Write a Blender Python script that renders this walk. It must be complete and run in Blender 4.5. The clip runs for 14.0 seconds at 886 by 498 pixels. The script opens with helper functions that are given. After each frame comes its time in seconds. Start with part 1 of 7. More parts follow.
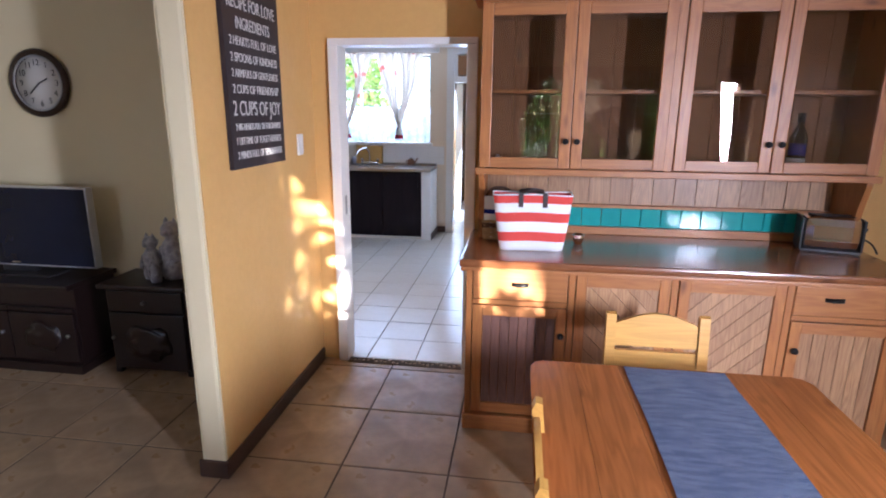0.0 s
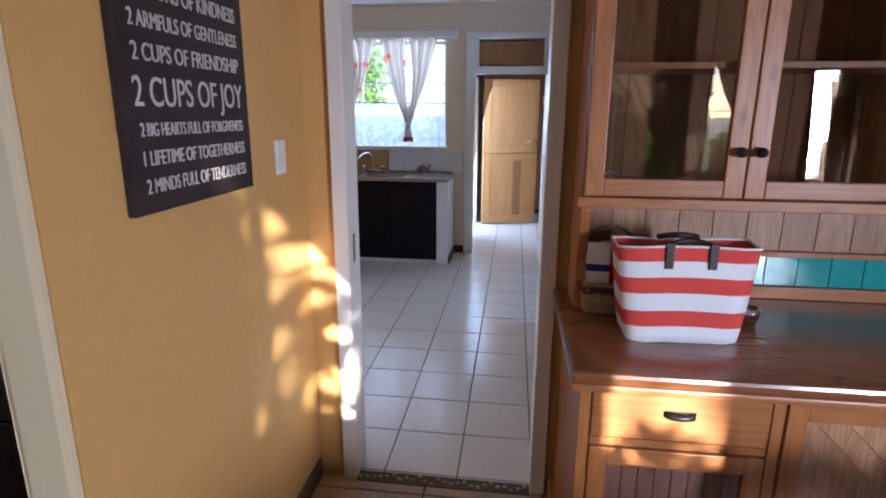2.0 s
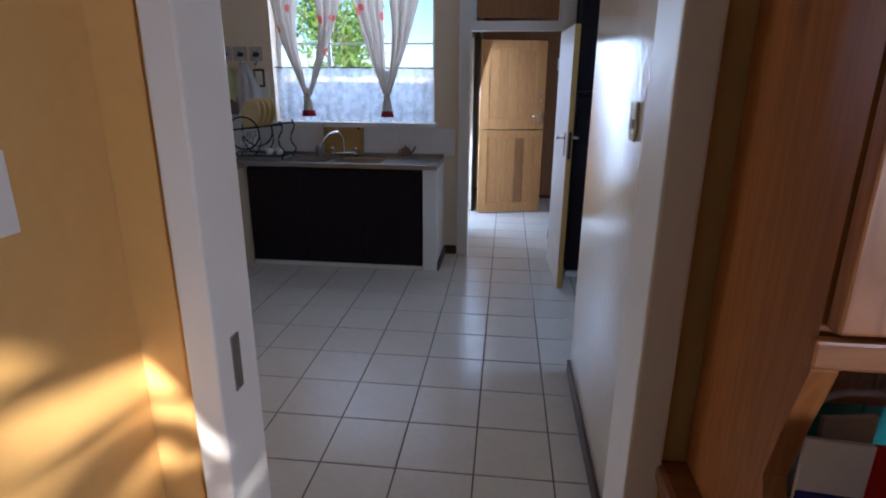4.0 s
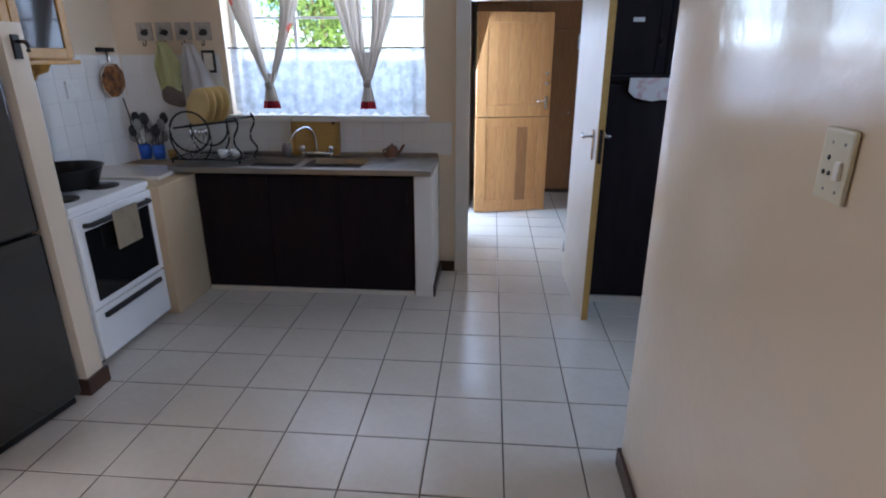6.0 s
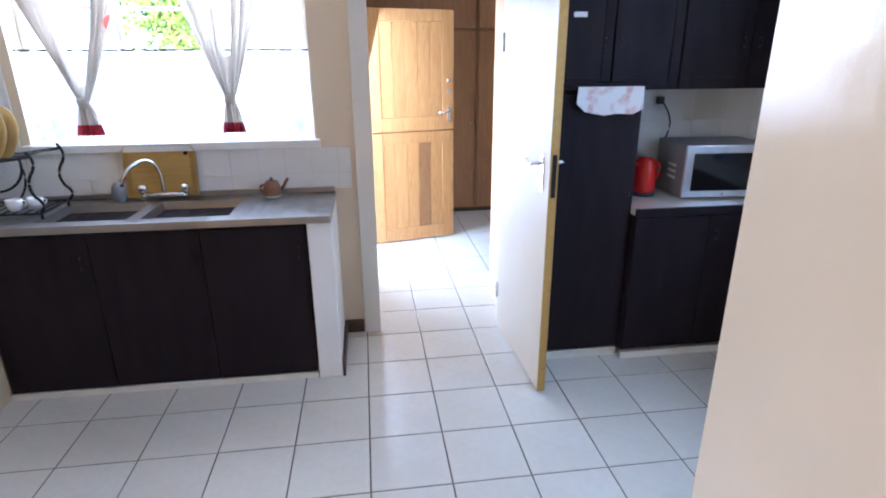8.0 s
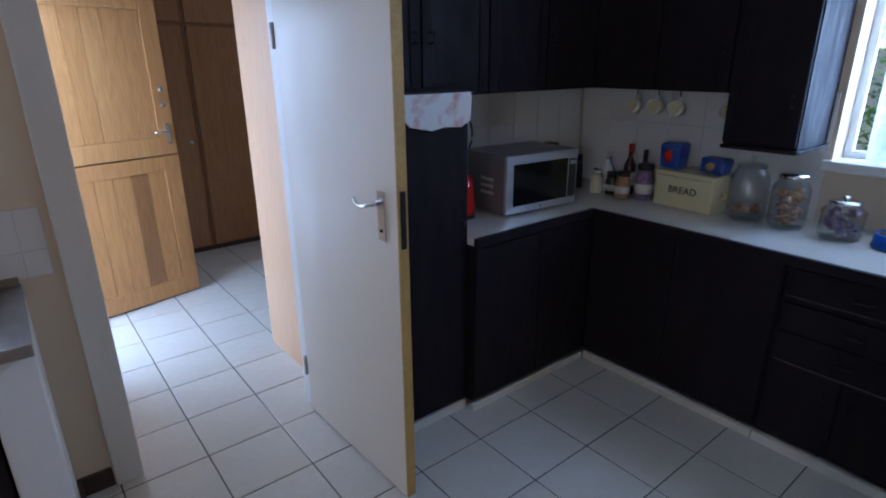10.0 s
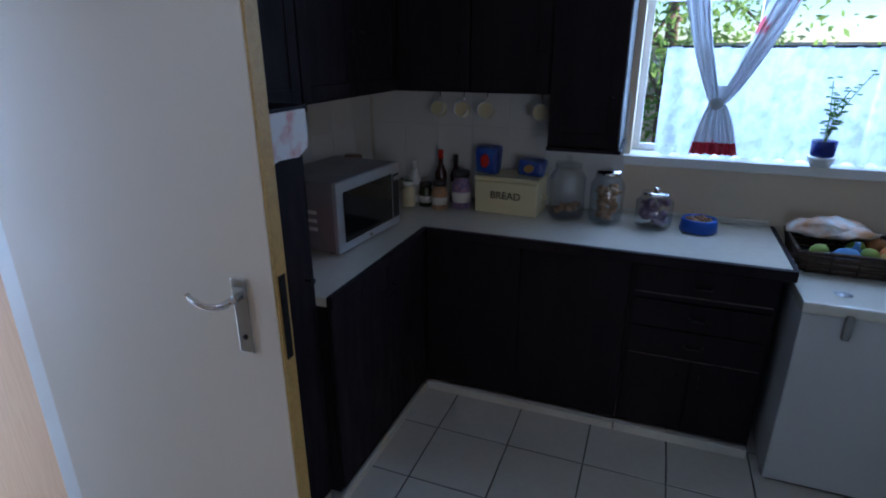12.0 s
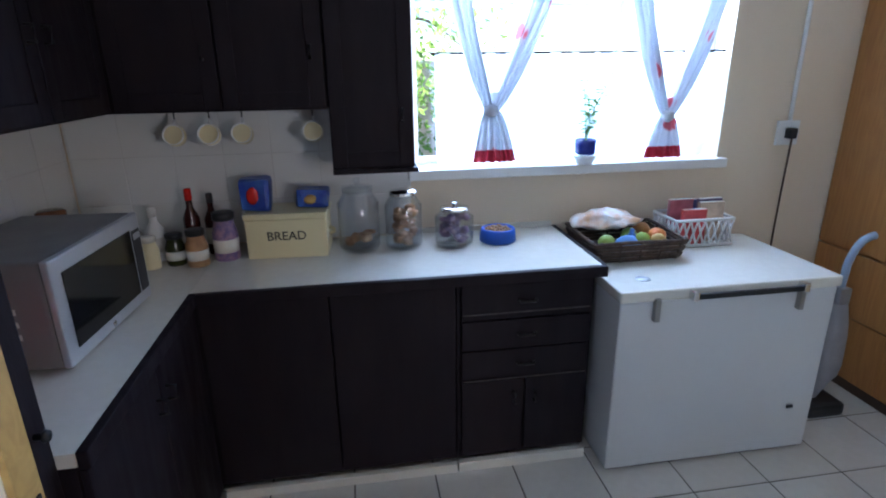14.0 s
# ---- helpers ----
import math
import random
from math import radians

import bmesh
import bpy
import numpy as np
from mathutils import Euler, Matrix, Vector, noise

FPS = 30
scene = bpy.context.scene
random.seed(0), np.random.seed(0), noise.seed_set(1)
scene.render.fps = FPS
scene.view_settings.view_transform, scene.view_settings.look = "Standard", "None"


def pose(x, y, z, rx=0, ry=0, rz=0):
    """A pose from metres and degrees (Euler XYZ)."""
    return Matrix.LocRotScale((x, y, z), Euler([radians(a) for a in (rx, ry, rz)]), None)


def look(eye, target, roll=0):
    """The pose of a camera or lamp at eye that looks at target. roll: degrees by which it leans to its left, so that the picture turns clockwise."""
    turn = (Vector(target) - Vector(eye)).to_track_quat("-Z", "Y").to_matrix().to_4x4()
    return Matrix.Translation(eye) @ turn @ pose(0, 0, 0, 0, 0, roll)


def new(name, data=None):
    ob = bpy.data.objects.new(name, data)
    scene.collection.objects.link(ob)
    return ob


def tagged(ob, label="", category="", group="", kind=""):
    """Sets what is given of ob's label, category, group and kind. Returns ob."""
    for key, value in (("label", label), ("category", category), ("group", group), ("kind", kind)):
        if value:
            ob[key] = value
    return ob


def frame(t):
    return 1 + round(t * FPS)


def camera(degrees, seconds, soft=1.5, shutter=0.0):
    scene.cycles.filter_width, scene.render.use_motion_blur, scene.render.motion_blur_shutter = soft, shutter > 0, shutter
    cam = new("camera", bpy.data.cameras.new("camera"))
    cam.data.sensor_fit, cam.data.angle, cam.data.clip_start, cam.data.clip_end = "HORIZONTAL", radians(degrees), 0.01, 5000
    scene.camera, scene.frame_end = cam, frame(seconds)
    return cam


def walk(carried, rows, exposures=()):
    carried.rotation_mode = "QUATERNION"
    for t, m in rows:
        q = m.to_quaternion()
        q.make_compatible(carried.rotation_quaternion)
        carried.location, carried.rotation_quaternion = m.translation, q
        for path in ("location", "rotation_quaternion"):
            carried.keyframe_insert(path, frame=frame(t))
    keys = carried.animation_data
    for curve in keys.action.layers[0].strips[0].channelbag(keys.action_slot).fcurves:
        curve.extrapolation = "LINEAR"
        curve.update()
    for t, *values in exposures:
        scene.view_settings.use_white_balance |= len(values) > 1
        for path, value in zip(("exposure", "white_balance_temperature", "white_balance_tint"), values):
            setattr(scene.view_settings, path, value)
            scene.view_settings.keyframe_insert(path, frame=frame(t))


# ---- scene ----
cam = camera(77.8, 14.0, soft=2.0)
PATH = [
    (0, (0.358, 0.231, 1.645), (0.092, 2.153, 1.161), 0.5),
    (0.5, (0.238, 0.507, 1.62), (-0.028, 2.431, 1.145), 0.4),
    (1, (0.13, 0.847, 1.636), (-0.131, 2.772, 1.158), 0.4),
    (1.5, (0.016, 1.14, 1.628), (-0.238, 3.064, 1.145), 0.3),
    (2, (-0.089, 1.446, 1.612), (-0.335, 3.372, 1.129), 0.3),
    (2.5, (-0.133, 1.774, 1.612), (-0.373, 3.699, 1.128), 0.4),
    (3, (-0.153, 2.082, 1.592), (-0.396, 4.008, 1.111), 0.1),
    (3.2, (-0.168, 2.198, 1.59), (-0.406, 4.121, 1.094), 0.4),
    (5.3, (-0.32, 3.319, 1.656), (-0.496, 5.195, 0.986), -0.3),
    (5.5, (-0.347, 3.392, 1.657), (-0.519, 5.27, 0.991), -0.3),
    (6, (-0.392, 3.574, 1.665), (-0.551, 5.453, 0.998), -0.1),
    (6.5, (-0.404, 3.861, 1.678), (-0.528, 5.742, 1.011), 0.0),
    (7, (-0.428, 4.096, 1.674), (-0.512, 5.98, 1.007), -0.0),
    (7.5, (-0.522, 4.319, 1.676), (-0.482, 6.207, 1.018), -0.1),
    (8, (-0.586, 4.511, 1.661), (-0.326, 6.383, 1.008), -0.3),
    (8.2, (-0.597, 4.602, 1.658), (-0.259, 6.463, 1.006), -0.5),
    (10.3, (-0.731, 5.588, 1.653), (0.554, 6.972, 0.994), -0.3),
    (10.5, (-0.721, 5.676, 1.674), (0.625, 6.997, 1.008), -0.2),
    (11, (-0.671, 5.846, 1.694), (0.809, 7.006, 1.014), -0.2),
    (11.5, (-0.65, 6.059, 1.697), (0.986, 6.982, 1.008), -0.0),
    (12, (-0.614, 6.196, 1.702), (1.137, 6.872, 1.01), -0.1),
    (12.5, (-0.485, 6.313, 1.697), (1.338, 6.764, 1.009), -0.1),
    (13, (-0.37, 6.395, 1.692), (1.496, 6.63, 1.012), -0.2),
    (13.5, (-0.272, 6.486, 1.671), (1.614, 6.416, 1.007), -0.3),
    (14, (-0.223, 6.574, 1.64), (1.654, 6.279, 1.013), -0.8),
]
EXPOSURES = [(0, 3.40, 5400, 20), (1.0, 3.20, 5450, 20), (2.0, 2.62, 5450, 20), (2.6, 2.20, 5380, 20), (3.2, 1.98, 5400, 20), (5.3, 1.87, 5900, 18), (6.0, 2.42, 5850, 18), (6.5, 2.75, 5800, 18),
             (7.0, 3.22, 5750, 18), (8.2, 3.78, 5600, 18), (9.2, 2.90, 5500, 18), (10.3, 2.22, 5400, 18), (12.0, 1.86, 5350, 16), (13.0, 2.42, 5400, 16), (13.5, 2.74, 5550, 17), (14.0, 3.28, 5750, 18)]
walk(cam, [(t, look(eye, target, roll)) for t, eye, target, roll in PATH], EXPOSURES)

# ---- world and light ----
SUN_WAY = Vector((-0.43, 1.0, -0.135)).normalized()
world = bpy.data.worlds.new("sky")
scene.world = world
world.use_nodes = True
sky = world.node_tree.nodes.new("ShaderNodeTexSky")
sky.sky_type, sky.sun_disc = "NISHITA", False
sky.sun_elevation, sky.sun_rotation = radians(7.1), math.atan2(-SUN_WAY.x, -SUN_WAY.y)
sky.air_density, sky.dust_density, sky.ozone_density = 0.8, 0.3, 3.0
back = world.node_tree.nodes["Background"]
back.inputs["Strength"].default_value = 0.105
world.node_tree.links.new(sky.outputs[0], back.inputs["Color"])


def lamp(name, kind, m, power, colour, size=None):
    data = bpy.data.lights.new(name, kind)
    data.energy, data.color = power, colour
    if kind == "AREA":
        data.shape, data.size, data.size_y = "RECTANGLE", size[0], size[1]
    ob = new(name, data)
    ob.matrix_world = m
    return ob


sun = lamp("sun", "SUN", look((5, -15, 6), Vector((5, -15, 6)) + SUN_WAY), 5.0, (1.0, 0.89, 0.70))
sun.data.angle = radians(0.5)
# daylight in the openings, and two fill lamps at added windows
WEST_FILL_X = -3.17
lamp("daylight_window_1", "AREA", look((-1.6, 7.93, 1.85), (-1.6, 5.0, 1.2)), 6.4, (0.66, 0.81, 1.0), (1.4, 1.1))
lamp("daylight_window_2", "AREA", look((2.44, 5.55, 1.79), (0.4, 5.55, 1.45)), 14.0, (0.50, 0.72, 1.0), (1.4, 1.1))
lamp("daylight_back_door", "AREA", look((-0.72, 9.16, 1.1), (0.5, 8.9, 0.8)), 8.8, (0.60, 0.78, 1.0), (0.8, 1.9))
dining_light = lamp("daylight_dining", "AREA", look((2.70, -0.4, 1.5), (0.3, 3.0, 0.1)), 18.5, (0.95, 0.96, 1.0), (0.28, 1.0))
dining_light.data.spread = radians(105)
# fill lamp added to brighten the living room, no known source
lamp("fill_living", "AREA", look((-3.0, -1.06, 1.5), (-1.5, 3.0, 2.6)), 1.7, (0.97, 0.96, 1.0), (1.35, 1.15))
# fill lamp added to lift the glossy partition, set at an unseen west opening
lamp("fill_kitchen_west", "AREA", look((WEST_FILL_X, 4.55, 1.55), (0.0, 4.9, 1.1)), 3.1, (1.0, 0.93, 0.87), (0.8, 1.0))


# ---- materials ----
def material(name, colour, rough=0.5, metal=0.0, spec=0.5, vary=0.0, scale=8.0, grain=0.0, grain_scale=60.0, bump=0.0, bump_scale=120.0,
             second=None, per_piece=0.0, stretch=None, rough_vary=0.0, coat=0.0, clear=0.0, ior=1.45, glow=0.0, sheen=0.0):
    """A surface: base colour mixed with a second one by slow noise, fine grain, a bump, and a shift from piece to piece."""
    m = bpy.data.materials.new(name)
    m.use_nodes = True
    n, l = m.node_tree.nodes, m.node_tree.links
    b = n["Principled BSDF"]
    b.inputs["Roughness"].default_value, b.inputs["Metallic"].default_value = rough, metal
    b.inputs["Specular IOR Level"].default_value, b.inputs["IOR"].default_value = spec, ior
    b.inputs["Coat Weight"].default_value, b.inputs["Coat Roughness"].default_value = coat, 0.12
    b.inputs["Transmission Weight"].default_value = clear
    b.inputs["Sheen Weight"].default_value = sheen
    base = (*colour, 1)
    b.inputs["Base Color"].default_value = base
    if glow:
        b.inputs["Emission Color"].default_value, b.inputs["Emission Strength"].default_value = base, glow
    coords = n.new("ShaderNodeTexCoord").outputs["Object"]
    if stretch:
        mp = n.new("ShaderNodeMapping")
        mp.inputs["Scale"].default_value = stretch
        l.new(coords, mp.inputs["Vector"])
        coords = mp.outputs[0]
    last = None

    def mix(fac_socket, amount, other, prior):
        ma = n.new("ShaderNodeMath")
        ma.operation = "MULTIPLY"
        ma.inputs[1].default_value = amount
        l.new(fac_socket, ma.inputs[0])
        mx = n.new("ShaderNodeMix")
        mx.data_type = "RGBA"
        l.new(ma.outputs[0], mx.inputs[0])
        if prior is None:
            mx.inputs[6].default_value = base
        else:
            l.new(prior, mx.inputs[6])
        mx.inputs[7].default_value = (*other, 1)
        return mx.outputs[2]

    def noisy(s, detail=4, low=0.35, high=0.65):
        t = n.new("ShaderNodeTexNoise")
        t.inputs["Scale"].default_value, t.inputs["Detail"].default_value = s, detail
        l.new(coords, t.inputs["Vector"])
        r = n.new("ShaderNodeMapRange")
        r.inputs[1].default_value, r.inputs[2].default_value = low, high
        l.new(t.outputs["Fac"], r.inputs[0])
        return r.outputs[0]

    second = second or tuple(c * 0.7 for c in colour)
    if vary:
        last = mix(noisy(scale), vary, second, last)
    if grain:
        last = mix(noisy(grain_scale, 6), grain, tuple(c * 0.72 for c in second), last)
    if per_piece:
        info = n.new("ShaderNodeObjectInfo")
        last = mix(info.outputs["Random"], per_piece, second, last)
    if last is not None:
        l.new(last, b.inputs["Base Color"])
    if rough_vary:
        r = n.new("ShaderNodeMapRange")
        r.inputs[3].default_value, r.inputs[4].default_value = rough, min(1, rough + rough_vary)
        l.new(noisy(scale * 1.7), r.inputs[0])
        l.new(r.outputs[0], b.inputs["Roughness"])
    if bump:
        bp = n.new("ShaderNodeBump")
        bp.inputs["Strength"].default_value, bp.inputs["Distance"].default_value = bump, 0.004
        l.new(noisy(bump_scale, 3, 0.2, 0.8), bp.inputs["Height"])
        l.new(bp.outputs[0], b.inputs["Normal"])
    return m


def wood(name, colour, dark, axis="z", rough=0.42, rings=9.0, knots=True, coat=0.15, per_piece=0.3):
    """Timber with stretched grain along an axis, knots and piece-to-piece tone."""
    m = bpy.data.materials.new(name)
    m.use_nodes = True
    n, l = m.node_tree.nodes, m.node_tree.links
    b = n["Principled BSDF"]
    b.inputs["Roughness"].default_value, b.inputs["Coat Weight"].default_value, b.inputs["Coat Roughness"].default_value = rough, coat, 0.2
    tc = n.new("ShaderNodeTexCoord").outputs["Object"]
    info = n.new("ShaderNodeObjectInfo")
    shift = n.new("ShaderNodeVectorMath")
    shift.operation = "MULTIPLY_ADD"
    l.new(info.outputs["Random"], shift.inputs[0])
    shift.inputs[1].default_value = (3.7, 5.1, 4.3)
    l.new(tc, shift.inputs[2])
    mp = n.new("ShaderNodeMapping")
    mp.inputs["Scale"].default_value = {"x": (0.7, 9, 9), "y": (9, 0.7, 9), "z": (9, 9, 0.7)}[axis]
    l.new(shift.outputs[0], mp.inputs["Vector"])
    grain = n.new("ShaderNodeTexNoise")
    grain.inputs["Scale"].default_value, grain.inputs["Detail"].default_value, grain.inputs["Distortion"].default_value = 1.6, 3, 0.6
    l.new(mp.outputs[0], grain.inputs["Vector"])
    wave = n.new("ShaderNodeMath")
    wave.operation = "MULTIPLY"
    wave.inputs[1].default_value = rings
    l.new(grain.outputs["Fac"], wave.inputs[0])
    frac = n.new("ShaderNodeMath")
    frac.operation = "PINGPONG"
    frac.inputs[1].default_value = 0.5
    l.new(wave.outputs[0], frac.inputs[0])
    ramp = n.new("ShaderNodeValToRGB")
    ramp.color_ramp.elements[0].color, ramp.color_ramp.elements[1].color = (*dark, 1), (*colour, 1)
    ramp.color_ramp.elements[0].position, ramp.color_ramp.elements[1].position = -0.0, 0.42
    l.new(frac.outputs[0], ramp.inputs[0])
    mid = n.new("ShaderNodeMix")
    mid.data_type = "RGBA"
    mid.inputs[0].default_value = 0.55
    l.new(ramp.outputs[0], mid.inputs[6])
    mid.inputs[7].default_value = (*colour, 1)
    out = mid.outputs[2]
    fine = n.new("ShaderNodeTexNoise")
    fine.inputs["Scale"].default_value, fine.inputs["Detail"].default_value = 9, 4
    l.new(mp.outputs[0], fine.inputs["Vector"])

    def over(fac, amount, other, prior):
        ma = n.new("ShaderNodeMath")
        ma.operation = "MULTIPLY"
        ma.inputs[1].default_value = amount
        l.new(fac, ma.inputs[0])
        mx = n.new("ShaderNodeMix")
        mx.data_type = "RGBA"
        l.new(ma.outputs[0], mx.inputs[0])
        l.new(prior, mx.inputs[6])
        mx.inputs[7].default_value = (*other, 1)
        return mx.outputs[2]

    out = over(fine.outputs["Fac"], 0.4, tuple(0.75 * c for c in dark), out)
    out = over(info.outputs["Random"], per_piece, dark, out)
    if knots:
        vor = n.new("ShaderNodeTexVoronoi")
        vor.inputs["Scale"].default_value = 1.0
        mk = n.new("ShaderNodeMapping")
        mk.inputs["Scale"].default_value = {"x": (3.2, 8, 8), "y": (8, 3.2, 8), "z": (8, 8, 3.2)}[axis]
        l.new(shift.outputs[0], mk.inputs["Vector"])
        l.new(mk.outputs[0], vor.inputs["Vector"])
        kr = n.new("ShaderNodeMapRange")
        kr.inputs[1].default_value, kr.inputs[2].default_value, kr.inputs[3].default_value, kr.inputs[4].default_value = 0.04, 0.16, 1, 0
        l.new(vor.outputs["Distance"], kr.inputs[0])
        out = over(kr.outputs[0], 0.7, tuple(0.35 * c for c in dark), out)
    l.new(out, b.inputs["Base Color"])
    bp = n.new("ShaderNodeBump")
    bp.inputs["Strength"].default_value, bp.inputs["Distance"].default_value = 0.15, 0.002
    l.new(fine.outputs["Fac"], bp.inputs["Height"])
    l.new(bp.outputs[0], b.inputs["Normal"])
    return m


def cloth(name, colour, through_light=0.5, second=None, vary=0.3, scale=6.0, hole=0.0, flowers=None):
    """Thin fabric: diffuse with light passing through; hole: share of open weave."""
    m = bpy.data.materials.new(name)
    m.use_nodes = True
    n, l = m.node_tree.nodes, m.node_tree.links
    n.remove(n["Principled BSDF"])
    d, t, mx = n.new("ShaderNodeBsdfDiffuse"), n.new("ShaderNodeBsdfTranslucent"), n.new("ShaderNodeMixShader")
    mx.inputs[0].default_value = through_light
    tc = n.new("ShaderNodeTexCoord").outputs["Object"]
    ns = n.new("ShaderNodeTexNoise")
    ns.inputs["Scale"].default_value, ns.inputs["Detail"].default_value = scale, 3
    l.new(tc, ns.inputs["Vector"])
    r = n.new("ShaderNodeMapRange")
    r.inputs[1].default_value, r.inputs[2].default_value, r.inputs[4].default_value = 0.5, 0.68, vary
    l.new(ns.outputs["Fac"], r.inputs[0])
    c = n.new("ShaderNodeMix")
    c.data_type = "RGBA"
    l.new(r.outputs[0], c.inputs[0])
    c.inputs[6].default_value, c.inputs[7].default_value = (*colour, 1), (*(second or tuple(0.75 * v for v in colour)), 1)
    tint = c.outputs[2]
    if flowers:
        vo = n.new("ShaderNodeTexVoronoi")
        vo.inputs["Scale"].default_value = flowers[1]
        l.new(tc, vo.inputs["Vector"])
        fr = n.new("ShaderNodeMapRange")
        fr.inputs[1].default_value, fr.inputs[2].default_value, fr.inputs[3].default_value, fr.inputs[4].default_value = flowers[2] * 0.8, flowers[2], 0.9, 0
        l.new(vo.outputs["Distance"], fr.inputs[0])
        c2 = n.new("ShaderNodeMix")
        c2.data_type = "RGBA"
        l.new(fr.outputs[0], c2.inputs[0])
        l.new(tint, c2.inputs[6])
        c2.inputs[7].default_value = (*flowers[0], 1)
        tint = c2.outputs[2]
    l.new(tint, d.inputs[0])
    l.new(tint, t.inputs[0])
    l.new(d.outputs[0], mx.inputs[1])
    l.new(t.outputs[0], mx.inputs[2])
    last = mx
    if hole:
        tr, m2 = n.new("ShaderNodeBsdfTransparent"), n.new("ShaderNodeMixShader")
        v = n.new("ShaderNodeTexNoise")
        v.inputs["Scale"].default_value, v.inputs["Detail"].default_value = 14, 2
        l.new(tc, v.inputs["Vector"])
        rr = n.new("ShaderNodeMapRange")
        rr.inputs[1].default_value, rr.inputs[2].default_value, rr.inputs[3].default_value, rr.inputs[4].default_value = 0.42, 0.6, hole * 0.3, hole
        l.new(v.outputs["Fac"], rr.inputs[0])
        l.new(rr.outputs[0], m2.inputs[0])
        l.new(mx.outputs[0], m2.inputs[1])
        l.new(tr.outputs[0], m2.inputs[2])
        last = m2
    l.new(last.outputs[0], n["Material Output"].inputs["Surface"])
    return m


def glass(name, tint=(1, 1, 1), rough=0.0, dirt=0.0):
    """A thin pane: sharp mirror gloss over clear glass."""
    m = bpy.data.materials.new(name)
    m.use_nodes = True
    n, l = m.node_tree.nodes, m.node_tree.links
    n.remove(n["Principled BSDF"])
    t, g, mx, f = n.new("ShaderNodeBsdfTransparent"), n.new("ShaderNodeBsdfGlossy"), n.new("ShaderNodeMixShader"), n.new("ShaderNodeLayerWeight")
    t.inputs[0].default_value = (*tint, 1)
    g.inputs["Roughness"].default_value = rough
    f.inputs["Blend"].default_value = 0.5
    po = n.new("ShaderNodeMath")
    po.operation = "POWER"
    po.inputs[1].default_value = 4.0
    l.new(f.outputs["Facing"], po.inputs[0])
    ad = n.new("ShaderNodeMath")
    ad.operation = "MULTIPLY_ADD"
    ad.use_clamp = True
    ad.inputs[1].default_value, ad.inputs[2].default_value = 0.85, 0.045 + dirt
    l.new(po.outputs[0], ad.inputs[0])
    l.new(ad.outputs[0], mx.inputs[0])
    l.new(t.outputs[0], mx.inputs[1])
    l.new(g.outputs[0], mx.inputs[2])
    l.new(mx.outputs[0], n["Material Output"].inputs["Surface"])
    return m


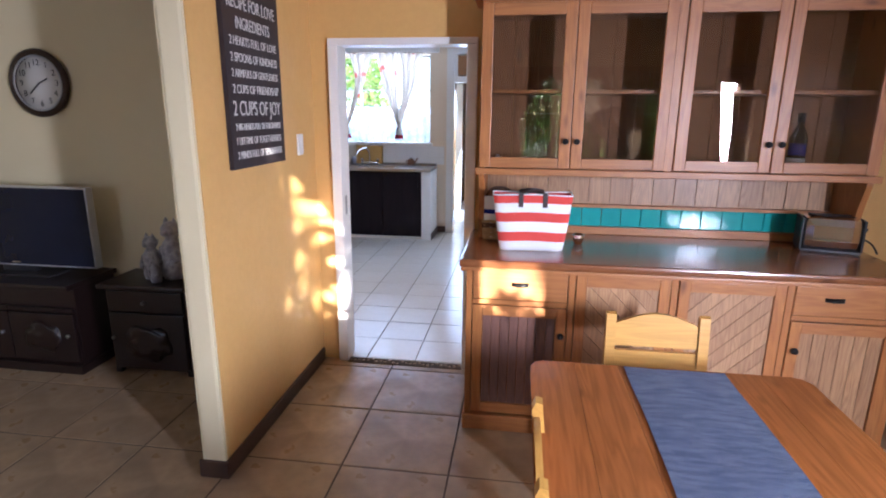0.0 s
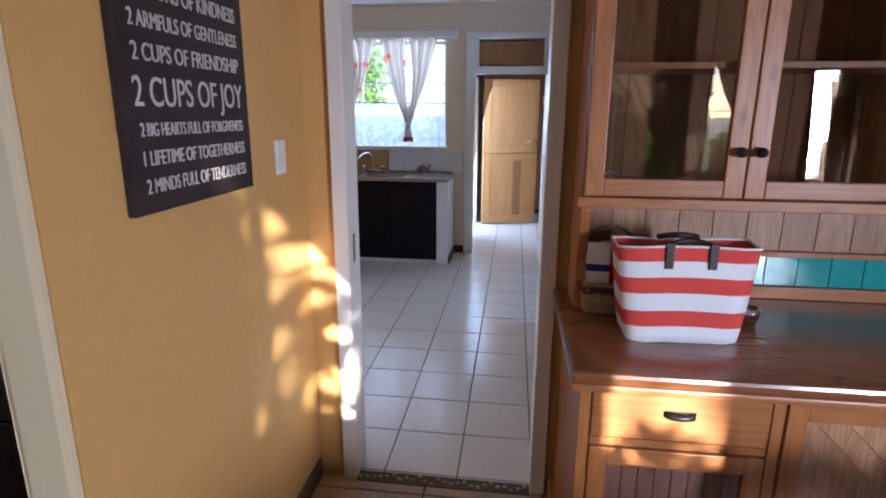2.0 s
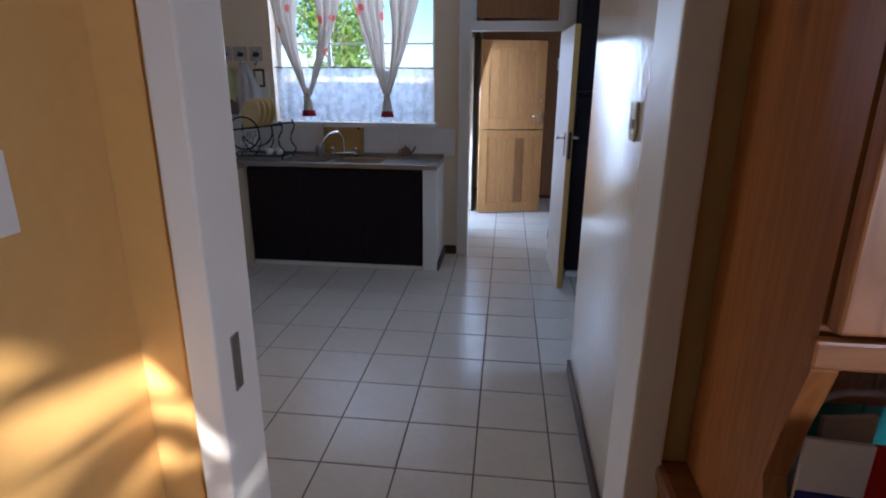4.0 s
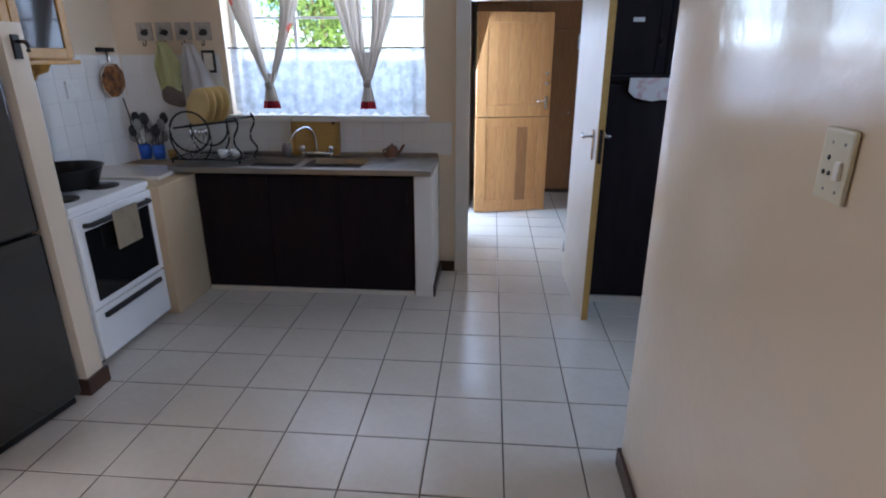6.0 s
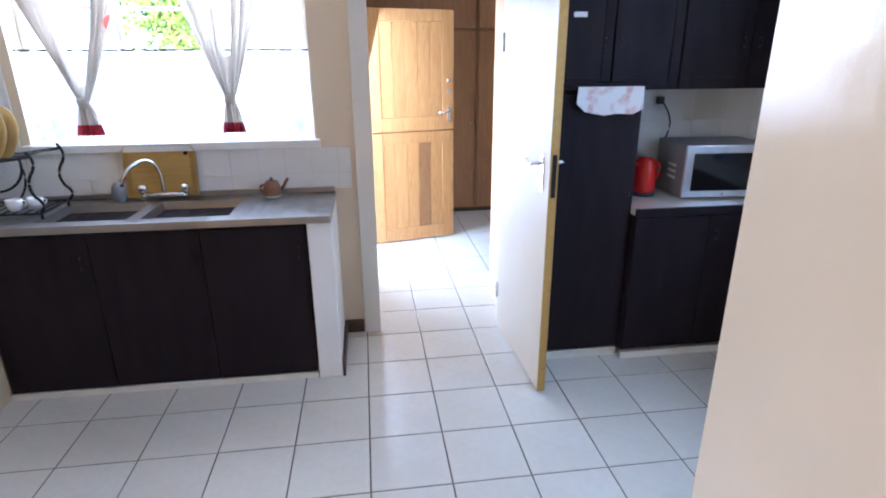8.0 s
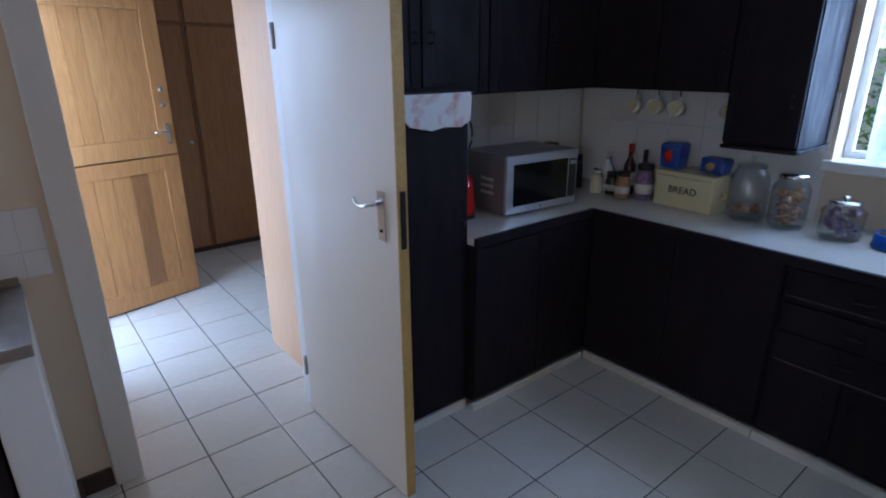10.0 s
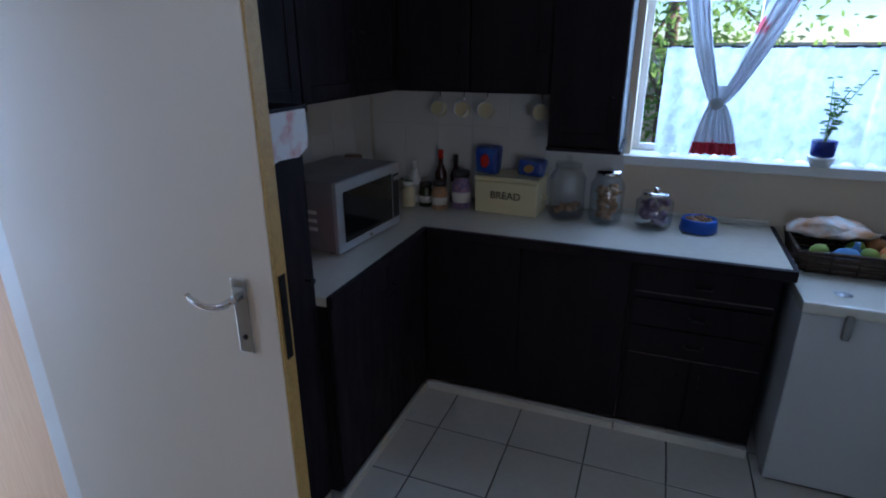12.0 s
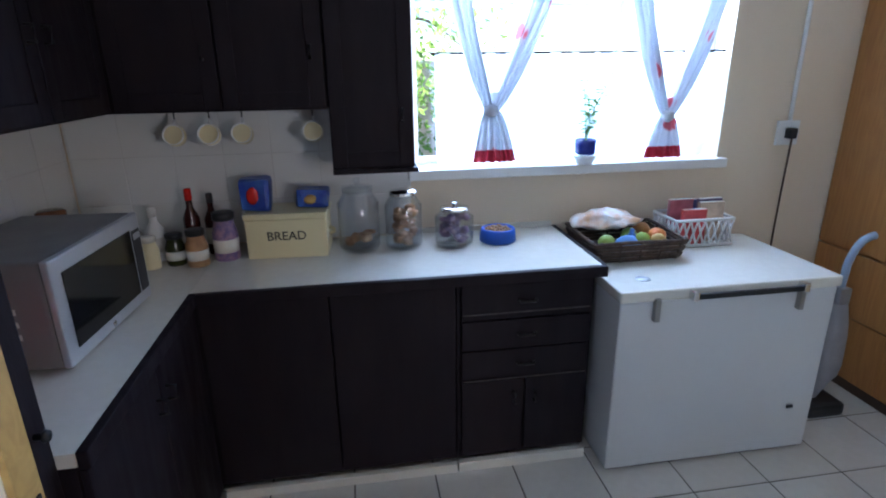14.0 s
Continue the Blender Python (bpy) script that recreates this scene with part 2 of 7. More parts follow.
M = dict(
    yellow=material("yellow_wall_paint", (0.63, 0.38, 0.125), 0.38, vary=0.18, scale=2.2, second=(0.57, 0.325, 0.10), grain=0.1, grain_scale=30, bump=0.12, bump_scale=26, rough_vary=0.15),
    cream=material("cream_wall_paint", (0.70, 0.60, 0.38), 0.5, vary=0.2, scale=2.0, second=(0.63, 0.52, 0.32), bump=0.12, bump_scale=30),
    gloss=material("glossy_cream_wall_paint", (0.72, 0.62, 0.48), 0.10, spec=0.8, coat=0.5, vary=0.3, scale=2.0, second=(0.64, 0.53, 0.40), bump=0.2, bump_scale=20, rough_vary=0.04),
    kitchen=material("kitchen_wall_paint", (0.72, 0.59, 0.43), 0.42, vary=0.2, scale=2.4, second=(0.66, 0.56, 0.42), bump=0.12, bump_scale=24),
    doorpaint=material("satin_white_door_paint", (0.72, 0.62, 0.50), 0.34, vary=0.2, scale=2.5, second=(0.63, 0.58, 0.5), bump=0.05, bump_scale=30, rough_vary=0.15),
    worn=material("worn_edge", (0.13, 0.105, 0.095), 0.5, vary=0.6, scale=30, second=(0.03, 0.025, 0.025)),
    ceiling=material("white_ceiling", (0.78, 0.76, 0.72), 0.8, vary=0.1, scale=3, bump=0.1, bump_scale=40),
    trim=material("white_gloss_paint", (0.74, 0.72, 0.68), 0.3, vary=0.2, scale=5, second=(0.62, 0.58, 0.52), bump=0.08, bump_scale=40),
    skirt=material("dark_brown_skirting", (0.05, 0.026, 0.018), 0.4, vary=0.4, scale=9, second=(0.09, 0.05, 0.03), bump=0.1),
    tile=material("white_floor_tile", (0.63, 0.595, 0.535), 0.22, vary=0.22, scale=5, second=(0.52, 0.47, 0.38), grain=0.12, grain_scale=26, per_piece=0.22, rough_vary=0.04, bump=0.05, bump_scale=14),
    grout=material("dark_grout", (0.05, 0.042, 0.035), 0.85, vary=0.6, scale=5, second=(0.15, 0.12, 0.09), bump=0.3),
    slate=material("brown_slate_tile", (0.46, 0.32, 0.185), 0.26, vary=0.75, scale=4.5, second=(0.24, 0.17, 0.105), grain=0.3, grain_scale=14, per_piece=0.35, rough_vary=0.25, bump=0.35, bump_scale=12),
    grout2=material("brown_grout", (0.09, 0.065, 0.045), 0.9, vary=0.4, scale=9, bump=0.3),
    walltile=material("white_wall_tile", (0.76, 0.75, 0.72), 0.12, vary=0.12, scale=6, second=(0.68, 0.66, 0.62), per_piece=0.12, bump=0.04, bump_scale=18),
    wallgrout=material("white_grout", (0.68, 0.66, 0.63), 0.8, vary=0.4, scale=5, second=(0.52, 0.49, 0.44)),
    black=material("black_brown_unit", (0.011, 0.0075, 0.0105), 0.5, spec=0.18, vary=0.5, scale=4, second=(0.020, 0.013, 0.015), grain=0.3, grain_scale=40, bump=0.12, bump_scale=60, rough_vary=0.2, stretch=(3, 3, 0.6)),
    dark_in=material("dark_gap", (0.01, 0.008, 0.008), 0.8),
    counter=material("cream_laminate", (0.70, 0.66, 0.57), 0.2, coat=0.6, vary=0.14, scale=11, second=(0.62, 0.57, 0.48), grain=0.10, grain_scale=30, rough_vary=0.03),
    steel=material("brushed_steel", (0.36, 0.35, 0.335), 0.3, metal=1.0, vary=0.4, scale=5, second=(0.26, 0.25, 0.24), bump=0.05, bump_scale=90, rough_vary=0.2),
    chrome=material("chrome", (0.75, 0.75, 0.75), 0.1, metal=1.0, vary=0.1, scale=20),
    iron=material("dark_iron", (0.02, 0.02, 0.02), 0.45, metal=0.6, vary=0.3, scale=30, second=(0.05, 0.04, 0.035)),
    enamel=material("white_enamel", (0.78, 0.78, 0.77), 0.2, vary=0.07, scale=4, second=(0.70, 0.69, 0.66), rough_vary=0.06),
    freezer=material("aged_grey_white_enamel", (0.58, 0.575, 0.57), 0.28, vary=0.2, scale=3, second=(0.50, 0.49, 0.48), rough_vary=0.1, bump=0.03, bump_scale=20),
    rust_clay=material("rust_brown_glaze", (0.20, 0.085, 0.04), 0.35, vary=0.5, scale=20, second=(0.11, 0.05, 0.028), bump=0.2, bump_scale=60),
    blackglass=material("black_glass", (0.008, 0.008, 0.009), 0.08, vary=0.2, scale=4, second=(0.02, 0.02, 0.02)),
    plastic_black=material("black_plastic", (0.02, 0.02, 0.022), 0.4, vary=0.2, scale=20, bump=0.05),
    plastic_white=material("white_plastic", (0.74, 0.73, 0.70), 0.35, vary=0.15, scale=12),
    silver=material("silver_plastic", (0.55, 0.56, 0.58), 0.3, metal=0.55, vary=0.15, scale=10),
    mw_body=material("grey_painted_metal", (0.27, 0.26, 0.265), 0.38, metal=0.4, vary=0.2, scale=6, rough_vary=0.1),
    red=material("red_plastic", (0.60, 0.02, 0.012), 0.25, vary=0.15, scale=10),
    blue=material("blue_plastic", (0.02, 0.09, 0.42), 0.35, vary=0.2, scale=14),
    navy=material("navy_glaze", (0.012, 0.022, 0.20), 0.2, vary=0.3, scale=14),
    fridge=material("glossy_black_fridge", (0.02, 0.02, 0.022), 0.07, spec=0.8, vary=0.3, scale=3, second=(0.03, 0.03, 0.032), rough_vary=0.06, coat=0.6),
    pine=wood("honey_pine", (0.46, 0.185, 0.048), (0.22, 0.068, 0.016), coat=0.05),
    pine_x=wood("honey_pine_lengthwise", (0.44, 0.18, 0.048), (0.22, 0.07, 0.018), "x", coat=0.05),
    pine_dark=wood("red_brown_pine_top", (0.28, 0.105, 0.035), (0.14, 0.045, 0.015), "x", 0.22, coat=0.5),
    pine_pale=wood("pale_pine_panel", (0.52, 0.30, 0.145), (0.15, 0.06, 0.028), "z", rings=12, per_piece=0.4),
    # the pale boards again, darkened to carry the shade behind the glass doors
    pine_back=wood("shaded_pine_board", (0.38, 0.18, 0.075), (0.16, 0.06, 0.025), "z", 0.7, rings=12, per_piece=0.4, coat=0.0),
    pine_stained=wood("dark_stained_pine_board", (0.25, 0.125, 0.085), (0.085, 0.038, 0.034), "z", rings=16, per_piece=0.6),
    table=wood("orange_pine_table", (0.43, 0.15, 0.036), (0.17, 0.048, 0.012), "y", 0.25, rings=7, coat=0.5),
    yellowwood=wood("yellow_pine_chair", (0.62, 0.34, 0.07), (0.40, 0.19, 0.035), "x", knots=False),
    palewood=wood("pale_orange_wood", (0.72, 0.46, 0.27), (0.60, 0.33, 0.17), "z", 0.4, knots=False),
    teak=wood("oiled_hardwood", (0.60, 0.31, 0.115), (0.36, 0.15, 0.045), "z", knots=False, per_piece=0.35),
    teak_dark=wood("brown_cupboard_wood", (0.36, 0.17, 0.065), (0.20, 0.08, 0.028), "z", knots=False),
    orangewood=wood("orange_cupboard_wood", (0.44, 0.20, 0.055), (0.27, 0.10, 0.025), "z", knots=False),
    boardwood=wood("worn_chopping_board", (0.52, 0.33, 0.09), (0.34, 0.18, 0.04), "x", 0.6, knots=False, coat=0),
    ebony=wood("dark_carved_wood", (0.018, 0.008, 0.007), (0.007, 0.004, 0.004), "x", 0.35, knots=False, coat=0.2),
    teal=material("teal_glazed_tile", (0.035, 0.33, 0.30), 0.14, vary=0.4, scale=14, second=(0.02, 0.24, 0.24), per_piece=0.35, bump=0.08, bump_scale=30),
    runner=material("blue_woven_runner", (0.045, 0.08, 0.19), 0.9, vary=0.95, scale=13, second=(0.15, 0.20, 0.34), grain=0.4, grain_scale=90, bump=0.5, bump_scale=190, stretch=(1, 4, 1), sheen=0.3),
    canvas_white=material("white_canvas", (0.74, 0.76, 0.78), 0.85, vary=0.15, scale=8, bump=0.35, bump_scale=240),
    canvas_red=material("red_canvas", (0.62, 0.065, 0.05), 0.85, vary=0.2, scale=8, bump=0.35, bump_scale=240),
    leather=material("dark_leather", (0.025, 0.012, 0.01), 0.45, vary=0.3, scale=20, bump=0.2),
    signboard=material("dark_painted_board", (0.022, 0.015, 0.018), 0.55, vary=0.4, scale=7, second=(0.04, 0.03, 0.03), bump=0.1),
    lettering=material("pale_lettering", (0.62, 0.60, 0.56), 0.7, vary=0.35, scale=40, second=(0.35, 0.33, 0.31)),
    curtain=cloth("cream_curtain_cloth", (0.56, 0.49, 0.41), 0.26, (0.45, 0.38, 0.30), 0.35, 5, flowers=((0.62, 0.13, 0.10), 5.0, 0.2)),
    curtain_white=cloth("white_printed_curtain_cloth", (0.62, 0.63, 0.66), 0.12, (0.5, 0.51, 0.55), 0.5, 5, flowers=((0.62, 0.08, 0.10), 5.5, 0.24)),
    flower=cloth("red_flower_print", (0.62, 0.10, 0.08), 0.35, (0.75, 0.35, 0.30), 0.5, 40),
    leafprint=cloth("grey_leaf_print", (0.35, 0.33, 0.29), 0.35),
    hem=cloth("red_curtain_hem", (0.30, 0.02, 0.03), 0.25, (0.48, 0.08, 0.09), 0.5, 20),
    net=cloth("white_lace_net", (0.62, 0.66, 0.71), 0.36, (0.44, 0.48, 0.54), 0.6, 22, hole=0.32),
    drape=cloth("sheer_dining_curtain", (0.42, 0.33, 0.24), 0.22, None, 0.3, 6),
    pane=glass("window_glass", dirt=0.0),
    cabinet_pane=glass("cabinet_glass", (0.85, 0.84, 0.82), dirt=0.02),
    jarglass=glass("jar_glass", (0.955, 0.97, 0.985), 0.02, dirt=0.02),
    leaf=cloth("leaf_green", (0.17, 0.29, 0.08), 0.5, (0.09, 0.19, 0.04), 0.9, 3),
    bark=material("bark", (0.12, 0.085, 0.055), 0.9, vary=0.6, scale=14, bump=0.8, bump_scale=30),
    grass=material("lawn", (0.12, 0.16, 0.05), 0.95, vary=0.6, scale=1.2, second=(0.18, 0.16, 0.08), bump=0.5, bump_scale=60),
    boundary=material("pale_garden_wall", (0.62, 0.56, 0.47), 0.85, vary=0.4, scale=1.5, second=(0.5, 0.43, 0.34), bump=0.3, bump_scale=30),
)


# ---- building blocks ----
def box(bm, x0, x1, y0, y1, z0, z1, bevel=0.0, turn=None):
    m = Matrix.Translation(((x0 + x1) / 2, (y0 + y1) / 2, (z0 + z1) / 2)) @ Matrix.Diagonal((abs(x1 - x0), abs(y1 - y0), abs(z1 - z0), 1))
    r = bmesh.ops.create_cube(bm, size=1, matrix=(turn @ m) if turn else m)
    if bevel:
        edges = list({e for v in r["verts"] for e in v.link_edges})
        bmesh.ops.bevel(bm, geom=edges, offset=bevel, segments=2, affect="EDGES", profile=0.6)
    return bm


def boxed(*a, **k):
    return box(bmesh.new(), *a, **k)


def lathe(bm, profile, at=(0, 0, 0), steps=24, m=None):
    """Turns a profile of (radius, height) round the upright axis."""
    rings = []
    for r, z in profile:
        ring = []
        for i in range(steps):
            a = 2 * math.pi * i / steps
            p = Vector((at[0] + r * math.cos(a), at[1] + r * math.sin(a), at[2] + z))
            ring.append(bm.verts.new(m @ p if m else p))
        rings.append(ring)
    for a, b in zip(rings, rings[1:]):
        for i in range(steps):
            f = bm.faces.new((a[i], a[(i + 1) % steps], b[(i + 1) % steps], b[i]))
            f.smooth = True
    for ring, flip in (() if profile[0] == profile[-1] else ((rings[0], True), (rings[-1], False))):
        if (ring[0].co - ring[steps // 2].co).length > 1e-4:
            bm.faces.new(ring[::-1] if flip else ring)
    return bm


def turned(profile, at=(0, 0, 0), steps=24, m=None):
    return lathe(bmesh.new(), profile, at, steps, m)


def tube(bm, points, r, steps=10, taper=None):
    """A round bar along points; taper: the end's share of r."""
    pts = [Vector(p) for p in points]
    rings, up = [], Vector((0, 0, 1))
    for i, p in enumerate(pts):
        d = (pts[min(i + 1, len(pts) - 1)] - pts[max(i - 1, 0)]).normalized()
        side = d.cross(up)
        side = d.cross(Vector((1, 0, 0))) if side.length < 0.1 else side
        side.normalize()
        other = d.cross(side)
        rr = r * (1 + ((taper or 1) - 1) * i / max(1, len(pts) - 1))
        rings.append([bm.verts.new(p + rr * (math.cos(2 * math.pi * k / steps) * side + math.sin(2 * math.pi * k / steps) * other)) for k in range(steps)])
    for a, b in zip(rings, rings[1:]):
        for k in range(steps):
            bm.faces.new((a[k], a[(k + 1) % steps], b[(k + 1) % steps], b[k])).smooth = True
    bm.faces.new(rings[0][::-1])
    bm.faces.new(rings[-1])
    return bm


def tubed(points, r, steps=10, taper=None):
    return tube(bmesh.new(), points, r, steps, taper)


def bend(a, b, c, steps=8):
    """Points on a smooth bow from a to c by way of b."""
    a, b, c = Vector(a), Vector(b), Vector(c)
    return [(1 - t) ** 2 * a + 2 * t * (1 - t) * b + t * t * c for t in (i / steps for i in range(steps + 1))]


def slab(bm, outline, axis, lo, hi):
    """A flat outline in two coordinates, thickened along an axis."""
    def put(u, v, w):
        return {"x": (w, u, v), "y": (u, w, v), "z": (u, v, w)}[axis]
    a = [bm.verts.new(put(u, v, lo)) for u, v in outline]
    b = [bm.verts.new(put(u, v, hi)) for u, v in outline]
    k = len(outline)
    bm.faces.new(a)
    bm.faces.new(b[::-1])
    for i in range(k):
        bm.faces.new((a[i], b[i], b[(i + 1) % k], a[(i + 1) % k]))
    bmesh.ops.recalc_face_normals(bm, faces=bm.faces[:])
    return bm


def slabbed(outline, axis, lo, hi):
    return slab(bmesh.new(), outline, axis, lo, hi)


def rough_up(bm, amount, size=3.0):
    """Uneven, lumpy surface."""
    for v in bm.verts:
        v.co += amount * Vector(noise.noise_vector(v.co * size))
    return bm


def lump(bm, at, rx, ry, rz, amount=0.12, detail=2, seed=0.0):
    r = bmesh.ops.create_icosphere(bm, subdivisions=detail, radius=1)
    for v in r["verts"]:
        n = v.co.copy()
        v.co = n * (1 + amount * noise.noise(n * 1.7 + Vector((seed, seed * 2, 0))))
        v.co = Vector((v.co.x * rx + at[0], v.co.y * ry + at[1], v.co.z * rz + at[2]))
    for f in bm.faces:
        f.smooth = True
    return bm


def lumped(*a, **k):
    return lump(bmesh.new(), *a, **k)


def mesh_of(name, bm, mat):
    data = bpy.data.meshes.new(name)
    bm.to_mesh(data)
    bm.free()
    for x in mat if isinstance(mat, (list, tuple)) else [mat]:
        data.materials.append(x)
    return data


def part(name, bm, mat, parent, label=""):
    ob = new(name, mesh_of(name, bm, mat))
    ob.parent = parent
    return tagged(ob, label)


def thing(name, label, category, at=(0, 0, 0), turn=0, group=""):
    ob = new(name)
    ob.empty_display_size = 0.1
    ob.matrix_basis = pose(*at, 0, 0, turn)
    return tagged(ob, label, category, group)


def single(name, bm, mat, label, category, at=(0, 0, 0), turn=0, group=""):
    """A thing that is one mesh."""
    ob = new(name, mesh_of(name, bm, mat))
    ob.matrix_basis = pose(*at, 0, 0, turn)
    return tagged(ob, label, category, group)


def structure(name, bm, mat, label, category):
    return tagged(new(name, mesh_of(name, bm, mat)), label, category, "", "structure")


def wall(name, axis, at, thick, lo, hi, top, mat, label, holes=()):
    """A wall across x or y at a place, from lo to hi, with openings (lo, hi, bottom, top) cut through it."""
    bm = bmesh.new()
    us = sorted({lo, hi, *[h[0] for h in holes], *[h[1] for h in holes]})
    zs = sorted({0.0, top, *[h[2] for h in holes], *[h[3] for h in holes]})
    solid = {(i, j) for i in range(len(us) - 1) for j in range(len(zs) - 1)
             if not any(h[0] <= us[i] < h[1] and h[2] <= zs[j] < h[3] for h in holes)}
    def put(u, v, w):
        return (u, w, v) if axis == "y" else (w, u, v)
    def quad(a, b, c, d):
        bm.faces.new([bm.verts.new(p) for p in (a, b, c, d)])
    for i, j in solid:
        u0, u1, z0, z1 = us[i], us[i + 1], zs[j], zs[j + 1]
        for w in (at, at + thick):
            quad(put(u0, z0, w), put(u1, z0, w), put(u1, z1, w), put(u0, z1, w))
        for di, dj, e in ((-1, 0, (u0, z0, u0, z1)), (1, 0, (u1, z0, u1, z1)), (0, -1, (u0, z0, u1, z0)), (0, 1, (u0, z1, u1, z1))):
            if (i + di, j + dj) not in solid:
                quad(put(e[0], e[1], at), put(e[2], e[3], at), put(e[2], e[3], at + thick), put(e[0], e[1], at + thick))
    bmesh.ops.remove_doubles(bm, verts=bm.verts[:], dist=1e-5)
    bmesh.ops.recalc_face_normals(bm, faces=bm.faces[:])
    return structure(name, bm, mat, label, "wall")


# ---- the plan ----
DW = 3.58      # face of the wall between dining room and kitchen
SW = -0.92     # face of the wall with the sign
NW = 7.75      # north wall of the kitchen
EW = 2.26      # east wall of the kitchen
WW = -3.20     # west wall of the kitchen
TOP = 2.75
wall("wall_door", "y", DW, 0.11, -4.3, 2.9, TOP, M["yellow"], "ochre yellow painted wall with a doorway to the kitchen", [(-0.755, 0.04, 0, 2.035)])
wall("wall_sign", "x", -1.035, 0.115, 2.30, 3.577, TOP, M["yellow"], "ochre yellow wall stub with a pale rounded end")
# thin cream slab on the stub's end, paler than its yellow sides
structure("wall_sign_end", boxed(-1.035, -0.921, 2.28, 2.2995, 0.0, TOP, bevel=0.016), M["cream"], "pale cream end of the wall stub", "wall")
wall("wall_living", "y", 3.50, 0.077, -4.3, -1.038, TOP, M["cream"], "cream painted living room wall behind the television")
wall("wall_south", "y", -1.3, 0.2, -4.3, 2.9, TOP, M["cream"], "cream wall with the dining window and an added living room window", [(0.30, 2.30, 0.92, 2.12), (-3.7, -2.3, 0.9, 2.1)])
wall("wall_west", "x", -4.45, 0.147, -1.3, 3.7, TOP, M["cream"], "cream painted side wall of the living room")
wall("wall_east", "x", 2.75, 0.15, -1.1, 3.577, TOP, M["yellow"], "ochre yellow side wall of the dining room", [(-0.75, -0.05, 0.9, 2.1)])
wall("wall_north", "y", NW, 0.22, WW, EW + 0.2, TOP, M["kitchen"], "cream kitchen wall with a window and the back doorway", [(-2.36, -0.87, 1.235, 2.38), (-0.585, 0.335, 0, 2.42)])
wall("wall_kitchen_west", "x", WW - 0.15, 0.15, 3.693, NW + 0.2, TOP, M["kitchen"], "cream kitchen wall behind the stove", [(4.1, 5.0, 1.0, 2.1)])
wall("wall_kitchen_east", "x", EW, 0.2, 3.693, NW - 0.003, TOP, M["kitchen"], "cream kitchen wall with a wide window", [(4.80, 6.31, 1.20, 2.38)])
wall("wall_partition", "x", 0.20, 0.12, 3.693, 5.54, TOP, M["gloss"], "glossy cream painted partition wall in the kitchen")
wall("wall_nib", "y", 5.86, 0.12, WW + 0.003, -2.43, 1.80, M["gloss"], "narrow cream wall stub between refrigerator and stove")
wall("wall_hall_west", "x", -0.75, 0.12, 7.973, 11.2, TOP, M["gloss"], "cream back hall wall with the outer doorway", [(8.70, 9.58, 0, 2.09)])
wall("wall_hall_nib", "x", 0.345, 0.12, 7.973, 8.52, TOP, M["palewood"], "pale wood-clad wall end catching the daylight in the hall")
wall("wall_hall_north", "y", 11.2, 0.12, -0.75, 2.6, TOP, M["gloss"], "cream end wall of the back hall")
wall("wall_hall_east", "x", 2.46, 0.12, 7.973, 11.2, TOP, M["gloss"], "cream far wall of the back hall")
structure("ceiling", boxed(-4.45, 2.9, -1.3, 11.32, TOP, TOP + 0.1), M["ceiling"], "plain white ceiling", "ceiling")
structure("ground", boxed(-300, 300, -300, 300, -0.35, -0.25), M["grass"], "lawn round the house", "ground")


# ---- floors ----
def tiled_floor(name, x0, x1, y0, y1, tile_mat, grout_mat, step, ox, oy, joint, label, z=0.0, skip=None):
    bm = boxed(x0, x1, y0, y1, z - 0.25, z - 0.003)
    floor = structure(name, bm, grout_mat, label, "floor")
    meshes = {}
    i0, i1 = math.floor((x0 - ox) / step), math.ceil((x1 - ox) / step)
    j0, j1 = math.floor((y0 - oy) / step), math.ceil((y1 - oy) / step)
    for i in range(i0, i1):
        for j in range(j0, j1):
            a, b = max(x0, ox + i * step + joint / 2), min(x1, ox + (i + 1) * step - joint / 2)
            c, d = max(y0, oy + j * step + joint / 2), min(y1, oy + (j + 1) * step - joint / 2)
            if b - a < 0.01 or d - c < 0.01 or (skip and skip((a + b) / 2, (c + d) / 2)):
                continue
            key = (round(b - a, 3), round(d - c, 3))
            if key not in meshes:
                w, h, e = (b - a) / 2, (d - c) / 2, 0.0025
                t = bmesh.new()
                lo = [t.verts.new(p) for p in ((-w, -h, -0.004), (w, -h, -0.004), (w, h, -0.004), (-w, h, -0.004))]
                mi = [t.verts.new(p) for p in ((-w, -h, -0.0015), (w, -h, -0.0015), (w, h, -0.0015), (-w, h, -0.0015))]
                hi = [t.verts.new(p) for p in ((-w + e, -h + e, 0), (w - e, -h + e, 0), (w - e, h - e, 0), (-w + e, h - e, 0))]
                t.faces.new(hi)
                for p, q in ((lo, mi), (mi, hi)):
                    for k in range(4):
                        t.faces.new((p[k], p[(k + 1) % 4], q[(k + 1) % 4], q[k]))
                meshes[key] = mesh_of("tile", t, tile_mat)
            ob = new("tile", meshes[key])
            ob.parent = floor
            ob.location = ((a + b) / 2, (c + d) / 2, z + random.uniform(-0.0004, 0.0004))
            ob.rotation_euler = (random.uniform(-0.0012, 0.0012), random.uniform(-0.0012, 0.0012), 0)
    return floor


def build_floors():
    tiled_floor("floor_kitchen", WW, EW, 3.585, 11.2, M["tile"], M["grout"], 0.338, 0.379, 6.66, 0.006,
                "white ceramic floor tiles with dark joints in kitchen and hall", skip=lambda x, y: (y > 7.8 and x > 1.2) or (x < -1.0 and y > 7.9))
    tiled_floor("floor_dining", -4.3, 2.75, -1.1, 3.583, M["slate"], M["grout2"], 0.515, -0.43, 2.445, 0.009,
                "brown mottled slate-look floor tiles in dining and living room")


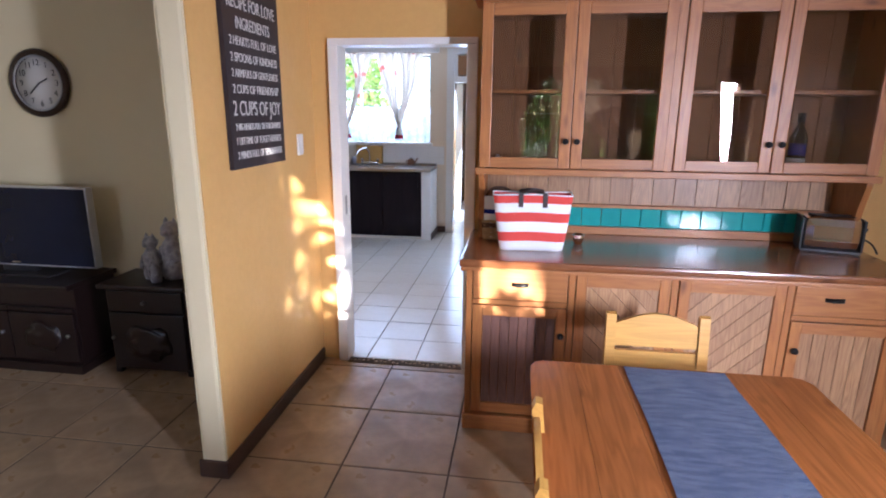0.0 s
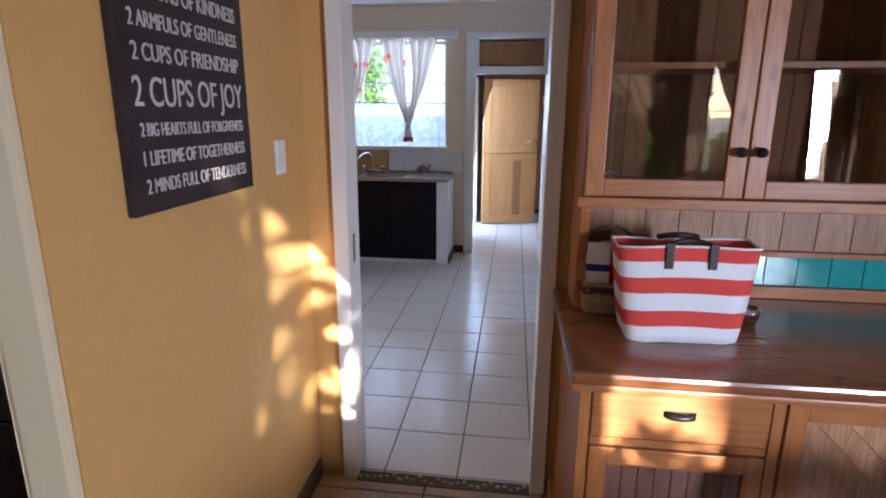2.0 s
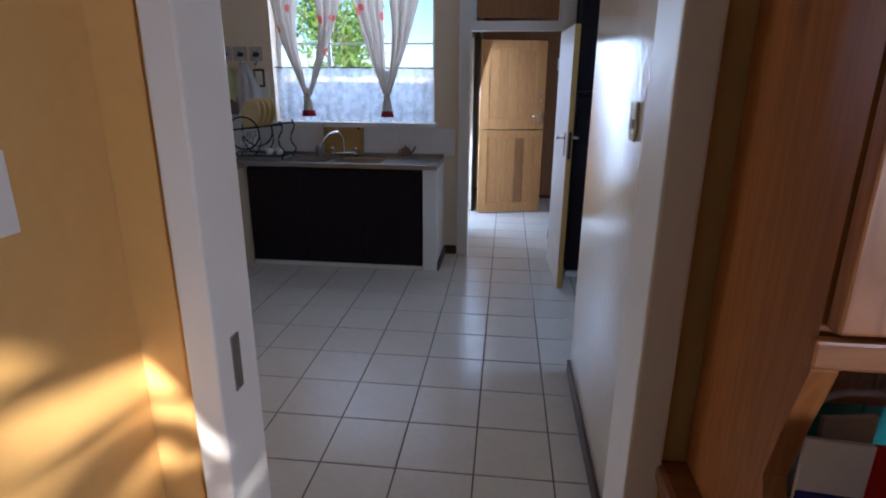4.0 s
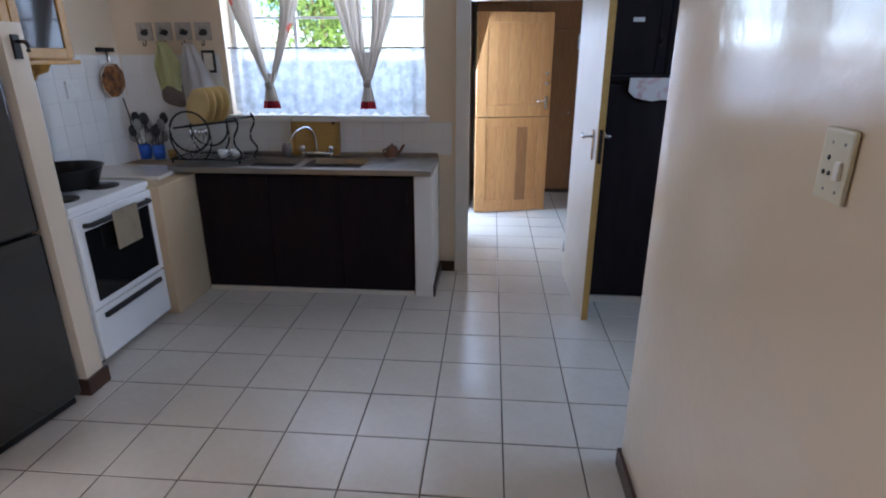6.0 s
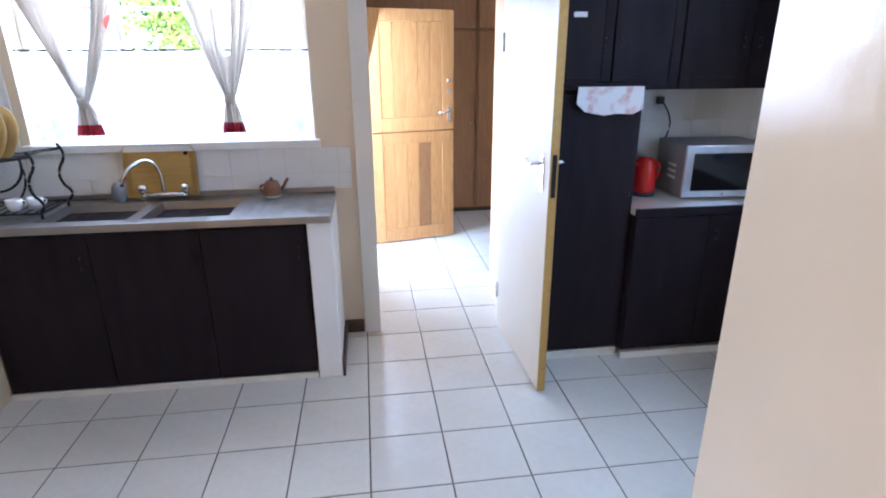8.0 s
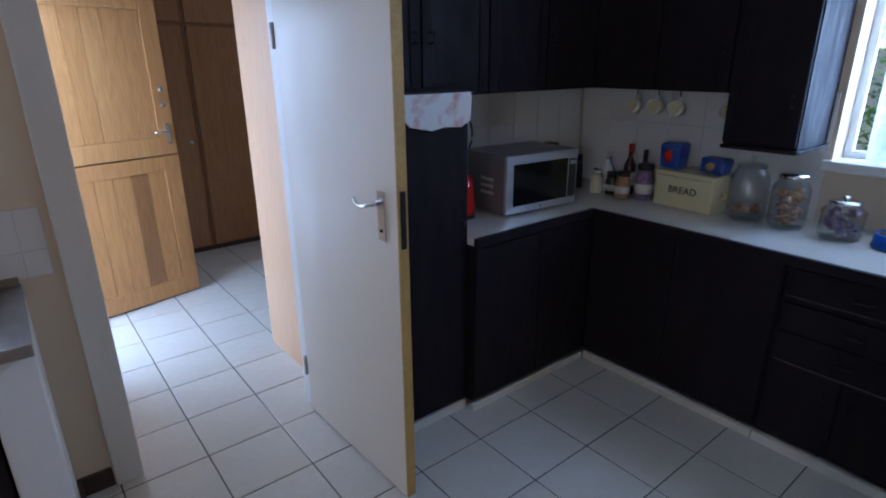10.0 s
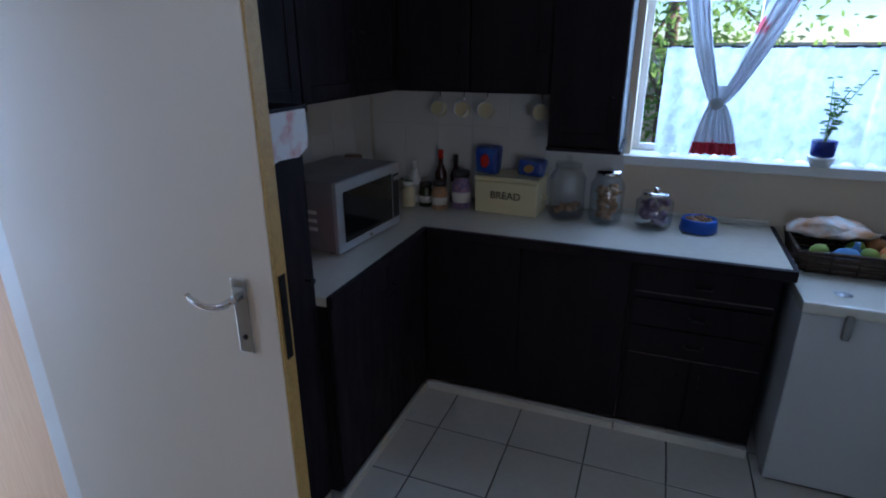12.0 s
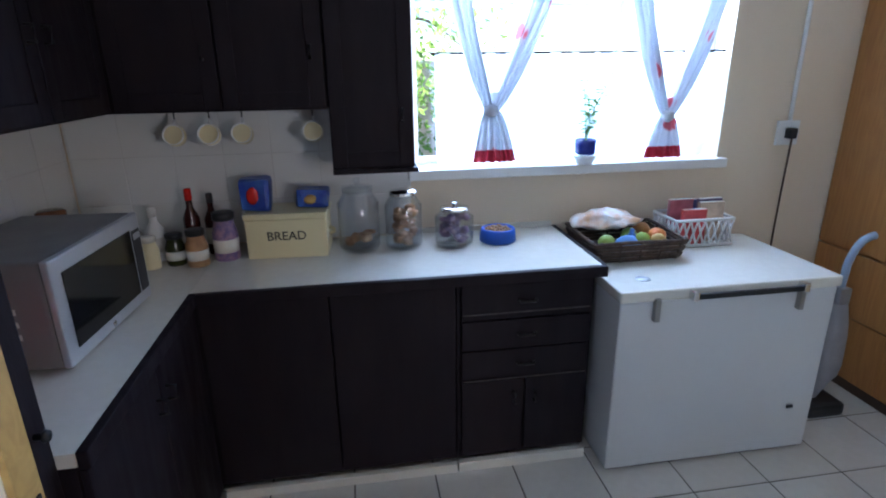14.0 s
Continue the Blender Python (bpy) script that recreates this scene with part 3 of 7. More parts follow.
# ---- windows, doors, trim ----
def skirting():
    sk = []
    for name, dims in (("baseboard", (SW, SW + 0.016, 2.28, DW - 0.03, 0, 0.085)), ("baseboard", (-1.045, SW + 0.016, 2.263, 2.279, 0, 0.085)),
                       ("baseboard", (-4.29, -1.09, 3.484, 3.499, 0, 0.085)), ("baseboard", (0.184, 0.199, 3.82, 5.539, 0, 0.085)),
                       ("baseboard", (0.184, 0.335, 5.541, 5.556, 0, 0.085)), ("baseboard", (-0.772, -0.652, NW - 0.018, NW - 0.001, 0, 0.085)),
                       ("baseboard", (-0.772, -0.757, 7.215, NW - 0.02, 0, 0.085)), ("baseboard", (-2.43, -2.412, 5.845, 6.0, 0, 0.09)),
                       ("baseboard", (-2.75, -2.412, 5.842, 5.858, 0, 0.09)), ("baseboard", (2.1, 2.257, 4.14, 4.155, 0, 0.085))):
        structure(name, boxed(*dims, bevel=0.004), M["skirt"], "dark brown painted wooden skirting board", "baseboard")
    structure("trim", boxed(-0.743, 0.028, 3.53, 3.60, -0.002, 0.004, bevel=0.001), M["grout2"], "brown pebble strip in the doorway floor", "trim")
    for i in range(26):
        p = lumped((0, 0, 0), random.uniform(0.010, 0.014), random.uniform(0.008, 0.014), 0.004, 0.2, 1, i)
        ob = new("pebble", mesh_of("pebble", p, M["slate"]))
        ob.parent = bpy.data.objects["trim"]
        ob.location = (-0.73 + i * 0.0295, 3.565 + random.uniform(-0.02, 0.02), 0.004)


def door_frame(name, x0, x1, head, y, proud, wide, deep, label, transom=None):
    """Painted frame round an opening in a wall across y."""
    f = tagged(new(name), label, "door frame", "", "structure")
    f.location = (0, 0, 0)
    for a, b in ((x0 - wide, x0 + 0.012), (x1 - 0.012, x1 + wide)):
        part("jamb", boxed(a, b, y - proud, y + deep, 0, head - 0.012, bevel=0.006), M["trim"], f)
    part("head", boxed(x0 - wide, x1 + wide, y - proud, y + deep, head - 0.012, head + wide * 0.55, bevel=0.006), M["trim"], f)
    if transom:
        part("transom_bar", boxed(x0 + 0.013, x1 - 0.013, y - proud + 0.01, y + deep - 0.01, transom[0], transom[1], bevel=0.005), M["trim"], f)
        part("pane", boxed(x0 + 0.05, x1 - 0.05, y + 0.02, y + 0.026, transom[1] + 0.03, head - 0.04), M["teak_dark"], f, "brown board behind the fanlight")
        for a, b in ((x0 + 0.013, x0 + 0.05), (x1 - 0.05, x1 - 0.013)):
            part("stop", boxed(a, b, y + 0.005, y + 0.045, transom[1] + 0.001, head - 0.013), M["trim"], f)
    return f


def window(name, axis, lo, hi, z0, z1, face, out, label):
    """Steel window set into a wall: frame, upright bars, cross bar, panes and sill. out: the way to the outside along the wall's thickness."""
    w = tagged(new(name), label, "window", "", "structure")
    inner = face + out * 0.13

    def bar(nm, a, b, c, d, thick=0.035, at=0.0, mat="trim"):
        p, q = sorted((inner + at, inner + at + out * thick))
        part(nm, boxed(a, b, p, q, c, d, bevel=0.003) if axis == "y" else boxed(p, q, a, b, c, d, bevel=0.003), M[mat], w)
    e = 0.035
    bar("window_frame", lo + 0.002, lo + e, z0 + 0.002, z1 - 0.002)
    bar("window_frame", hi - e, hi - 0.002, z0 + 0.002, z1 - 0.002)
    bar("window_frame", lo + e, hi - e, z0 + 0.002, z0 + e)
    bar("window_frame", lo + e, hi - e, z1 - e, z1 - 0.002)
    third = (hi - lo) / 3
    for i in (1, 2):
        bar("mullion", lo + third * i - 0.014, lo + third * i + 0.014, z0 + e, z1 - e, 0.03)
    for i in range(3):
        a, b = lo + third * i + (e if i == 0 else 0.014), lo + third * (i + 1) - (e if i == 2 else 0.014)
        bar("glazing_bar", a, b, (z0 + z1) / 2 + 0.11, (z0 + z1) / 2 + 0.128, 0.02)
        for c, d in ((z0 + e, (z0 + z1) / 2 + 0.11), ((z0 + z1) / 2 + 0.128, z1 - e)):
            p, q = sorted((inner + out * 0.012, inner + out * 0.016))
            pane = part("pane", boxed(a, b, p, q, c, d) if axis == "y" else boxed(p, q, a, b, c, d), M["pane"], w)
            pane.visible_shadow = False
    p, q = sorted((face - out * 0.045, inner - out * 0.001))
    part("window_sill", boxed(lo - 0.03, hi + 0.03, p, q, z0 - 0.045, z0 + 0.001, bevel=0.006) if axis == "y" else boxed(p, q, lo - 0.03, hi + 0.03, z0 - 0.045, z0 + 0.001, bevel=0.006), M["trim"], w)
    return w


def curtain(name, axis, line, top, knot, z_top, z_knot, z_end, cloth_mat, hem_mat, label, hollow=0.0, straight=False, flare=0.20):
    """A curtain gathered from a wide heading into a knot, with a tail below it."""
    c = thing(name, label, "curtain", group="tied curtains")
    cols, rows = 57, 34

    def strip(z0, z1, k, spread):
        bm = bmesh.new()
        grid = []
        for r in range(k + 1):
            z = z0 + (z1 - z0) * r / k
            row = []
            for i in range(cols + 1):
                u = i / cols
                s = spread(z)
                open_mid = (hollow if z0 > z_knot else 0) * math.sin(math.pi * min(1, max(0, (s - 0.07) / 0.93))) ** 0.7
                w = u * (1 - open_mid) if u < 0.5 else 1 - (1 - u) * (1 - open_mid)
                x = knot + (top[0] + (top[1] - top[0]) * w - knot) * s
                fold = (0.020 + 0.016 * s) * math.sin(u * 2 * math.pi * 6.5 + 0.8 * math.sin(9 * z)) + 0.012 * math.sin(u * 31 + 3 * z)
                fold *= 0.35 + 0.65 * min(1, s * 2)
                sway = 0.006 * math.sin(5 * z + 9 * u)
                row.append(bm.verts.new((x + sway, line + fold, z) if axis == "y" else (line + fold, x + sway, z)))
            grid.append(row)
        for a, b in zip(grid, grid[1:]):
            for i in range(cols):
                if hollow and z0 > z_knot and i == cols // 2 and (b[i + 1].co - b[i].co).length > 0.03:
                    continue
                bm.faces.new((a[i], a[i + 1], b[i + 1], b[i])).smooth = True
        return bm
    if straight:
        part("drape", strip(z_top, z_knot, rows, lambda z: 1.0), cloth_mat, c)
        part("hem", strip(z_knot, z_end, 3, lambda z: 1.0), hem_mat, c)
        return c
    part("drape", strip(z_top, z_knot, rows, lambda z: 0.07 + 0.93 * ((z - z_knot) / (z_top - z_knot)) ** 0.85), cloth_mat, c)
    mid = z_end + 0.055
    tail = lambda z: 0.07 + flare * ((z_knot - z) / (z_knot - z_end)) ** 0.7
    part("tail", strip(z_knot, mid, 10, tail), cloth_mat, c)
    part("hem", strip(mid, z_end, 5, tail), hem_mat, c, "dark red hem")
    k = lumped((0, 0, 0), 0.03, 0.034, 0.03, 0.3, 2, 3)
    kn = part("knot", k, cloth_mat, c)
    kn.location = (knot, line, z_knot) if axis == "y" else (line, knot, z_knot)
    return c


def net_curtain(name, axis, line, lo, hi, z0, z1, label):
    n = thing(name, label, "net curtain")
    bm, cols = bmesh.new(), 150
    rows = []
    for r in range(9):
        z = z0 + (z1 - z0) * r / 8
        row = []
        for i in range(cols + 1):
            u = lo + (hi - lo) * i / cols
            f = 0.011 * math.sin(u * 62) + 0.006 * math.sin(u * 23 + 1)
            zz = z + (0.012 * math.cos(u * 70) if r == 0 else 0)
            row.append(bm.verts.new((u, line + f, zz) if axis == "y" else (line + f, u, zz)))
        rows.append(row)
    for a, b in zip(rows, rows[1:]):
        for i in range(cols):
            bm.faces.new((a[i], a[i + 1], b[i + 1], b[i])).smooth = True
    part("lace", bm, M["net"], n)
    ends = ((lo - 0.02, line, z1), (hi + 0.02, line, z1)) if axis == "y" else ((line, lo - 0.02, z1), (line, hi + 0.02, z1))
    part("rod", tubed(ends, 0.006), M["iron"], n, "thin dark curtain wire")
    return n


def lever(parent, x, y, z, way, reach):
    """Door handle on a long plate; way: +1 or -1 along x away from the door, reach: along y."""
    part("handle_plate", boxed(x, x + way * 0.008, y - 0.02, y + 0.02, z - 0.14, z + 0.05, bevel=0.003), M["chrome"], parent, "chrome handle plate")
    pts = [(x + way * 0.006, y, z), (x + way * 0.045, y, z)] + bend((x + way * 0.05, y, z), (x + way * 0.055, y + reach * 0.6, z - 0.02), (x + way * 0.05, y + reach, z + 0.012))
    part("handle", tubed(pts, 0.009, taper=0.8), M["chrome"], parent, "curved chrome lever")


def white_door():
    d = thing("interior_door", "open white painted interior door with an ochre raw wood edge", "door", (0.232, 7.70, 0), -88)
    # local x runs from the hinge to the lock side
    part("leaf", boxed(0, 0.793, -0.02, 0.02, 0.012, 2.0, bevel=0.002), M["doorpaint"], d)
    part("edge", boxed(0.7935, 0.80, -0.0195, 0.0195, 0.013, 1.999), M["boardwood"], d, "raw ochre wooden door edge")
    part("lock_plate", boxed(0.8002, 0.803, -0.011, 0.011, 1.05, 1.25, bevel=0.001), M["iron"], d)
    for way in (-1, 1):
        y0 = way * 0.0202
        part("handle_plate", boxed(0.69, 0.73, y0, y0 + way * 0.008, 1.06, 1.24, bevel=0.003), M["chrome"], d)
        pts = [(0.71, y0 + way * 0.006, 1.20), (0.71, y0 + way * 0.05, 1.20)] + bend((0.71, y0 + way * 0.055, 1.20), (0.655, y0 + way * 0.058, 1.172), (0.607, y0 + way * 0.05, 1.205))
        part("handle", tubed(pts, 0.009, taper=0.75), M["chrome"], d)
        part("keyhole", turned([(0.0, -0.001), (0.006, -0.001), (0.006, 0.001), (0.0, 0.001)], m=Matrix.Translation((0.71, y0 + way * 0.009, 1.10)) @ pose(0, 0, 0, 90)), M["dark_in"], d)
    for z in (0.25, 1.75):
        part("hinge", tubed(((-0.012, -0.022, z - 0.05), (-0.012, -0.022, z + 0.05)), 0.008), M["silver"], d)


def stable_door():
    d = thing("stable_door", "open two-part oiled hardwood stable door with panels", "door", (-0.545, 9.50, 0), 14)
    for name, z0, z1 in (("lower_leaf", 0.012, 1.035), ("upper_leaf", 1.045, 2.07)):
        leaf = part(name, boxed(0, 0.11, -0.022, 0.022, z0, z1, bevel=0.004), M["teak"], d)
        part("stile", boxed(0.69, 0.80, -0.022, 0.022, z0, z1, bevel=0.004), M["teak"], leaf)
        part("rail", boxed(0.11, 0.69, -0.022, 0.022, z0, z0 + 0.12, bevel=0.004), M["teak"], leaf)
        part("rail", boxed(0.11, 0.69, -0.022, 0.022, z1 - 0.10, z1, bevel=0.004), M["teak"], leaf)
        n = 5
        for i in range(n):
            a = 0.112 + i * 0.576 / n
            part("board", boxed(a, a + 0.576 / n - 0.002, -0.012, 0.012, z0 + 0.121, z1 - 0.101, bevel=0.002), M["teak_dark"] if (i == 3 and z0 < 0.5) else M["teak"], leaf)
    part("handle_plate", boxed(0.735, 0.765, -0.032, -0.0225, 1.12, 1.25, bevel=0.003), M["chrome"], d)
    part("handle", tubed([(0.75, -0.033, 1.21), (0.75, -0.06, 1.21), (0.64, -0.062, 1.20)], 0.008), M["chrome"], d)
    for z in (1.38, 1.48):
        part("lock", turned([(0, 0), (0.016, 0), (0.016, 0.008), (0, 0.008)], m=Matrix.Translation((0.75, -0.023, z)) @ pose(0, 0, 0, 90)), M["steel"], d)


def build_openings():
    skirting()
    door_frame("door_1", -0.755, 0.04, 2.035, DW, 0.035, 0.05, 0.125, "white painted door frame to the kitchen")
    f = door_frame("door_2", -0.558, 0.24, 2.40, NW, 0.03, 0.09, 0.05, "white painted back door frame with a boarded fanlight", (2.02, 2.10))
    part("lock_keep", boxed(-0.7428, -0.740, 3.60, 3.63, 1.0, 1.12), M["steel"], bpy.data.objects["door_1"])
    window("window_1", "y", -2.36, -0.87, 1.235, 2.38, NW, 1, "white steel kitchen window over the sink")
    window("window_2", "x", 4.80, 6.31, 1.20, 2.38, EW, 1, "white steel kitchen window over the chest freezer")
    window("window_3", "y", 0.30, 2.30, 0.92, 2.12, -1.1, -1, "white steel dining room window")
    # invented opening, there only to give the living room fill a place
    window("added_window_4", "y", -3.7, -2.3, 0.9, 2.1, -1.1, -1, "white steel window added for the living room fill light")
    structure("trim", boxed(-2.46, -0.75, NW - 0.075, NW - 0.001, 2.40, 2.47, bevel=0.004), M["trim"], "white painted curtain rail board", "trim")
    curtain("curtain", "y", NW - 0.035, (-2.37, -1.64), -2.04, 2.40, 1.455, 1.285, M["curtain"], M["hem"], "cream curtain with red flowers tied in a knot", 0.45, flare=0.11)
    curtain("curtain", "y", NW - 0.035, (-1.61, -0.96), -1.30, 2.40, 1.465, 1.285, M["curtain"], M["hem"], "cream curtain with red flowers tied in a knot", 0.15, flare=0.11)
    net_curtain("net_curtain", "y", NW + 0.045, -2.345, -0.885, 1.245, 1.715, "white lace half curtain on a dark wire")
    curtain("curtain", "x", EW - 0.025, (6.29, 5.50), 5.96, 2.36, 1.455, 1.225, M["curtain_white"], M["hem"], "white printed curtain with a red hem tied in a knot", 0.5, flare=0.2)
    curtain("curtain", "x", EW - 0.025, (5.50, 4.72), 5.105, 2.36, 1.41, 1.215, M["curtain_white"], M["hem"], "white printed curtain with a red hem tied in a knot", 0.5, flare=0.2)
    net_curtain("net_curtain", "x", EW + 0.05, 4.815, 6.20, 1.205, 1.70, "white lace half curtain on a dark wire")
    curtain("curtain", "y", -1.0, (0.62, 1.86), 1.835, 2.2, 1.0, 0.72, M["drape"], M["drape"], "pale dining room curtain swept to one side")
    curtain("curtain", "y", -1.0, (0.22, 0.72), 0.27, 2.2, 1.55, 0.7, M["drape"], M["drape"], "pale dining room curtain tied to the side")
    curtain("curtain", "y", -1.03, (1.86, 2.42), 2.38, 2.2, 1.0, 0.7, M["drape"], M["drape"], "pale dining room curtain tied to the side")
    # unseen closed drape behind the lamp, added to keep sun off the dresser
    curtain("curtain", "x", 2.735, (-0.80, 0.0), -0.4, 2.15, 0.75, 0.65, M["drape"], M["drape"], "pale drape added over the narrow window to block the sun", straight=True)
    curtain("curtain", "x", 2.64, (-0.85, -0.40), -0.66, 2.15, 0.85, 0.65, M["drape"], M["drape"], "pale dining room curtain tied beside the narrow window")
    curtain("curtain", "x", 2.64, (-0.385, 0.06), -0.14, 2.15, 0.85, 0.65, M["drape"], M["drape"], "pale dining room curtain tied beside the narrow window")
    window("window_5", "x", -0.75, -0.05, 0.9, 2.1, 2.75, 1, "narrow white dining room window")
    # unseen window, added as the opening for the west kitchen fill
    window("added_window_6", "x", 4.1, 5.0, 1.0, 2.1, WW, -1, "white window added for the west kitchen fill light")
    # net over the added living room window
    net_curtain("net_curtain", "y", -1.04, -3.7, -2.3, 0.85, 2.15, "pale net curtain drawn over the added living room window")
    white_door()
    stable_door()


# ---- wall tiles ----
def tile_field(name, axis, face, lo, hi, z0, z1, out, size, label, mat="walltile", grout="wallgrout", joint=0.003):
    """Glazed tiles on a wall. out: the way the tiles face."""
    def put(a, b, c, d, depth0, depth1, bm=None, bevel=0.0):
        p, q = sorted((face + out * depth0, face + out * depth1))
        return box(bm or bmesh.new(), a, b, p, q, c, d, bevel) if axis == "y" else box(bm or bmesh.new(), p, q, a, b, c, d, bevel)
    panel = structure(name, put(lo, hi, z0, z1, 0.001, 0.006), M[grout], label, "wall tiles")
    meshes = {}
    nu, nz = math.ceil((hi - lo) / size - 0.02), math.ceil((z1 - z0) / size - 0.02)
    for i in range(nu):
        for j in range(nz):
            a, b = lo + i * size + joint / 2, min(hi, lo + (i + 1) * size) - joint / 2
            d, c = z1 - j * size - joint / 2, max(z0, z1 - (j + 1) * size) + joint / 2
            if b - a < 0.012 or d - c < 0.012:
                continue
            key = (round(b - a, 3), round(d - c, 3))
            if key not in meshes:
                w, h = (b - a) / 2, (d - c) / 2
                bm = bmesh.new()
                dims = (-w, w, -0.002, 0.003, -h, h) if axis == "y" else (-0.002, 0.003, -w, w, -h, h)
                box(bm, *dims, bevel=0.0012)
                meshes[key] = mesh_of("tile", bm, M[mat])
            ob = new("tile", meshes[key])
            ob.parent = panel
            p = face + out * 0.0065
            ob.location = ((a + b) / 2, p, (c + d) / 2) if axis == "y" else (p, (a + b) / 2, (c + d) / 2)
            ob.rotation_euler = (random.uniform(-0.003, 0.003), random.uniform(-0.003, 0.003), random.uniform(-0.003, 0.003))
    return panel


def build_wall_tiles():
    tile_field("wall_tiles_sink", "y", NW, -2.40, -0.675, 0.945, 1.19, -1, 0.15, "white glazed splashback tiles behind the sink")
    tile_field("wall_tiles_corner", "y", NW, WW + 0.012, -2.41, 0.86, 1.67, -1, 0.15, "white glazed tiles in the sink corner")
    tile_field("wall_tiles_stove", "x", WW, 5.99, NW - 0.012, 0.86, 1.67, 1, 0.15, "white glazed tiles behind the stove")
    tile_field("wall_tiles_north", "y", NW, 0.83, EW - 0.012, 0.905, 1.50, -1, 0.2, "white glazed tiles behind the microwave")
    tile_field("wall_tiles_east", "x", EW, 6.33, NW - 0.012, 0.905, 1.50, -1, 0.2, "white glazed tiles behind the jars")


# ---- garden ----
def tree(x, y, height, spread, leaves, label, seed, base=-0.25, low=0.35, leaf=0.05):
    t = thing("tree", label, "tree", (x, y, base))
    rng = random.Random(seed)
    bm = tubed(bend((0, 0, 0), (0.1, 0.05, height * 0.3), (0.0, 0.1, height * 0.62)), 0.07 + 0.02 * height, 8, 0.4)
    tips = []
    for i in range(9):
        a, z = rng.uniform(0, 6.28), height * rng.uniform(0.25, 0.6)
        r = spread * rng.uniform(0.5, 0.9)
        end = (r * math.cos(a), r * math.sin(a), height * rng.uniform(low + 0.1, 0.95))
        tube(bm, bend((0, 0, z), (end[0] * 0.5, end[1] * 0.5, z + 0.2), end, 5), 0.035, 6, 0.3)
        tips.append(end)
    part("trunk", bm, M["bark"], t)
    verts, faces = [], []
    for i in range(leaves):
        e = rng.choice(tips)
        c = Vector((e[0] + rng.gauss(0, spread * 0.28), e[1] + rng.gauss(0, spread * 0.28), max(height * low, min(height * 1.08, e[2] + rng.gauss(0, height * 0.14)))))
        u = Vector((rng.gauss(0, 1), rng.gauss(0, 1), rng.gauss(0, 1))).normalized()
        v = u.orthogonal().normalized()
        s = leaf * rng.uniform(0.6, 1.5)
        k = len(verts)
        verts += [c - u * s, c + v * s * 0.45, c + u * s, c - v * s * 0.45]
        faces.append((k, k + 1, k + 2, k + 3))
    data = bpy.data.meshes.new("crown")
    data.from_pydata(verts, [], faces)
    data.materials.append(M["leaf"])
    crown = new("crown", data)
    crown.parent = t
    return t


def build_garden():
    tree(-6.4, 24.0, 5.6, 1.6, 5000, "leafy green garden tree beyond the sink window", 3, low=0.2, leaf=0.10)
    tree(7.4, 6.1, 4.2, 1.6, 4200, "leafy green garden tree beyond the freezer window", 7, low=0.12, leaf=0.045)
    tree(5.6, 8.0, 3.2, 0.7, 2400, "light green bushy tree beside the house", 9, low=0.1, leaf=0.028)
    # crown placed along the sun's path to bound the patch on the sign wall
    tree(2.44, -7.0, 3.6, 0.75, 12000, "leafy tree added to shade the dining room window", 11, low=0.2, leaf=0.10)
    tree(1.2, -10.5, 4.2, 1.7, 4200, "leafy tree at the edge of the lawn", 13, low=0.15, leaf=0.09)
    tree(-2.4, -8.0, 4.5, 2.0, 5200, "broad leafy tree on the lawn", 15, low=0.12, leaf=0.09)
    # unseen shrubs added to stop or dapple sun through the dining window
    tree(2.2, -2.7, 1.95, 0.17, 1700, "dense shrub added outside to block the sun through the doorway", 17, low=0.2, leaf=0.06)
    tree(1.52, -2.2, 2.0, 0.24, 36, "small sparse shrub added to dapple the sun on the wall", 25, low=0.5, leaf=0.10)
    tree(2.4, -2.0, 1.5, 0.3, 2000, "low dense shrub added to keep the sun off the table", 27, low=0.2, leaf=0.06)
    # added crown, its underside set to cut the beam above the dresser counter
    tree(5.72, -9.0, 4.7, 0.75, 7000, "tall leafy tree added to cut the upper sun beam", 19, low=0.615, leaf=0.09)
    # out-of-view blocker for direct sun through the freezer window
    tree(3.75, 1.9, 3.5, 0.55, 6000, "narrow leafy tree added to keep the sun off the wall cabinets", 21, low=0.4, leaf=0.08)
    structure("backdrop", boxed(8.6, 8.8, -6, 22, -0.26, 1.75), M["boundary"], "pale plastered garden wall", "garden wall")
    structure("backdrop", boxed(-14, 8.59, 21.0, 21.2, -0.26, 1.7), M["boundary"], "pale plastered garden wall", "garden wall")


# ---- kitchen: sink side ----
def cabinet_door(parent, axis, face, lo, hi, z0, z1, out, mat, name="door", knob=None, frame=0.06):
    """A framed door lying on a cabinet's face. knob: (place, height)."""
    def put(a, b, c, d, d0, d1, bevel=0.003):
        p, q = sorted((face + out * d0, face + out * d1))
        return boxed(a, b, p, q, c, d, bevel=bevel) if axis == "y" else boxed(p, q, a, b, c, d, bevel=bevel)
    door = part(name, put(lo, hi, z0, z1, 0.001, 0.018), mat, parent)
    if frame:
        for a, b, c, d in ((lo, lo + frame, z0, z1), (hi - frame, hi, z0, z1), (lo + frame, hi - frame, z0, z0 + frame), (lo + frame, hi - frame, z1 - frame, z1)):
            part("frame", put(a, b, c, d, 0.0185, 0.023), mat, door)
    if knob:
        u, z = knob
        base = face + out * 0.019
        tip = face + out * 0.045
        part("knob", tubed([(u, base, z - 0.022), (u, tip, z - 0.022), (u, tip, z + 0.022), (u, base, z + 0.022)] if axis == "y" else [(base, u, z - 0.022), (tip, u, z - 0.022), (tip, u, z + 0.022), (base, u, z + 0.022)], 0.005), M["iron"], door)
    return door


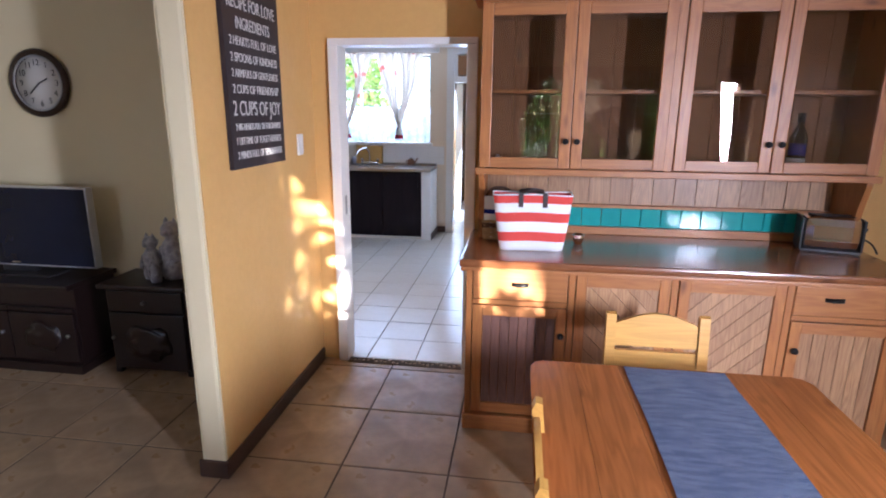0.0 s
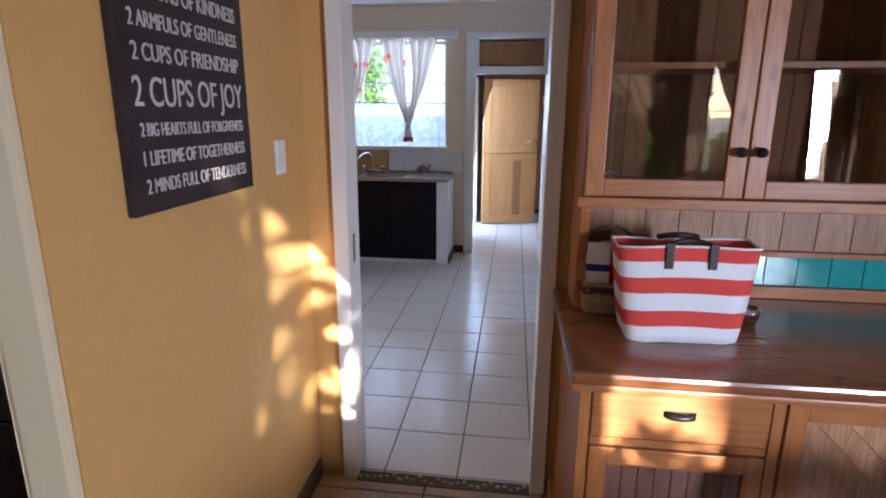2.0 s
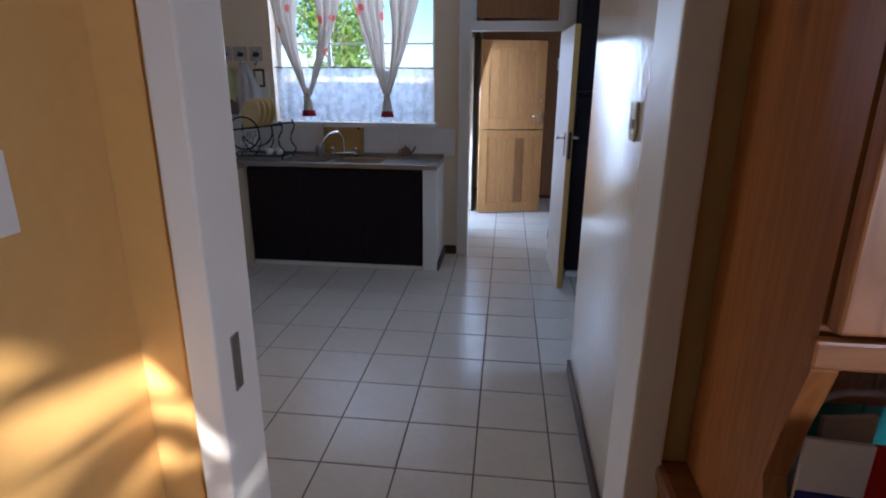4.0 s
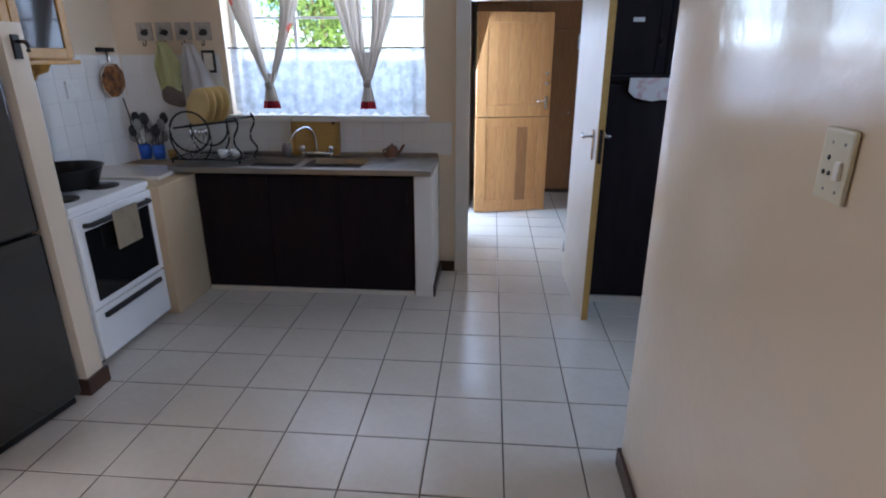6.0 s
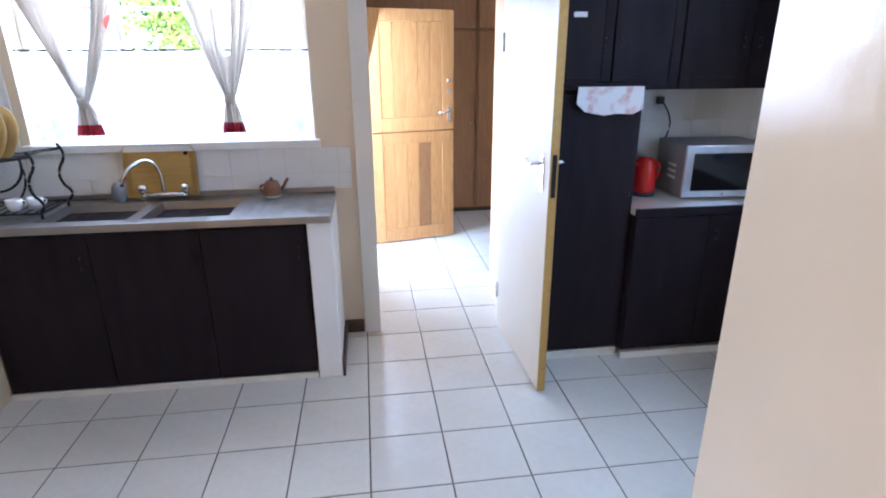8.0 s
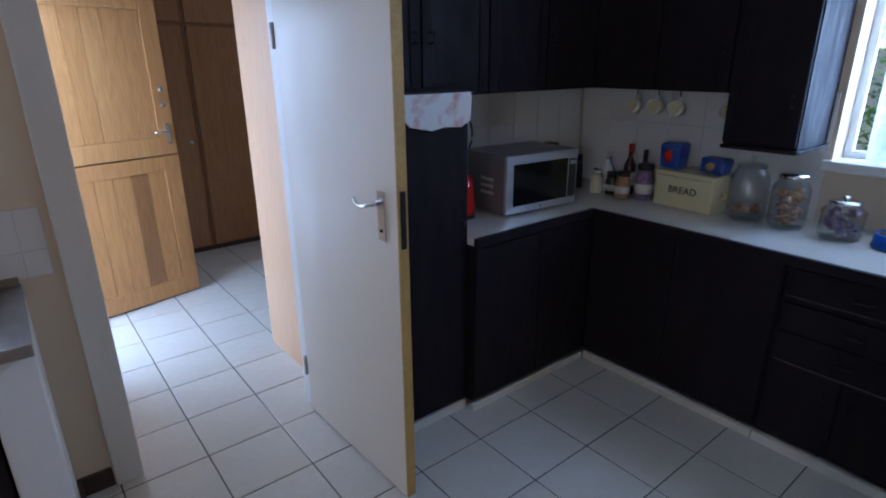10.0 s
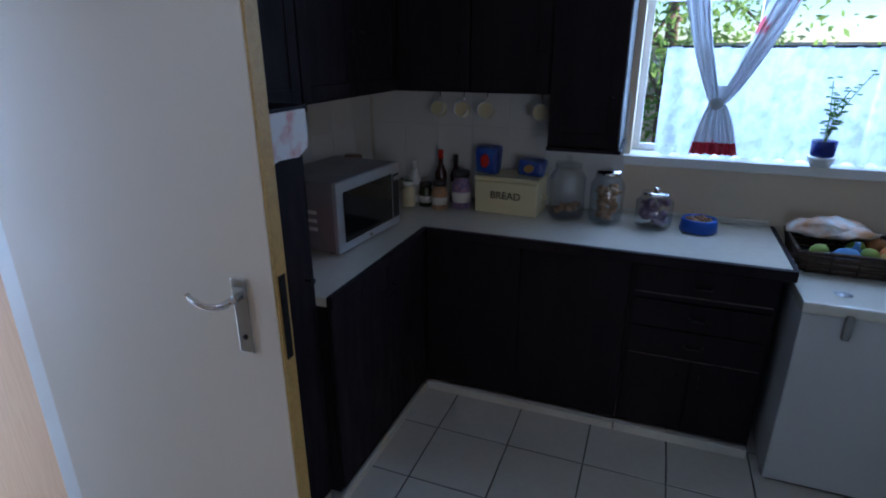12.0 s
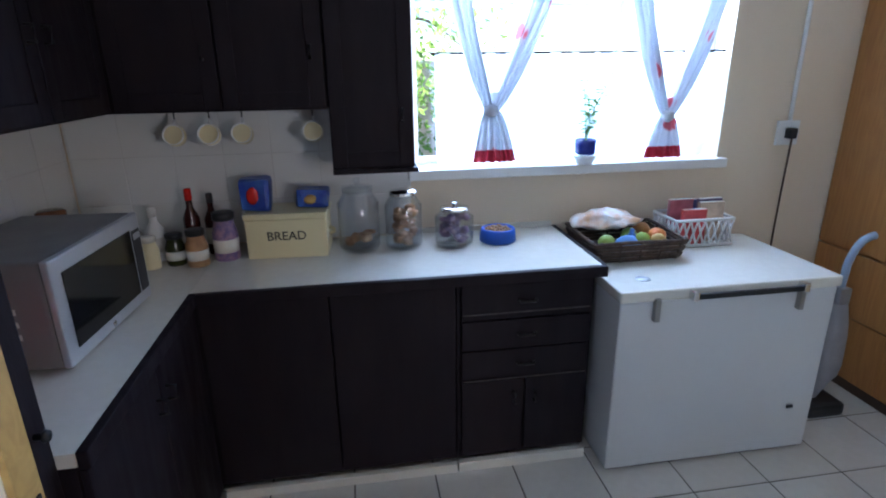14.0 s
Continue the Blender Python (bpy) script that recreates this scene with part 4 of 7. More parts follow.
def sink_unit():
    u = thing("sink_cabinet", "black-brown sink cabinet with a white painted end panel", "cabinet")
    part("body", boxed(-2.46, -0.905, 7.27, NW - 0.012, 0.07, 0.888), M["black"], u)
    for i in range(3):
        a = -2.455 + i * 0.517
        part("door", boxed(a, a + 0.512, 7.235, 7.268, 0.036, 0.874, bevel=0.003), M["black"], u)
        part("handle", tubed([(a + 0.47, 7.246, 0.70), (a + 0.47, 7.225, 0.70), (a + 0.47, 7.225, 0.76), (a + 0.47, 7.246, 0.76)], 0.005), M["iron"], u)
    part("end_panel", boxed(-0.90, -0.775, 7.215, NW - 0.002, 0.0, 0.893, bevel=0.006), M["trim"], u, "white painted masonry end panel")
    part("plinth", boxed(-2.46, -0.905, 7.222, 7.234, 0.0, 0.034, bevel=0.004), M["counter"], u, "pale strip at the floor")
    # tanner than the kitchen walls, and darkened to hold the shade beside the stove
    b = single("low_wall", boxed(WW + 0.01, -2.465, 6.80, NW - 0.012, 0, 0.88, bevel=0.006), material("tan_shaded_wall", (0.52, 0.39, 0.24), 0.55, vary=0.35, scale=3, second=(0.42, 0.31, 0.19), bump=0.15, bump_scale=24), "tan masonry base beside the stove, darkened for shade", "counter base")
    s = thing("sink", "brushed steel double bowl sink with a drainer", "sink")
    z = 0.93
    # top with two real bowls
    bm = bmesh.new()
    x0, x1, y0, y1 = -2.62, -0.78, 7.19, NW - 0.012
    bowls = [(-2.18, -1.76, 7.28, 7.62), (-1.70, -1.28, 7.28, 7.62)]
    us = sorted({x0, x1, *[v for q in bowls for v in q[:2]]})
    vs = sorted({y0, y1, 7.28, 7.62})
    for a, b2 in zip(us, us[1:]):
        for c, d in zip(vs, vs[1:]):
            if not any(q[0] <= a < q[1] and q[2] <= c < q[3] for q in bowls):
                bm.faces.new([bm.verts.new(p) for p in ((a, c, z), (b2, c, z), (b2, d, z), (a, d, z))])
    for q in bowls:
        r = [(q[0], q[2]), (q[1], q[2]), (q[1], q[3]), (q[0], q[3])]
        m = [((q[0] + q[1]) / 2 + (p[0] - (q[0] + q[1]) / 2) * 0.86, (q[2] + q[3]) / 2 + (p[1] - (q[2] + q[3]) / 2) * 0.86) for p in r]
        for k in range(4):
            n = (k + 1) % 4
            bm.faces.new([bm.verts.new(p) for p in ((*r[k], z), (*m[k], z - 0.15), (*m[n], z - 0.15), (*r[n], z))])
        bm.faces.new([bm.verts.new((*p, z - 0.15)) for p in m])
    bmesh.ops.remove_doubles(bm, verts=bm.verts[:], dist=1e-5)
    bmesh.ops.recalc_face_normals(bm, faces=bm.faces[:])
    part("top", bm, M["steel"], s)
    part("front_edge", boxed(x0, x1, y0 - 0.004, y0, z - 0.035, z + 0.003, bevel=0.002), M["steel"], s)
    part("end_edge", boxed(x1, x1 + 0.004, y0 - 0.004, y1, z - 0.035, z + 0.003, bevel=0.002), M["steel"], s)
    part("upstand", boxed(x0, x1, y1 - 0.012, y1, z + 0.001, z + 0.03, bevel=0.002), M["steel"], s)
    for i in range(7):
        part("drainer_rib", boxed(-1.20 + i * 0.055, -1.185 + i * 0.055, 7.30, 7.62, z + 0.0005, z + 0.003, bevel=0.001), M["steel"], s)
    for q in bowls:
        part("drain", turned([(0, 0), (0.035, 0), (0.03, 0.004), (0, 0.003)], ((q[0] + q[1]) / 2, 7.45, z - 0.149)), M["chrome"], s)
    t = thing("tap", "chrome mixer tap with a bowed spout", "tap", (-1.70, 7.672, z))
    part("bridge", tubed([(-0.11, 0, 0.03), (0.11, 0, 0.03)], 0.014), M["chrome"], t)
    for x in (-0.11, 0.11):
        part("valve", turned([(0.02, 0), (0.018, 0.03), (0.013, 0.055), (0.026, 0.06), (0.022, 0.085), (0, 0.09)], (x, 0, 0)), M["chrome"], t)
    part("spout", tubed([(0, 0, 0.03)] + bend((0, 0, 0.05), (0, 0.0, 0.27), (-0.09, -0.07, 0.22)) + bend((-0.09, -0.07, 0.22), (-0.14, -0.12, 0.20), (-0.16, -0.14, 0.11))[1:], 0.010), M["chrome"], t)
    c = thing("chopping_board", "worn yellow wooden chopping board leaning on the tiles", "chopping board", (-1.71, 7.685, z + 0.012))
    bd = boxed(-0.185, 0.185, -0.009, 0.009, 0, 0.285, bevel=0.03)
    for v in bd.verts:
        v.co = pose(0, 0, 0, -7) @ v.co
    part("board", bd, M["boardwood"], c)
    part("hanging_hole", turned([(0.0, -0.0125), (0.011, -0.0125), (0.011, 0.0125), (0.0, 0.0125)], m=pose(0, 0.0, 0, -7) @ pose(0.14, 0, 0.24, 90)), M["dark_in"], c)
    sp = single("sponge_holder", lumped((0, 0, 0.055), 0.04, 0.03, 0.06, 0.15, 2, 4), M["mw_body"], "small grey sponge caddy beside the tap", "caddy", (-1.93, 7.66, z))
    p = thing("teapot", "small rust-brown watering can teapot on a cream saucer", "teapot", (-1.12, 7.655, z + 0.001))
    part("saucer", turned([(0, 0), (0.04, 0), (0.068, 0.012), (0.064, 0.014), (0.04, 0.005), (0, 0.005)]), M["counter"], p)
    brown = M["skirt"]
    part("body", turned([(0, 0.006), (0.045, 0.006), (0.05, 0.02), (0.047, 0.06), (0.036, 0.085), (0.03, 0.092), (0, 0.095)]), M["rust_clay"], p)
    part("lid", turned([(0.028, 0.082), (0.02, 0.093), (0.006, 0.098), (0.01, 0.108), (0, 0.112)]), brown, p)
    part("spout", tubed([(0.04, 0, 0.03), (0.065, 0, 0.06), (0.085, 0, 0.095), (0.095, 0, 0.10)], 0.01, taper=0.9), M["rust_clay"], p)
    part("handle", tubed(bend((-0.04, 0, 0.07), (-0.09, 0, 0.06), (-0.045, 0, 0.022)), 0.006), M["rust_clay"], p)


def dish_corner():
    z = 0.93
    b = single("chopping_board", boxed(-0.30, 0.30, -0.21, 0.21, 0, 0.028, bevel=0.008), M["counter"], "large pale board lying on the low wall", "chopping board", (-2.885, 7.16, 0.881), 6)
    r = thing("dish_rack", "black wrought iron two-tier dish rack with curled ends", "dish rack", (-2.42, 7.48, z))
    for y in (-0.14, 0.14):
        part("rail", tubed([(-0.25, y, 0.03), (0.25, y, 0.03)], 0.006), M["iron"], r)
        part("upper_rail", tubed([(-0.20, y, 0.25), (0.26, y, 0.305)], 0.008), M["iron"], r)
    for x in (-0.25, 0.25):
        part("rail", tubed([(x, -0.14, 0.03), (x, 0.14, 0.03)], 0.006), M["iron"], r)
        for y in (-0.13, 0.13):
            part("foot", tubed([(x, y, 0), (x, y, 0.03)], 0.007), M["iron"], r)
    for y in (-0.14, 0.14):
        part("curl", tubed(bend((0.25, y, 0.03), (0.30, y, 0.07), (0.25, y, 0.11)) + bend((0.25, y, 0.11), (0.21, y, 0.17), (0.26, y, 0.235))[1:] + bend((0.26, y, 0.235), (0.29, y, 0.29), (0.25, y, 0.33))[1:], 0.007), M["iron"], r)
        hoop = [(-0.085 + 0.145 * math.cos(a), y, 0.225 + 0.14 * math.sin(a)) for a in (i * math.pi / 12 for i in range(25))]
        part("hoop", tubed(hoop, 0.007), M["iron"], r)
        part("leg", tubed(bend((-0.23, y, 0.225), (-0.25, y, 0.12), (-0.16, y, 0.03)), 0.006), M["iron"], r)
        part("leg", tubed(bend((0.055, y, 0.225), (0.09, y, 0.12), (0.0, y, 0.03)), 0.006), M["iron"], r)
    for i in range(10):
        part("tray_bar", tubed([(-0.23 + i * 0.05, -0.14, 0.032), (-0.23 + i * 0.05, 0.14, 0.032)], 0.003, 6), M["iron"], r)
        part("plate_bar", tubed([(-0.16 + i * 0.042, -0.14, 0.257 + 0.005 * i), (-0.16 + i * 0.042, 0.14, 0.257 + 0.005 * i)], 0.003, 6), M["iron"], r)
    plate_mat = material("pale_yellow_glaze", (0.74, 0.57, 0.27), 0.25, vary=0.15, scale=8, second=(0.64, 0.48, 0.22))
    for i in range(4):
        m = pose(-0.03 + i * 0.036, -0.05 + i * 0.03, 0.383 + 0.003 * i, 0, 76, -118)
        ob = single("plate", turned([(0, 0), (0.08, 0), (0.134, 0.020), (0.131, 0.023), (0.08, 0.005), (0, 0.005)], steps=32), plate_mat, "pale yellow dinner plate standing in the rack", "plate", group="plates in the rack")
        ob.matrix_basis = pose(-2.42, 7.48, z) @ m
    for dx, dy in ((0.02, -0.06), (0.10, -0.03)):
        cup = thing("cup", "small white cup in the dish rack", "cup", (-2.33 + dx, 7.46 + dy, z + 0.037), 40, group="cups in the rack")
        part("bowl", turned([(0.022, 0), (0.035, 0.03), (0.036, 0.055), (0.033, 0.055), (0.03, 0.01), (0, 0.01)]), M["enamel"], cup)
        part("handle", tubed(bend((0.033, 0, 0.045), (0.065, 0, 0.035), (0.032, 0, 0.015)), 0.004), M["enamel"], cup)
    for i in range(6):
        k = thing("utensil", "steel cutlery standing in the dish rack", "cutlery", (-2.62 + i * 0.035, 7.44 + 0.02 * (i % 2), z + 0.036), group="cutlery in the rack")
        lean = random.uniform(-0.05, 0.05)
        part("stem", tubed([(0, 0, 0), (lean, 0.02, 0.15)], 0.004, 6), M["chrome"], k)
        part("head", lumped((lean * 1.2, 0.025, 0.17), 0.014, 0.005, 0.028, 0.1, 1), M["chrome"], k)
    for i in range(3):
        cup = thing("utensil_beaker", "blue plastic beaker full of cooking utensils" if i < 2 else "small yellow pot beside the beakers", "beaker", (-3.04 + i * 0.115, 7.62 - 0.01 * i, z - 0.049 + 0.03), group="beakers of utensils")
        part("beaker", turned([(0.04, 0), (0.048, 0.11), (0.045, 0.11), (0.037, 0.006), (0, 0.006)] if i < 2 else [(0.03, 0), (0.034, 0.07), (0.03, 0.07), (0.026, 0.006), (0, 0.006)]), M["blue"] if i < 2 else M["boardwood"], cup)
        if i < 2:
            for j in range(9):
                a = j * 0.8 + i
                tip = (0.075 * math.cos(a), 0.05 * math.sin(a), 0.17 + 0.045 * (j % 4))
                part("utensil_stem", tubed([(0.015 * math.cos(a), 0.015 * math.sin(a), 0.008), tip], 0.005, 6), M["plastic_black"] if j % 2 else M["steel"], cup)
                part("utensil_head", lumped(tip, 0.034, 0.014, 0.046, 0.15, 2, j), M["plastic_black"] if j % 2 else M["steel"], cup)
    # hooks with towels
    aged = material("aged_grey_plaque", (0.48, 0.44, 0.39), 0.6, vary=0.7, scale=16, second=(0.30, 0.26, 0.22), bump=0.1)
    for i in range(4):
        x = -2.96 + 0.15 * i
        h = thing("hook_plaque", "small pale picture plaque with an iron hook", "wall hook", (x, NW - 0.002, 1.83), group="row of hook plaques")
        part("plaque", boxed(-0.06, 0.06, -0.012, 0, -0.062, 0.062, bevel=0.004), aged, h)
        part("picture", lumped((0.004, -0.013, -0.006), 0.033, 0.003, 0.022, 0.5, 2, i), M["plastic_black"], h, "faded dark bird picture")
        part("picture_tail", lumped((-0.02, -0.013, 0.012), 0.008, 0.003, 0.020, 0.4, 2, i + 5), M["mw_body"], h)
        part("hook", tubed([(0, -0.006, -0.05), (0, -0.012, -0.09)] + bend((0, -0.012, -0.09), (0, -0.05, -0.11), (0, -0.045, -0.075)), 0.004, 6), M["iron"], h)
    greens = cloth("pale_green_towel", (0.80, 0.80, 0.42), 0.05, (0.74, 0.72, 0.34), 0.4)
    pinks = cloth("white_pink_towel", (0.86, 0.84, 0.82), 0.05, (0.82, 0.58, 0.48), 0.5, 4)
    for name, x, z0, z1, w, m, label in (("tea_towel", -2.83, 1.45, 1.76, 0.115, greens, "pale green tea towel hanging from a hook"), ("tea_towel", -2.63, 1.31, 1.75, 0.135, pinks, "white tea towel with a pink corner hanging from a hook")):
        bm = bmesh.new()
        rows = []
        for r in range(15):
            t = r / 14
            z2 = z1 + (z0 - z1) * t
            ww = w * (0.25 + 0.75 * min(1, t * 2.2))
            rows.append([bm.verts.new((x + ww * (c / 8 - 1) + 0.05 * t, NW - 0.03 - (0.035 + 0.035 * t) * math.sin(math.pi * c / 16) + 0.012 * math.sin(c * 1.3 + 2 * t), z2 - 0.07 * abs(c / 8 - 0.9) ** 1.5 * t)) for c in range(17)])
        for a, b2 in zip(rows, rows[1:]):
            for c in range(16):
                bm.faces.new((a[c], a[c + 1], b2[c + 1], b2[c])).smooth = True
        bmesh.ops.solidify(bm, geom=bm.faces[:], thickness=0.008)
        single(name, bm, m, label, "towel", group="hanging tea towels")
    single("cloth_bag", lumped((-2.77, NW - 0.042, 1.39), 0.11, 0.03, 0.10, 0.2, 3, 2), material("brown_grey_cloth", (0.22, 0.17, 0.14), 0.9, vary=0.4, scale=12, bump=0.3), "grey cloth bag hanging behind the towels", "bag")
    f = thing("small_picture", "small dark framed picture on the tiled wall", "picture", (-2.49, NW - 0.012, 1.62))
    part("frame", boxed(-0.05, 0.05, -0.012, 0, -0.08, 0.08, bevel=0.003), M["plastic_black"], f)
    part("print", boxed(-0.034, 0.034, -0.0145, -0.0125, -0.06, 0.06), M["counter"], f)
    # west wall
    p = thing("pot_holder", "quilted rust-coloured pot holder on a steel rail", "pot holder", (WW + 0.012, 7.58, 1.49))
    p.scale = (1, 1.2, 1.2)
    quilt = material("rust_quilted_cloth", (0.40, 0.17, 0.05), 0.9, vary=0.95, scale=22, second=(0.07, 0.025, 0.02), grain=0.5, grain_scale=45, bump=0.6, bump_scale=60)
    for name, dy, dz, r, x0 in (("back_pad", 0.028, 0.006, 0.098, 0.004), ("front_pad", -0.022, -0.004, 0.098, 0.020)):
        ring = [(dy + r * math.cos(a), dz + r * math.sin(a)) for a in (math.pi * (2 * k + 1) / 8 for k in range(8))]
        pad = part(name, slabbed(ring, "x", x0, x0 + 0.014), quilt, p)
        part("border", tubed([(x0 + 0.010, u, v) for u, v in [*ring, ring[0]]], 0.0042, 8), M["counter"], pad, "cream binding")
    part("rail", boxed(0.0, 0.01, -0.08, 0.08, 0.165, 0.19), M["iron"], p)
    part("loop", tubed([(0.012, 0, 0.11), (0.012, 0, 0.17)], 0.004), M["iron"], p)
    l = thing("ladle", "steel ladle hanging below the pot holder", "ladle", (WW + 0.03, 7.66, 1.36))
    part("stem", tubed([(0, 0, 0), (0.004, 0.03, -0.13), (0, 0.05, -0.26)], 0.005), M["plastic_black"], l)
    part("bowl", lumped((0.014, 0.06, -0.29), 0.016, 0.04, 0.035, 0.05, 2), M["steel"], l)
    s = thing("wall_socket", "white double wall socket on the tiles", "socket", (WW + 0.012, 7.17, 1.45))
    part("plate", boxed(0, 0.018, -0.06, 0.06, -0.055, 0.055, bevel=0.004), M["plastic_white"], s)
    for y in (-0.025, 0.025):
        part("switch", boxed(0.018, 0.023, y - 0.009, y + 0.009, 0.015, 0.035, bevel=0.002), M["plastic_white"], s)
    w = thing("wall_cupboard", "small yellow pine wall cupboard with a glass door", "cupboard", (WW + 0.003, 6.52, 1.64))
    part("body", boxed(0, 0.24, -0.42, 0.42, 0, 0.60, bevel=0.004), M["yellowwood"], w)
    for y in (-0.21, 0.21):
        d = part("door", boxed(0.2405, 0.258, y - 0.205, y - 0.15, 0.01, 0.59, bevel=0.004), M["yellowwood"], w)
        part("stile", boxed(0.2405, 0.258, y + 0.15, y + 0.205, 0.01, 0.59, bevel=0.004), M["yellowwood"], d)
        part("rail", boxed(0.2405, 0.258, y - 0.15, y + 0.15, 0.01, 0.065, bevel=0.004), M["yellowwood"], d)
        part("rail", boxed(0.2405, 0.258, y - 0.15, y + 0.15, 0.535, 0.59, bevel=0.004), M["yellowwood"], d)
        part("pane", boxed(0.245, 0.249, y - 0.15, y + 0.15, 0.065, 0.535), M["blackglass"], d)
    part("bottom_ledge", boxed(0, 0.275, -0.44, 0.44, -0.025, -0.001, bevel=0.005), M["yellowwood"], w)
    for y in (-0.36, 0.36):
        part("bracket", slabbed([(0.0, -0.025), (0.13, -0.025), (0.10, -0.07), (0.03, -0.09), (0.0, -0.13)], "y", y - 0.012, y + 0.012), M["yellowwood"], w)


def stove():
    s = thing("stove", "white enamel electric stove with a black oven door", "stove", (-2.545, 6.46, 0))
    s.scale = (1, 1, 1.03)
    part("body", boxed(-0.60, 0, -0.345, 0.345, 0.03, 0.86, bevel=0.006), M["enamel"], s)
    part("hob", boxed(-0.61, 0.012, -0.35, 0.35, 0.8605, 0.895, bevel=0.01), M["enamel"], s)
    for x in (-0.16, -0.44):
        for y in (-0.17, 0.17):
            part("hotplate", turned([(0, 0), (0.09, 0), (0.09, 0.008), (0.08, 0.012), (0, 0.012)], (x, y, 0.8955), 28), M["iron"], s)
    d = part("oven_door", boxed(0.001, 0.026, -0.338, 0.338, 0.335, 0.845, bevel=0.006), M["enamel"], s)
    part("oven_glass", boxed(0.0265, 0.030, -0.285, 0.285, 0.37, 0.76, bevel=0.002), M["blackglass"], d)
    part("door_handle", tubed([(0.026, -0.28, 0.79), (0.055, -0.27, 0.79), (0.055, 0.27, 0.79), (0.026, 0.28, 0.79)], 0.014), M["plastic_black"], d)
    w = part("drawer", boxed(0.001, 0.024, -0.338, 0.338, 0.04, 0.322, bevel=0.006), M["enamel"], s)
    part("drawer_handle", boxed(0.0245, 0.045, -0.27, 0.27, 0.265, 0.295, bevel=0.006), M["plastic_black"], w)
    b = part("back_panel", slabbed([(-0.61, 0.896), (-0.57, 0.896), (-0.595, 1.10), (-0.62, 1.10)], "y", -0.35, 0.35), M["plastic_black"], s)
    for i in range(5):
        part("knob", turned([(0, 0), (0.02, 0), (0.017, 0.02), (0, 0.02)], m=Matrix.Translation((-0.578, -0.25 + i * 0.125, 1.0)) @ pose(0, 0, 0, 0, 90, 0)), M["plastic_white"], b)
    for y in (-0.3, 0.3):
        for x in (-0.55, -0.05):
            part("foot", boxed(x - 0.02, x + 0.02, y - 0.02, y + 0.02, 0, 0.03), M["plastic_black"], s)
    t = single("oven_towel", boxed(0.0, 0.008, -0.11, 0.11, -0.2, 0.02, bevel=0.003), cloth("beige_towel", (0.28, 0.23, 0.16), 0.05, (0.22, 0.17, 0.12), 0.5, 12), "beige towel hanging over the oven door handle", "towel", (-2.475, 6.46, 0.825))
    p = thing("frying_pan", "deep black cast iron pan on the hob", "pan", (-2.90, 6.57, 0.936), 150)
    p.scale = (1.32, 1.32, 1.25)
    part("pan", turned([(0, 0), (0.135, 0), (0.165, 0.085), (0.172, 0.09), (0.16, 0.088), (0.13, 0.008), (0, 0.008)], steps=36), M["iron"], p)
    part("handle", tubed([(0.15, 0.03, 0.075), (0.24, 0.06, 0.09), (0.30, 0.08, 0.095)], 0.013, taper=0.7), M["plastic_black"], p)


def fridge():
    f = thing("refrigerator", "tall glossy black refrigerator with two doors", "refrigerator", (-2.42, 5.80, 0), -9)
    part("body", boxed(-0.66, -0.05, -0.68, 0, 0.03, 1.76, bevel=0.008), M["fridge"], f)
    for z0, z1 in ((0.05, 0.90), (0.912, 1.75)):
        d = part("door", boxed(-0.049, 0, -0.68, 0, z0, z1, bevel=0.014), M["fridge"], f)
        part("handle", boxed(0.0005, 0.03, -0.655, -0.625, z0 + 0.2, z1 - 0.2, bevel=0.008), M["silver"], d)
    part("base", boxed(-0.64, -0.03, -0.66, -0.02, 0, 0.03), M["plastic_black"], f)
    single("red_box", boxed(-0.05, 0.05, -0.04, 0.04, 0, 0.09, bevel=0.01), M["red"], "small red box on top of the wall stub", "box", (-2.62, 5.92, 1.801))
    h = thing("wall_hook", "black iron hook on the wall stub", "wall hook", (-2.424, 5.92, 1.70))
    part("plate", boxed(-0.005, 0.006, -0.02, 0.02, -0.05, 0.05, bevel=0.003), M["iron"], h)
    part("hook", tubed(bend((0.004, 0, 0.02), (0.07, 0, 0.03), (0.05, 0, -0.02)), 0.008), M["iron"], h)
    s = thing("light_switch", "aged cream switch and socket plate on the glossy wall", "light switch", (0.198, 4.55, 1.487))
    cream_plastic = material("aged_cream_plastic", (0.62, 0.60, 0.48), 0.35, vary=0.25, scale=14, second=(0.52, 0.49, 0.37))
    part("plate", boxed(-0.010, 0, -0.042, 0.042, -0.062, 0.062, bevel=0.006), cream_plastic, s)
    part("rocker", boxed(-0.017, -0.0105, -0.030, -0.014, -0.022, 0.010, bevel=0.003), M["plastic_white"], s)
    for y, z in ((0.014, 0.012), (0.022, -0.014), (0.006, -0.014)):
        part("socket_hole", turned([(0.0045, 0), (0.0045, 0.0012), (0, 0.0012)], steps=10, m=Matrix.Translation((-0.0102, y, z)) @ pose(0, 0, 0, 0, -90, 0)), M["plastic_black"], s)
    for y, z in ((-0.022, 0.038), (0.012, 0.038), (-0.022, -0.042), (0.012, -0.042)):
        part("screw", turned([(0.003, 0), (0.003, 0.001), (0, 0.001)], steps=8, m=Matrix.Translation((-0.0102, y, z)) @ pose(0, 0, 0, 0, -90, 0)), M["steel"], s)


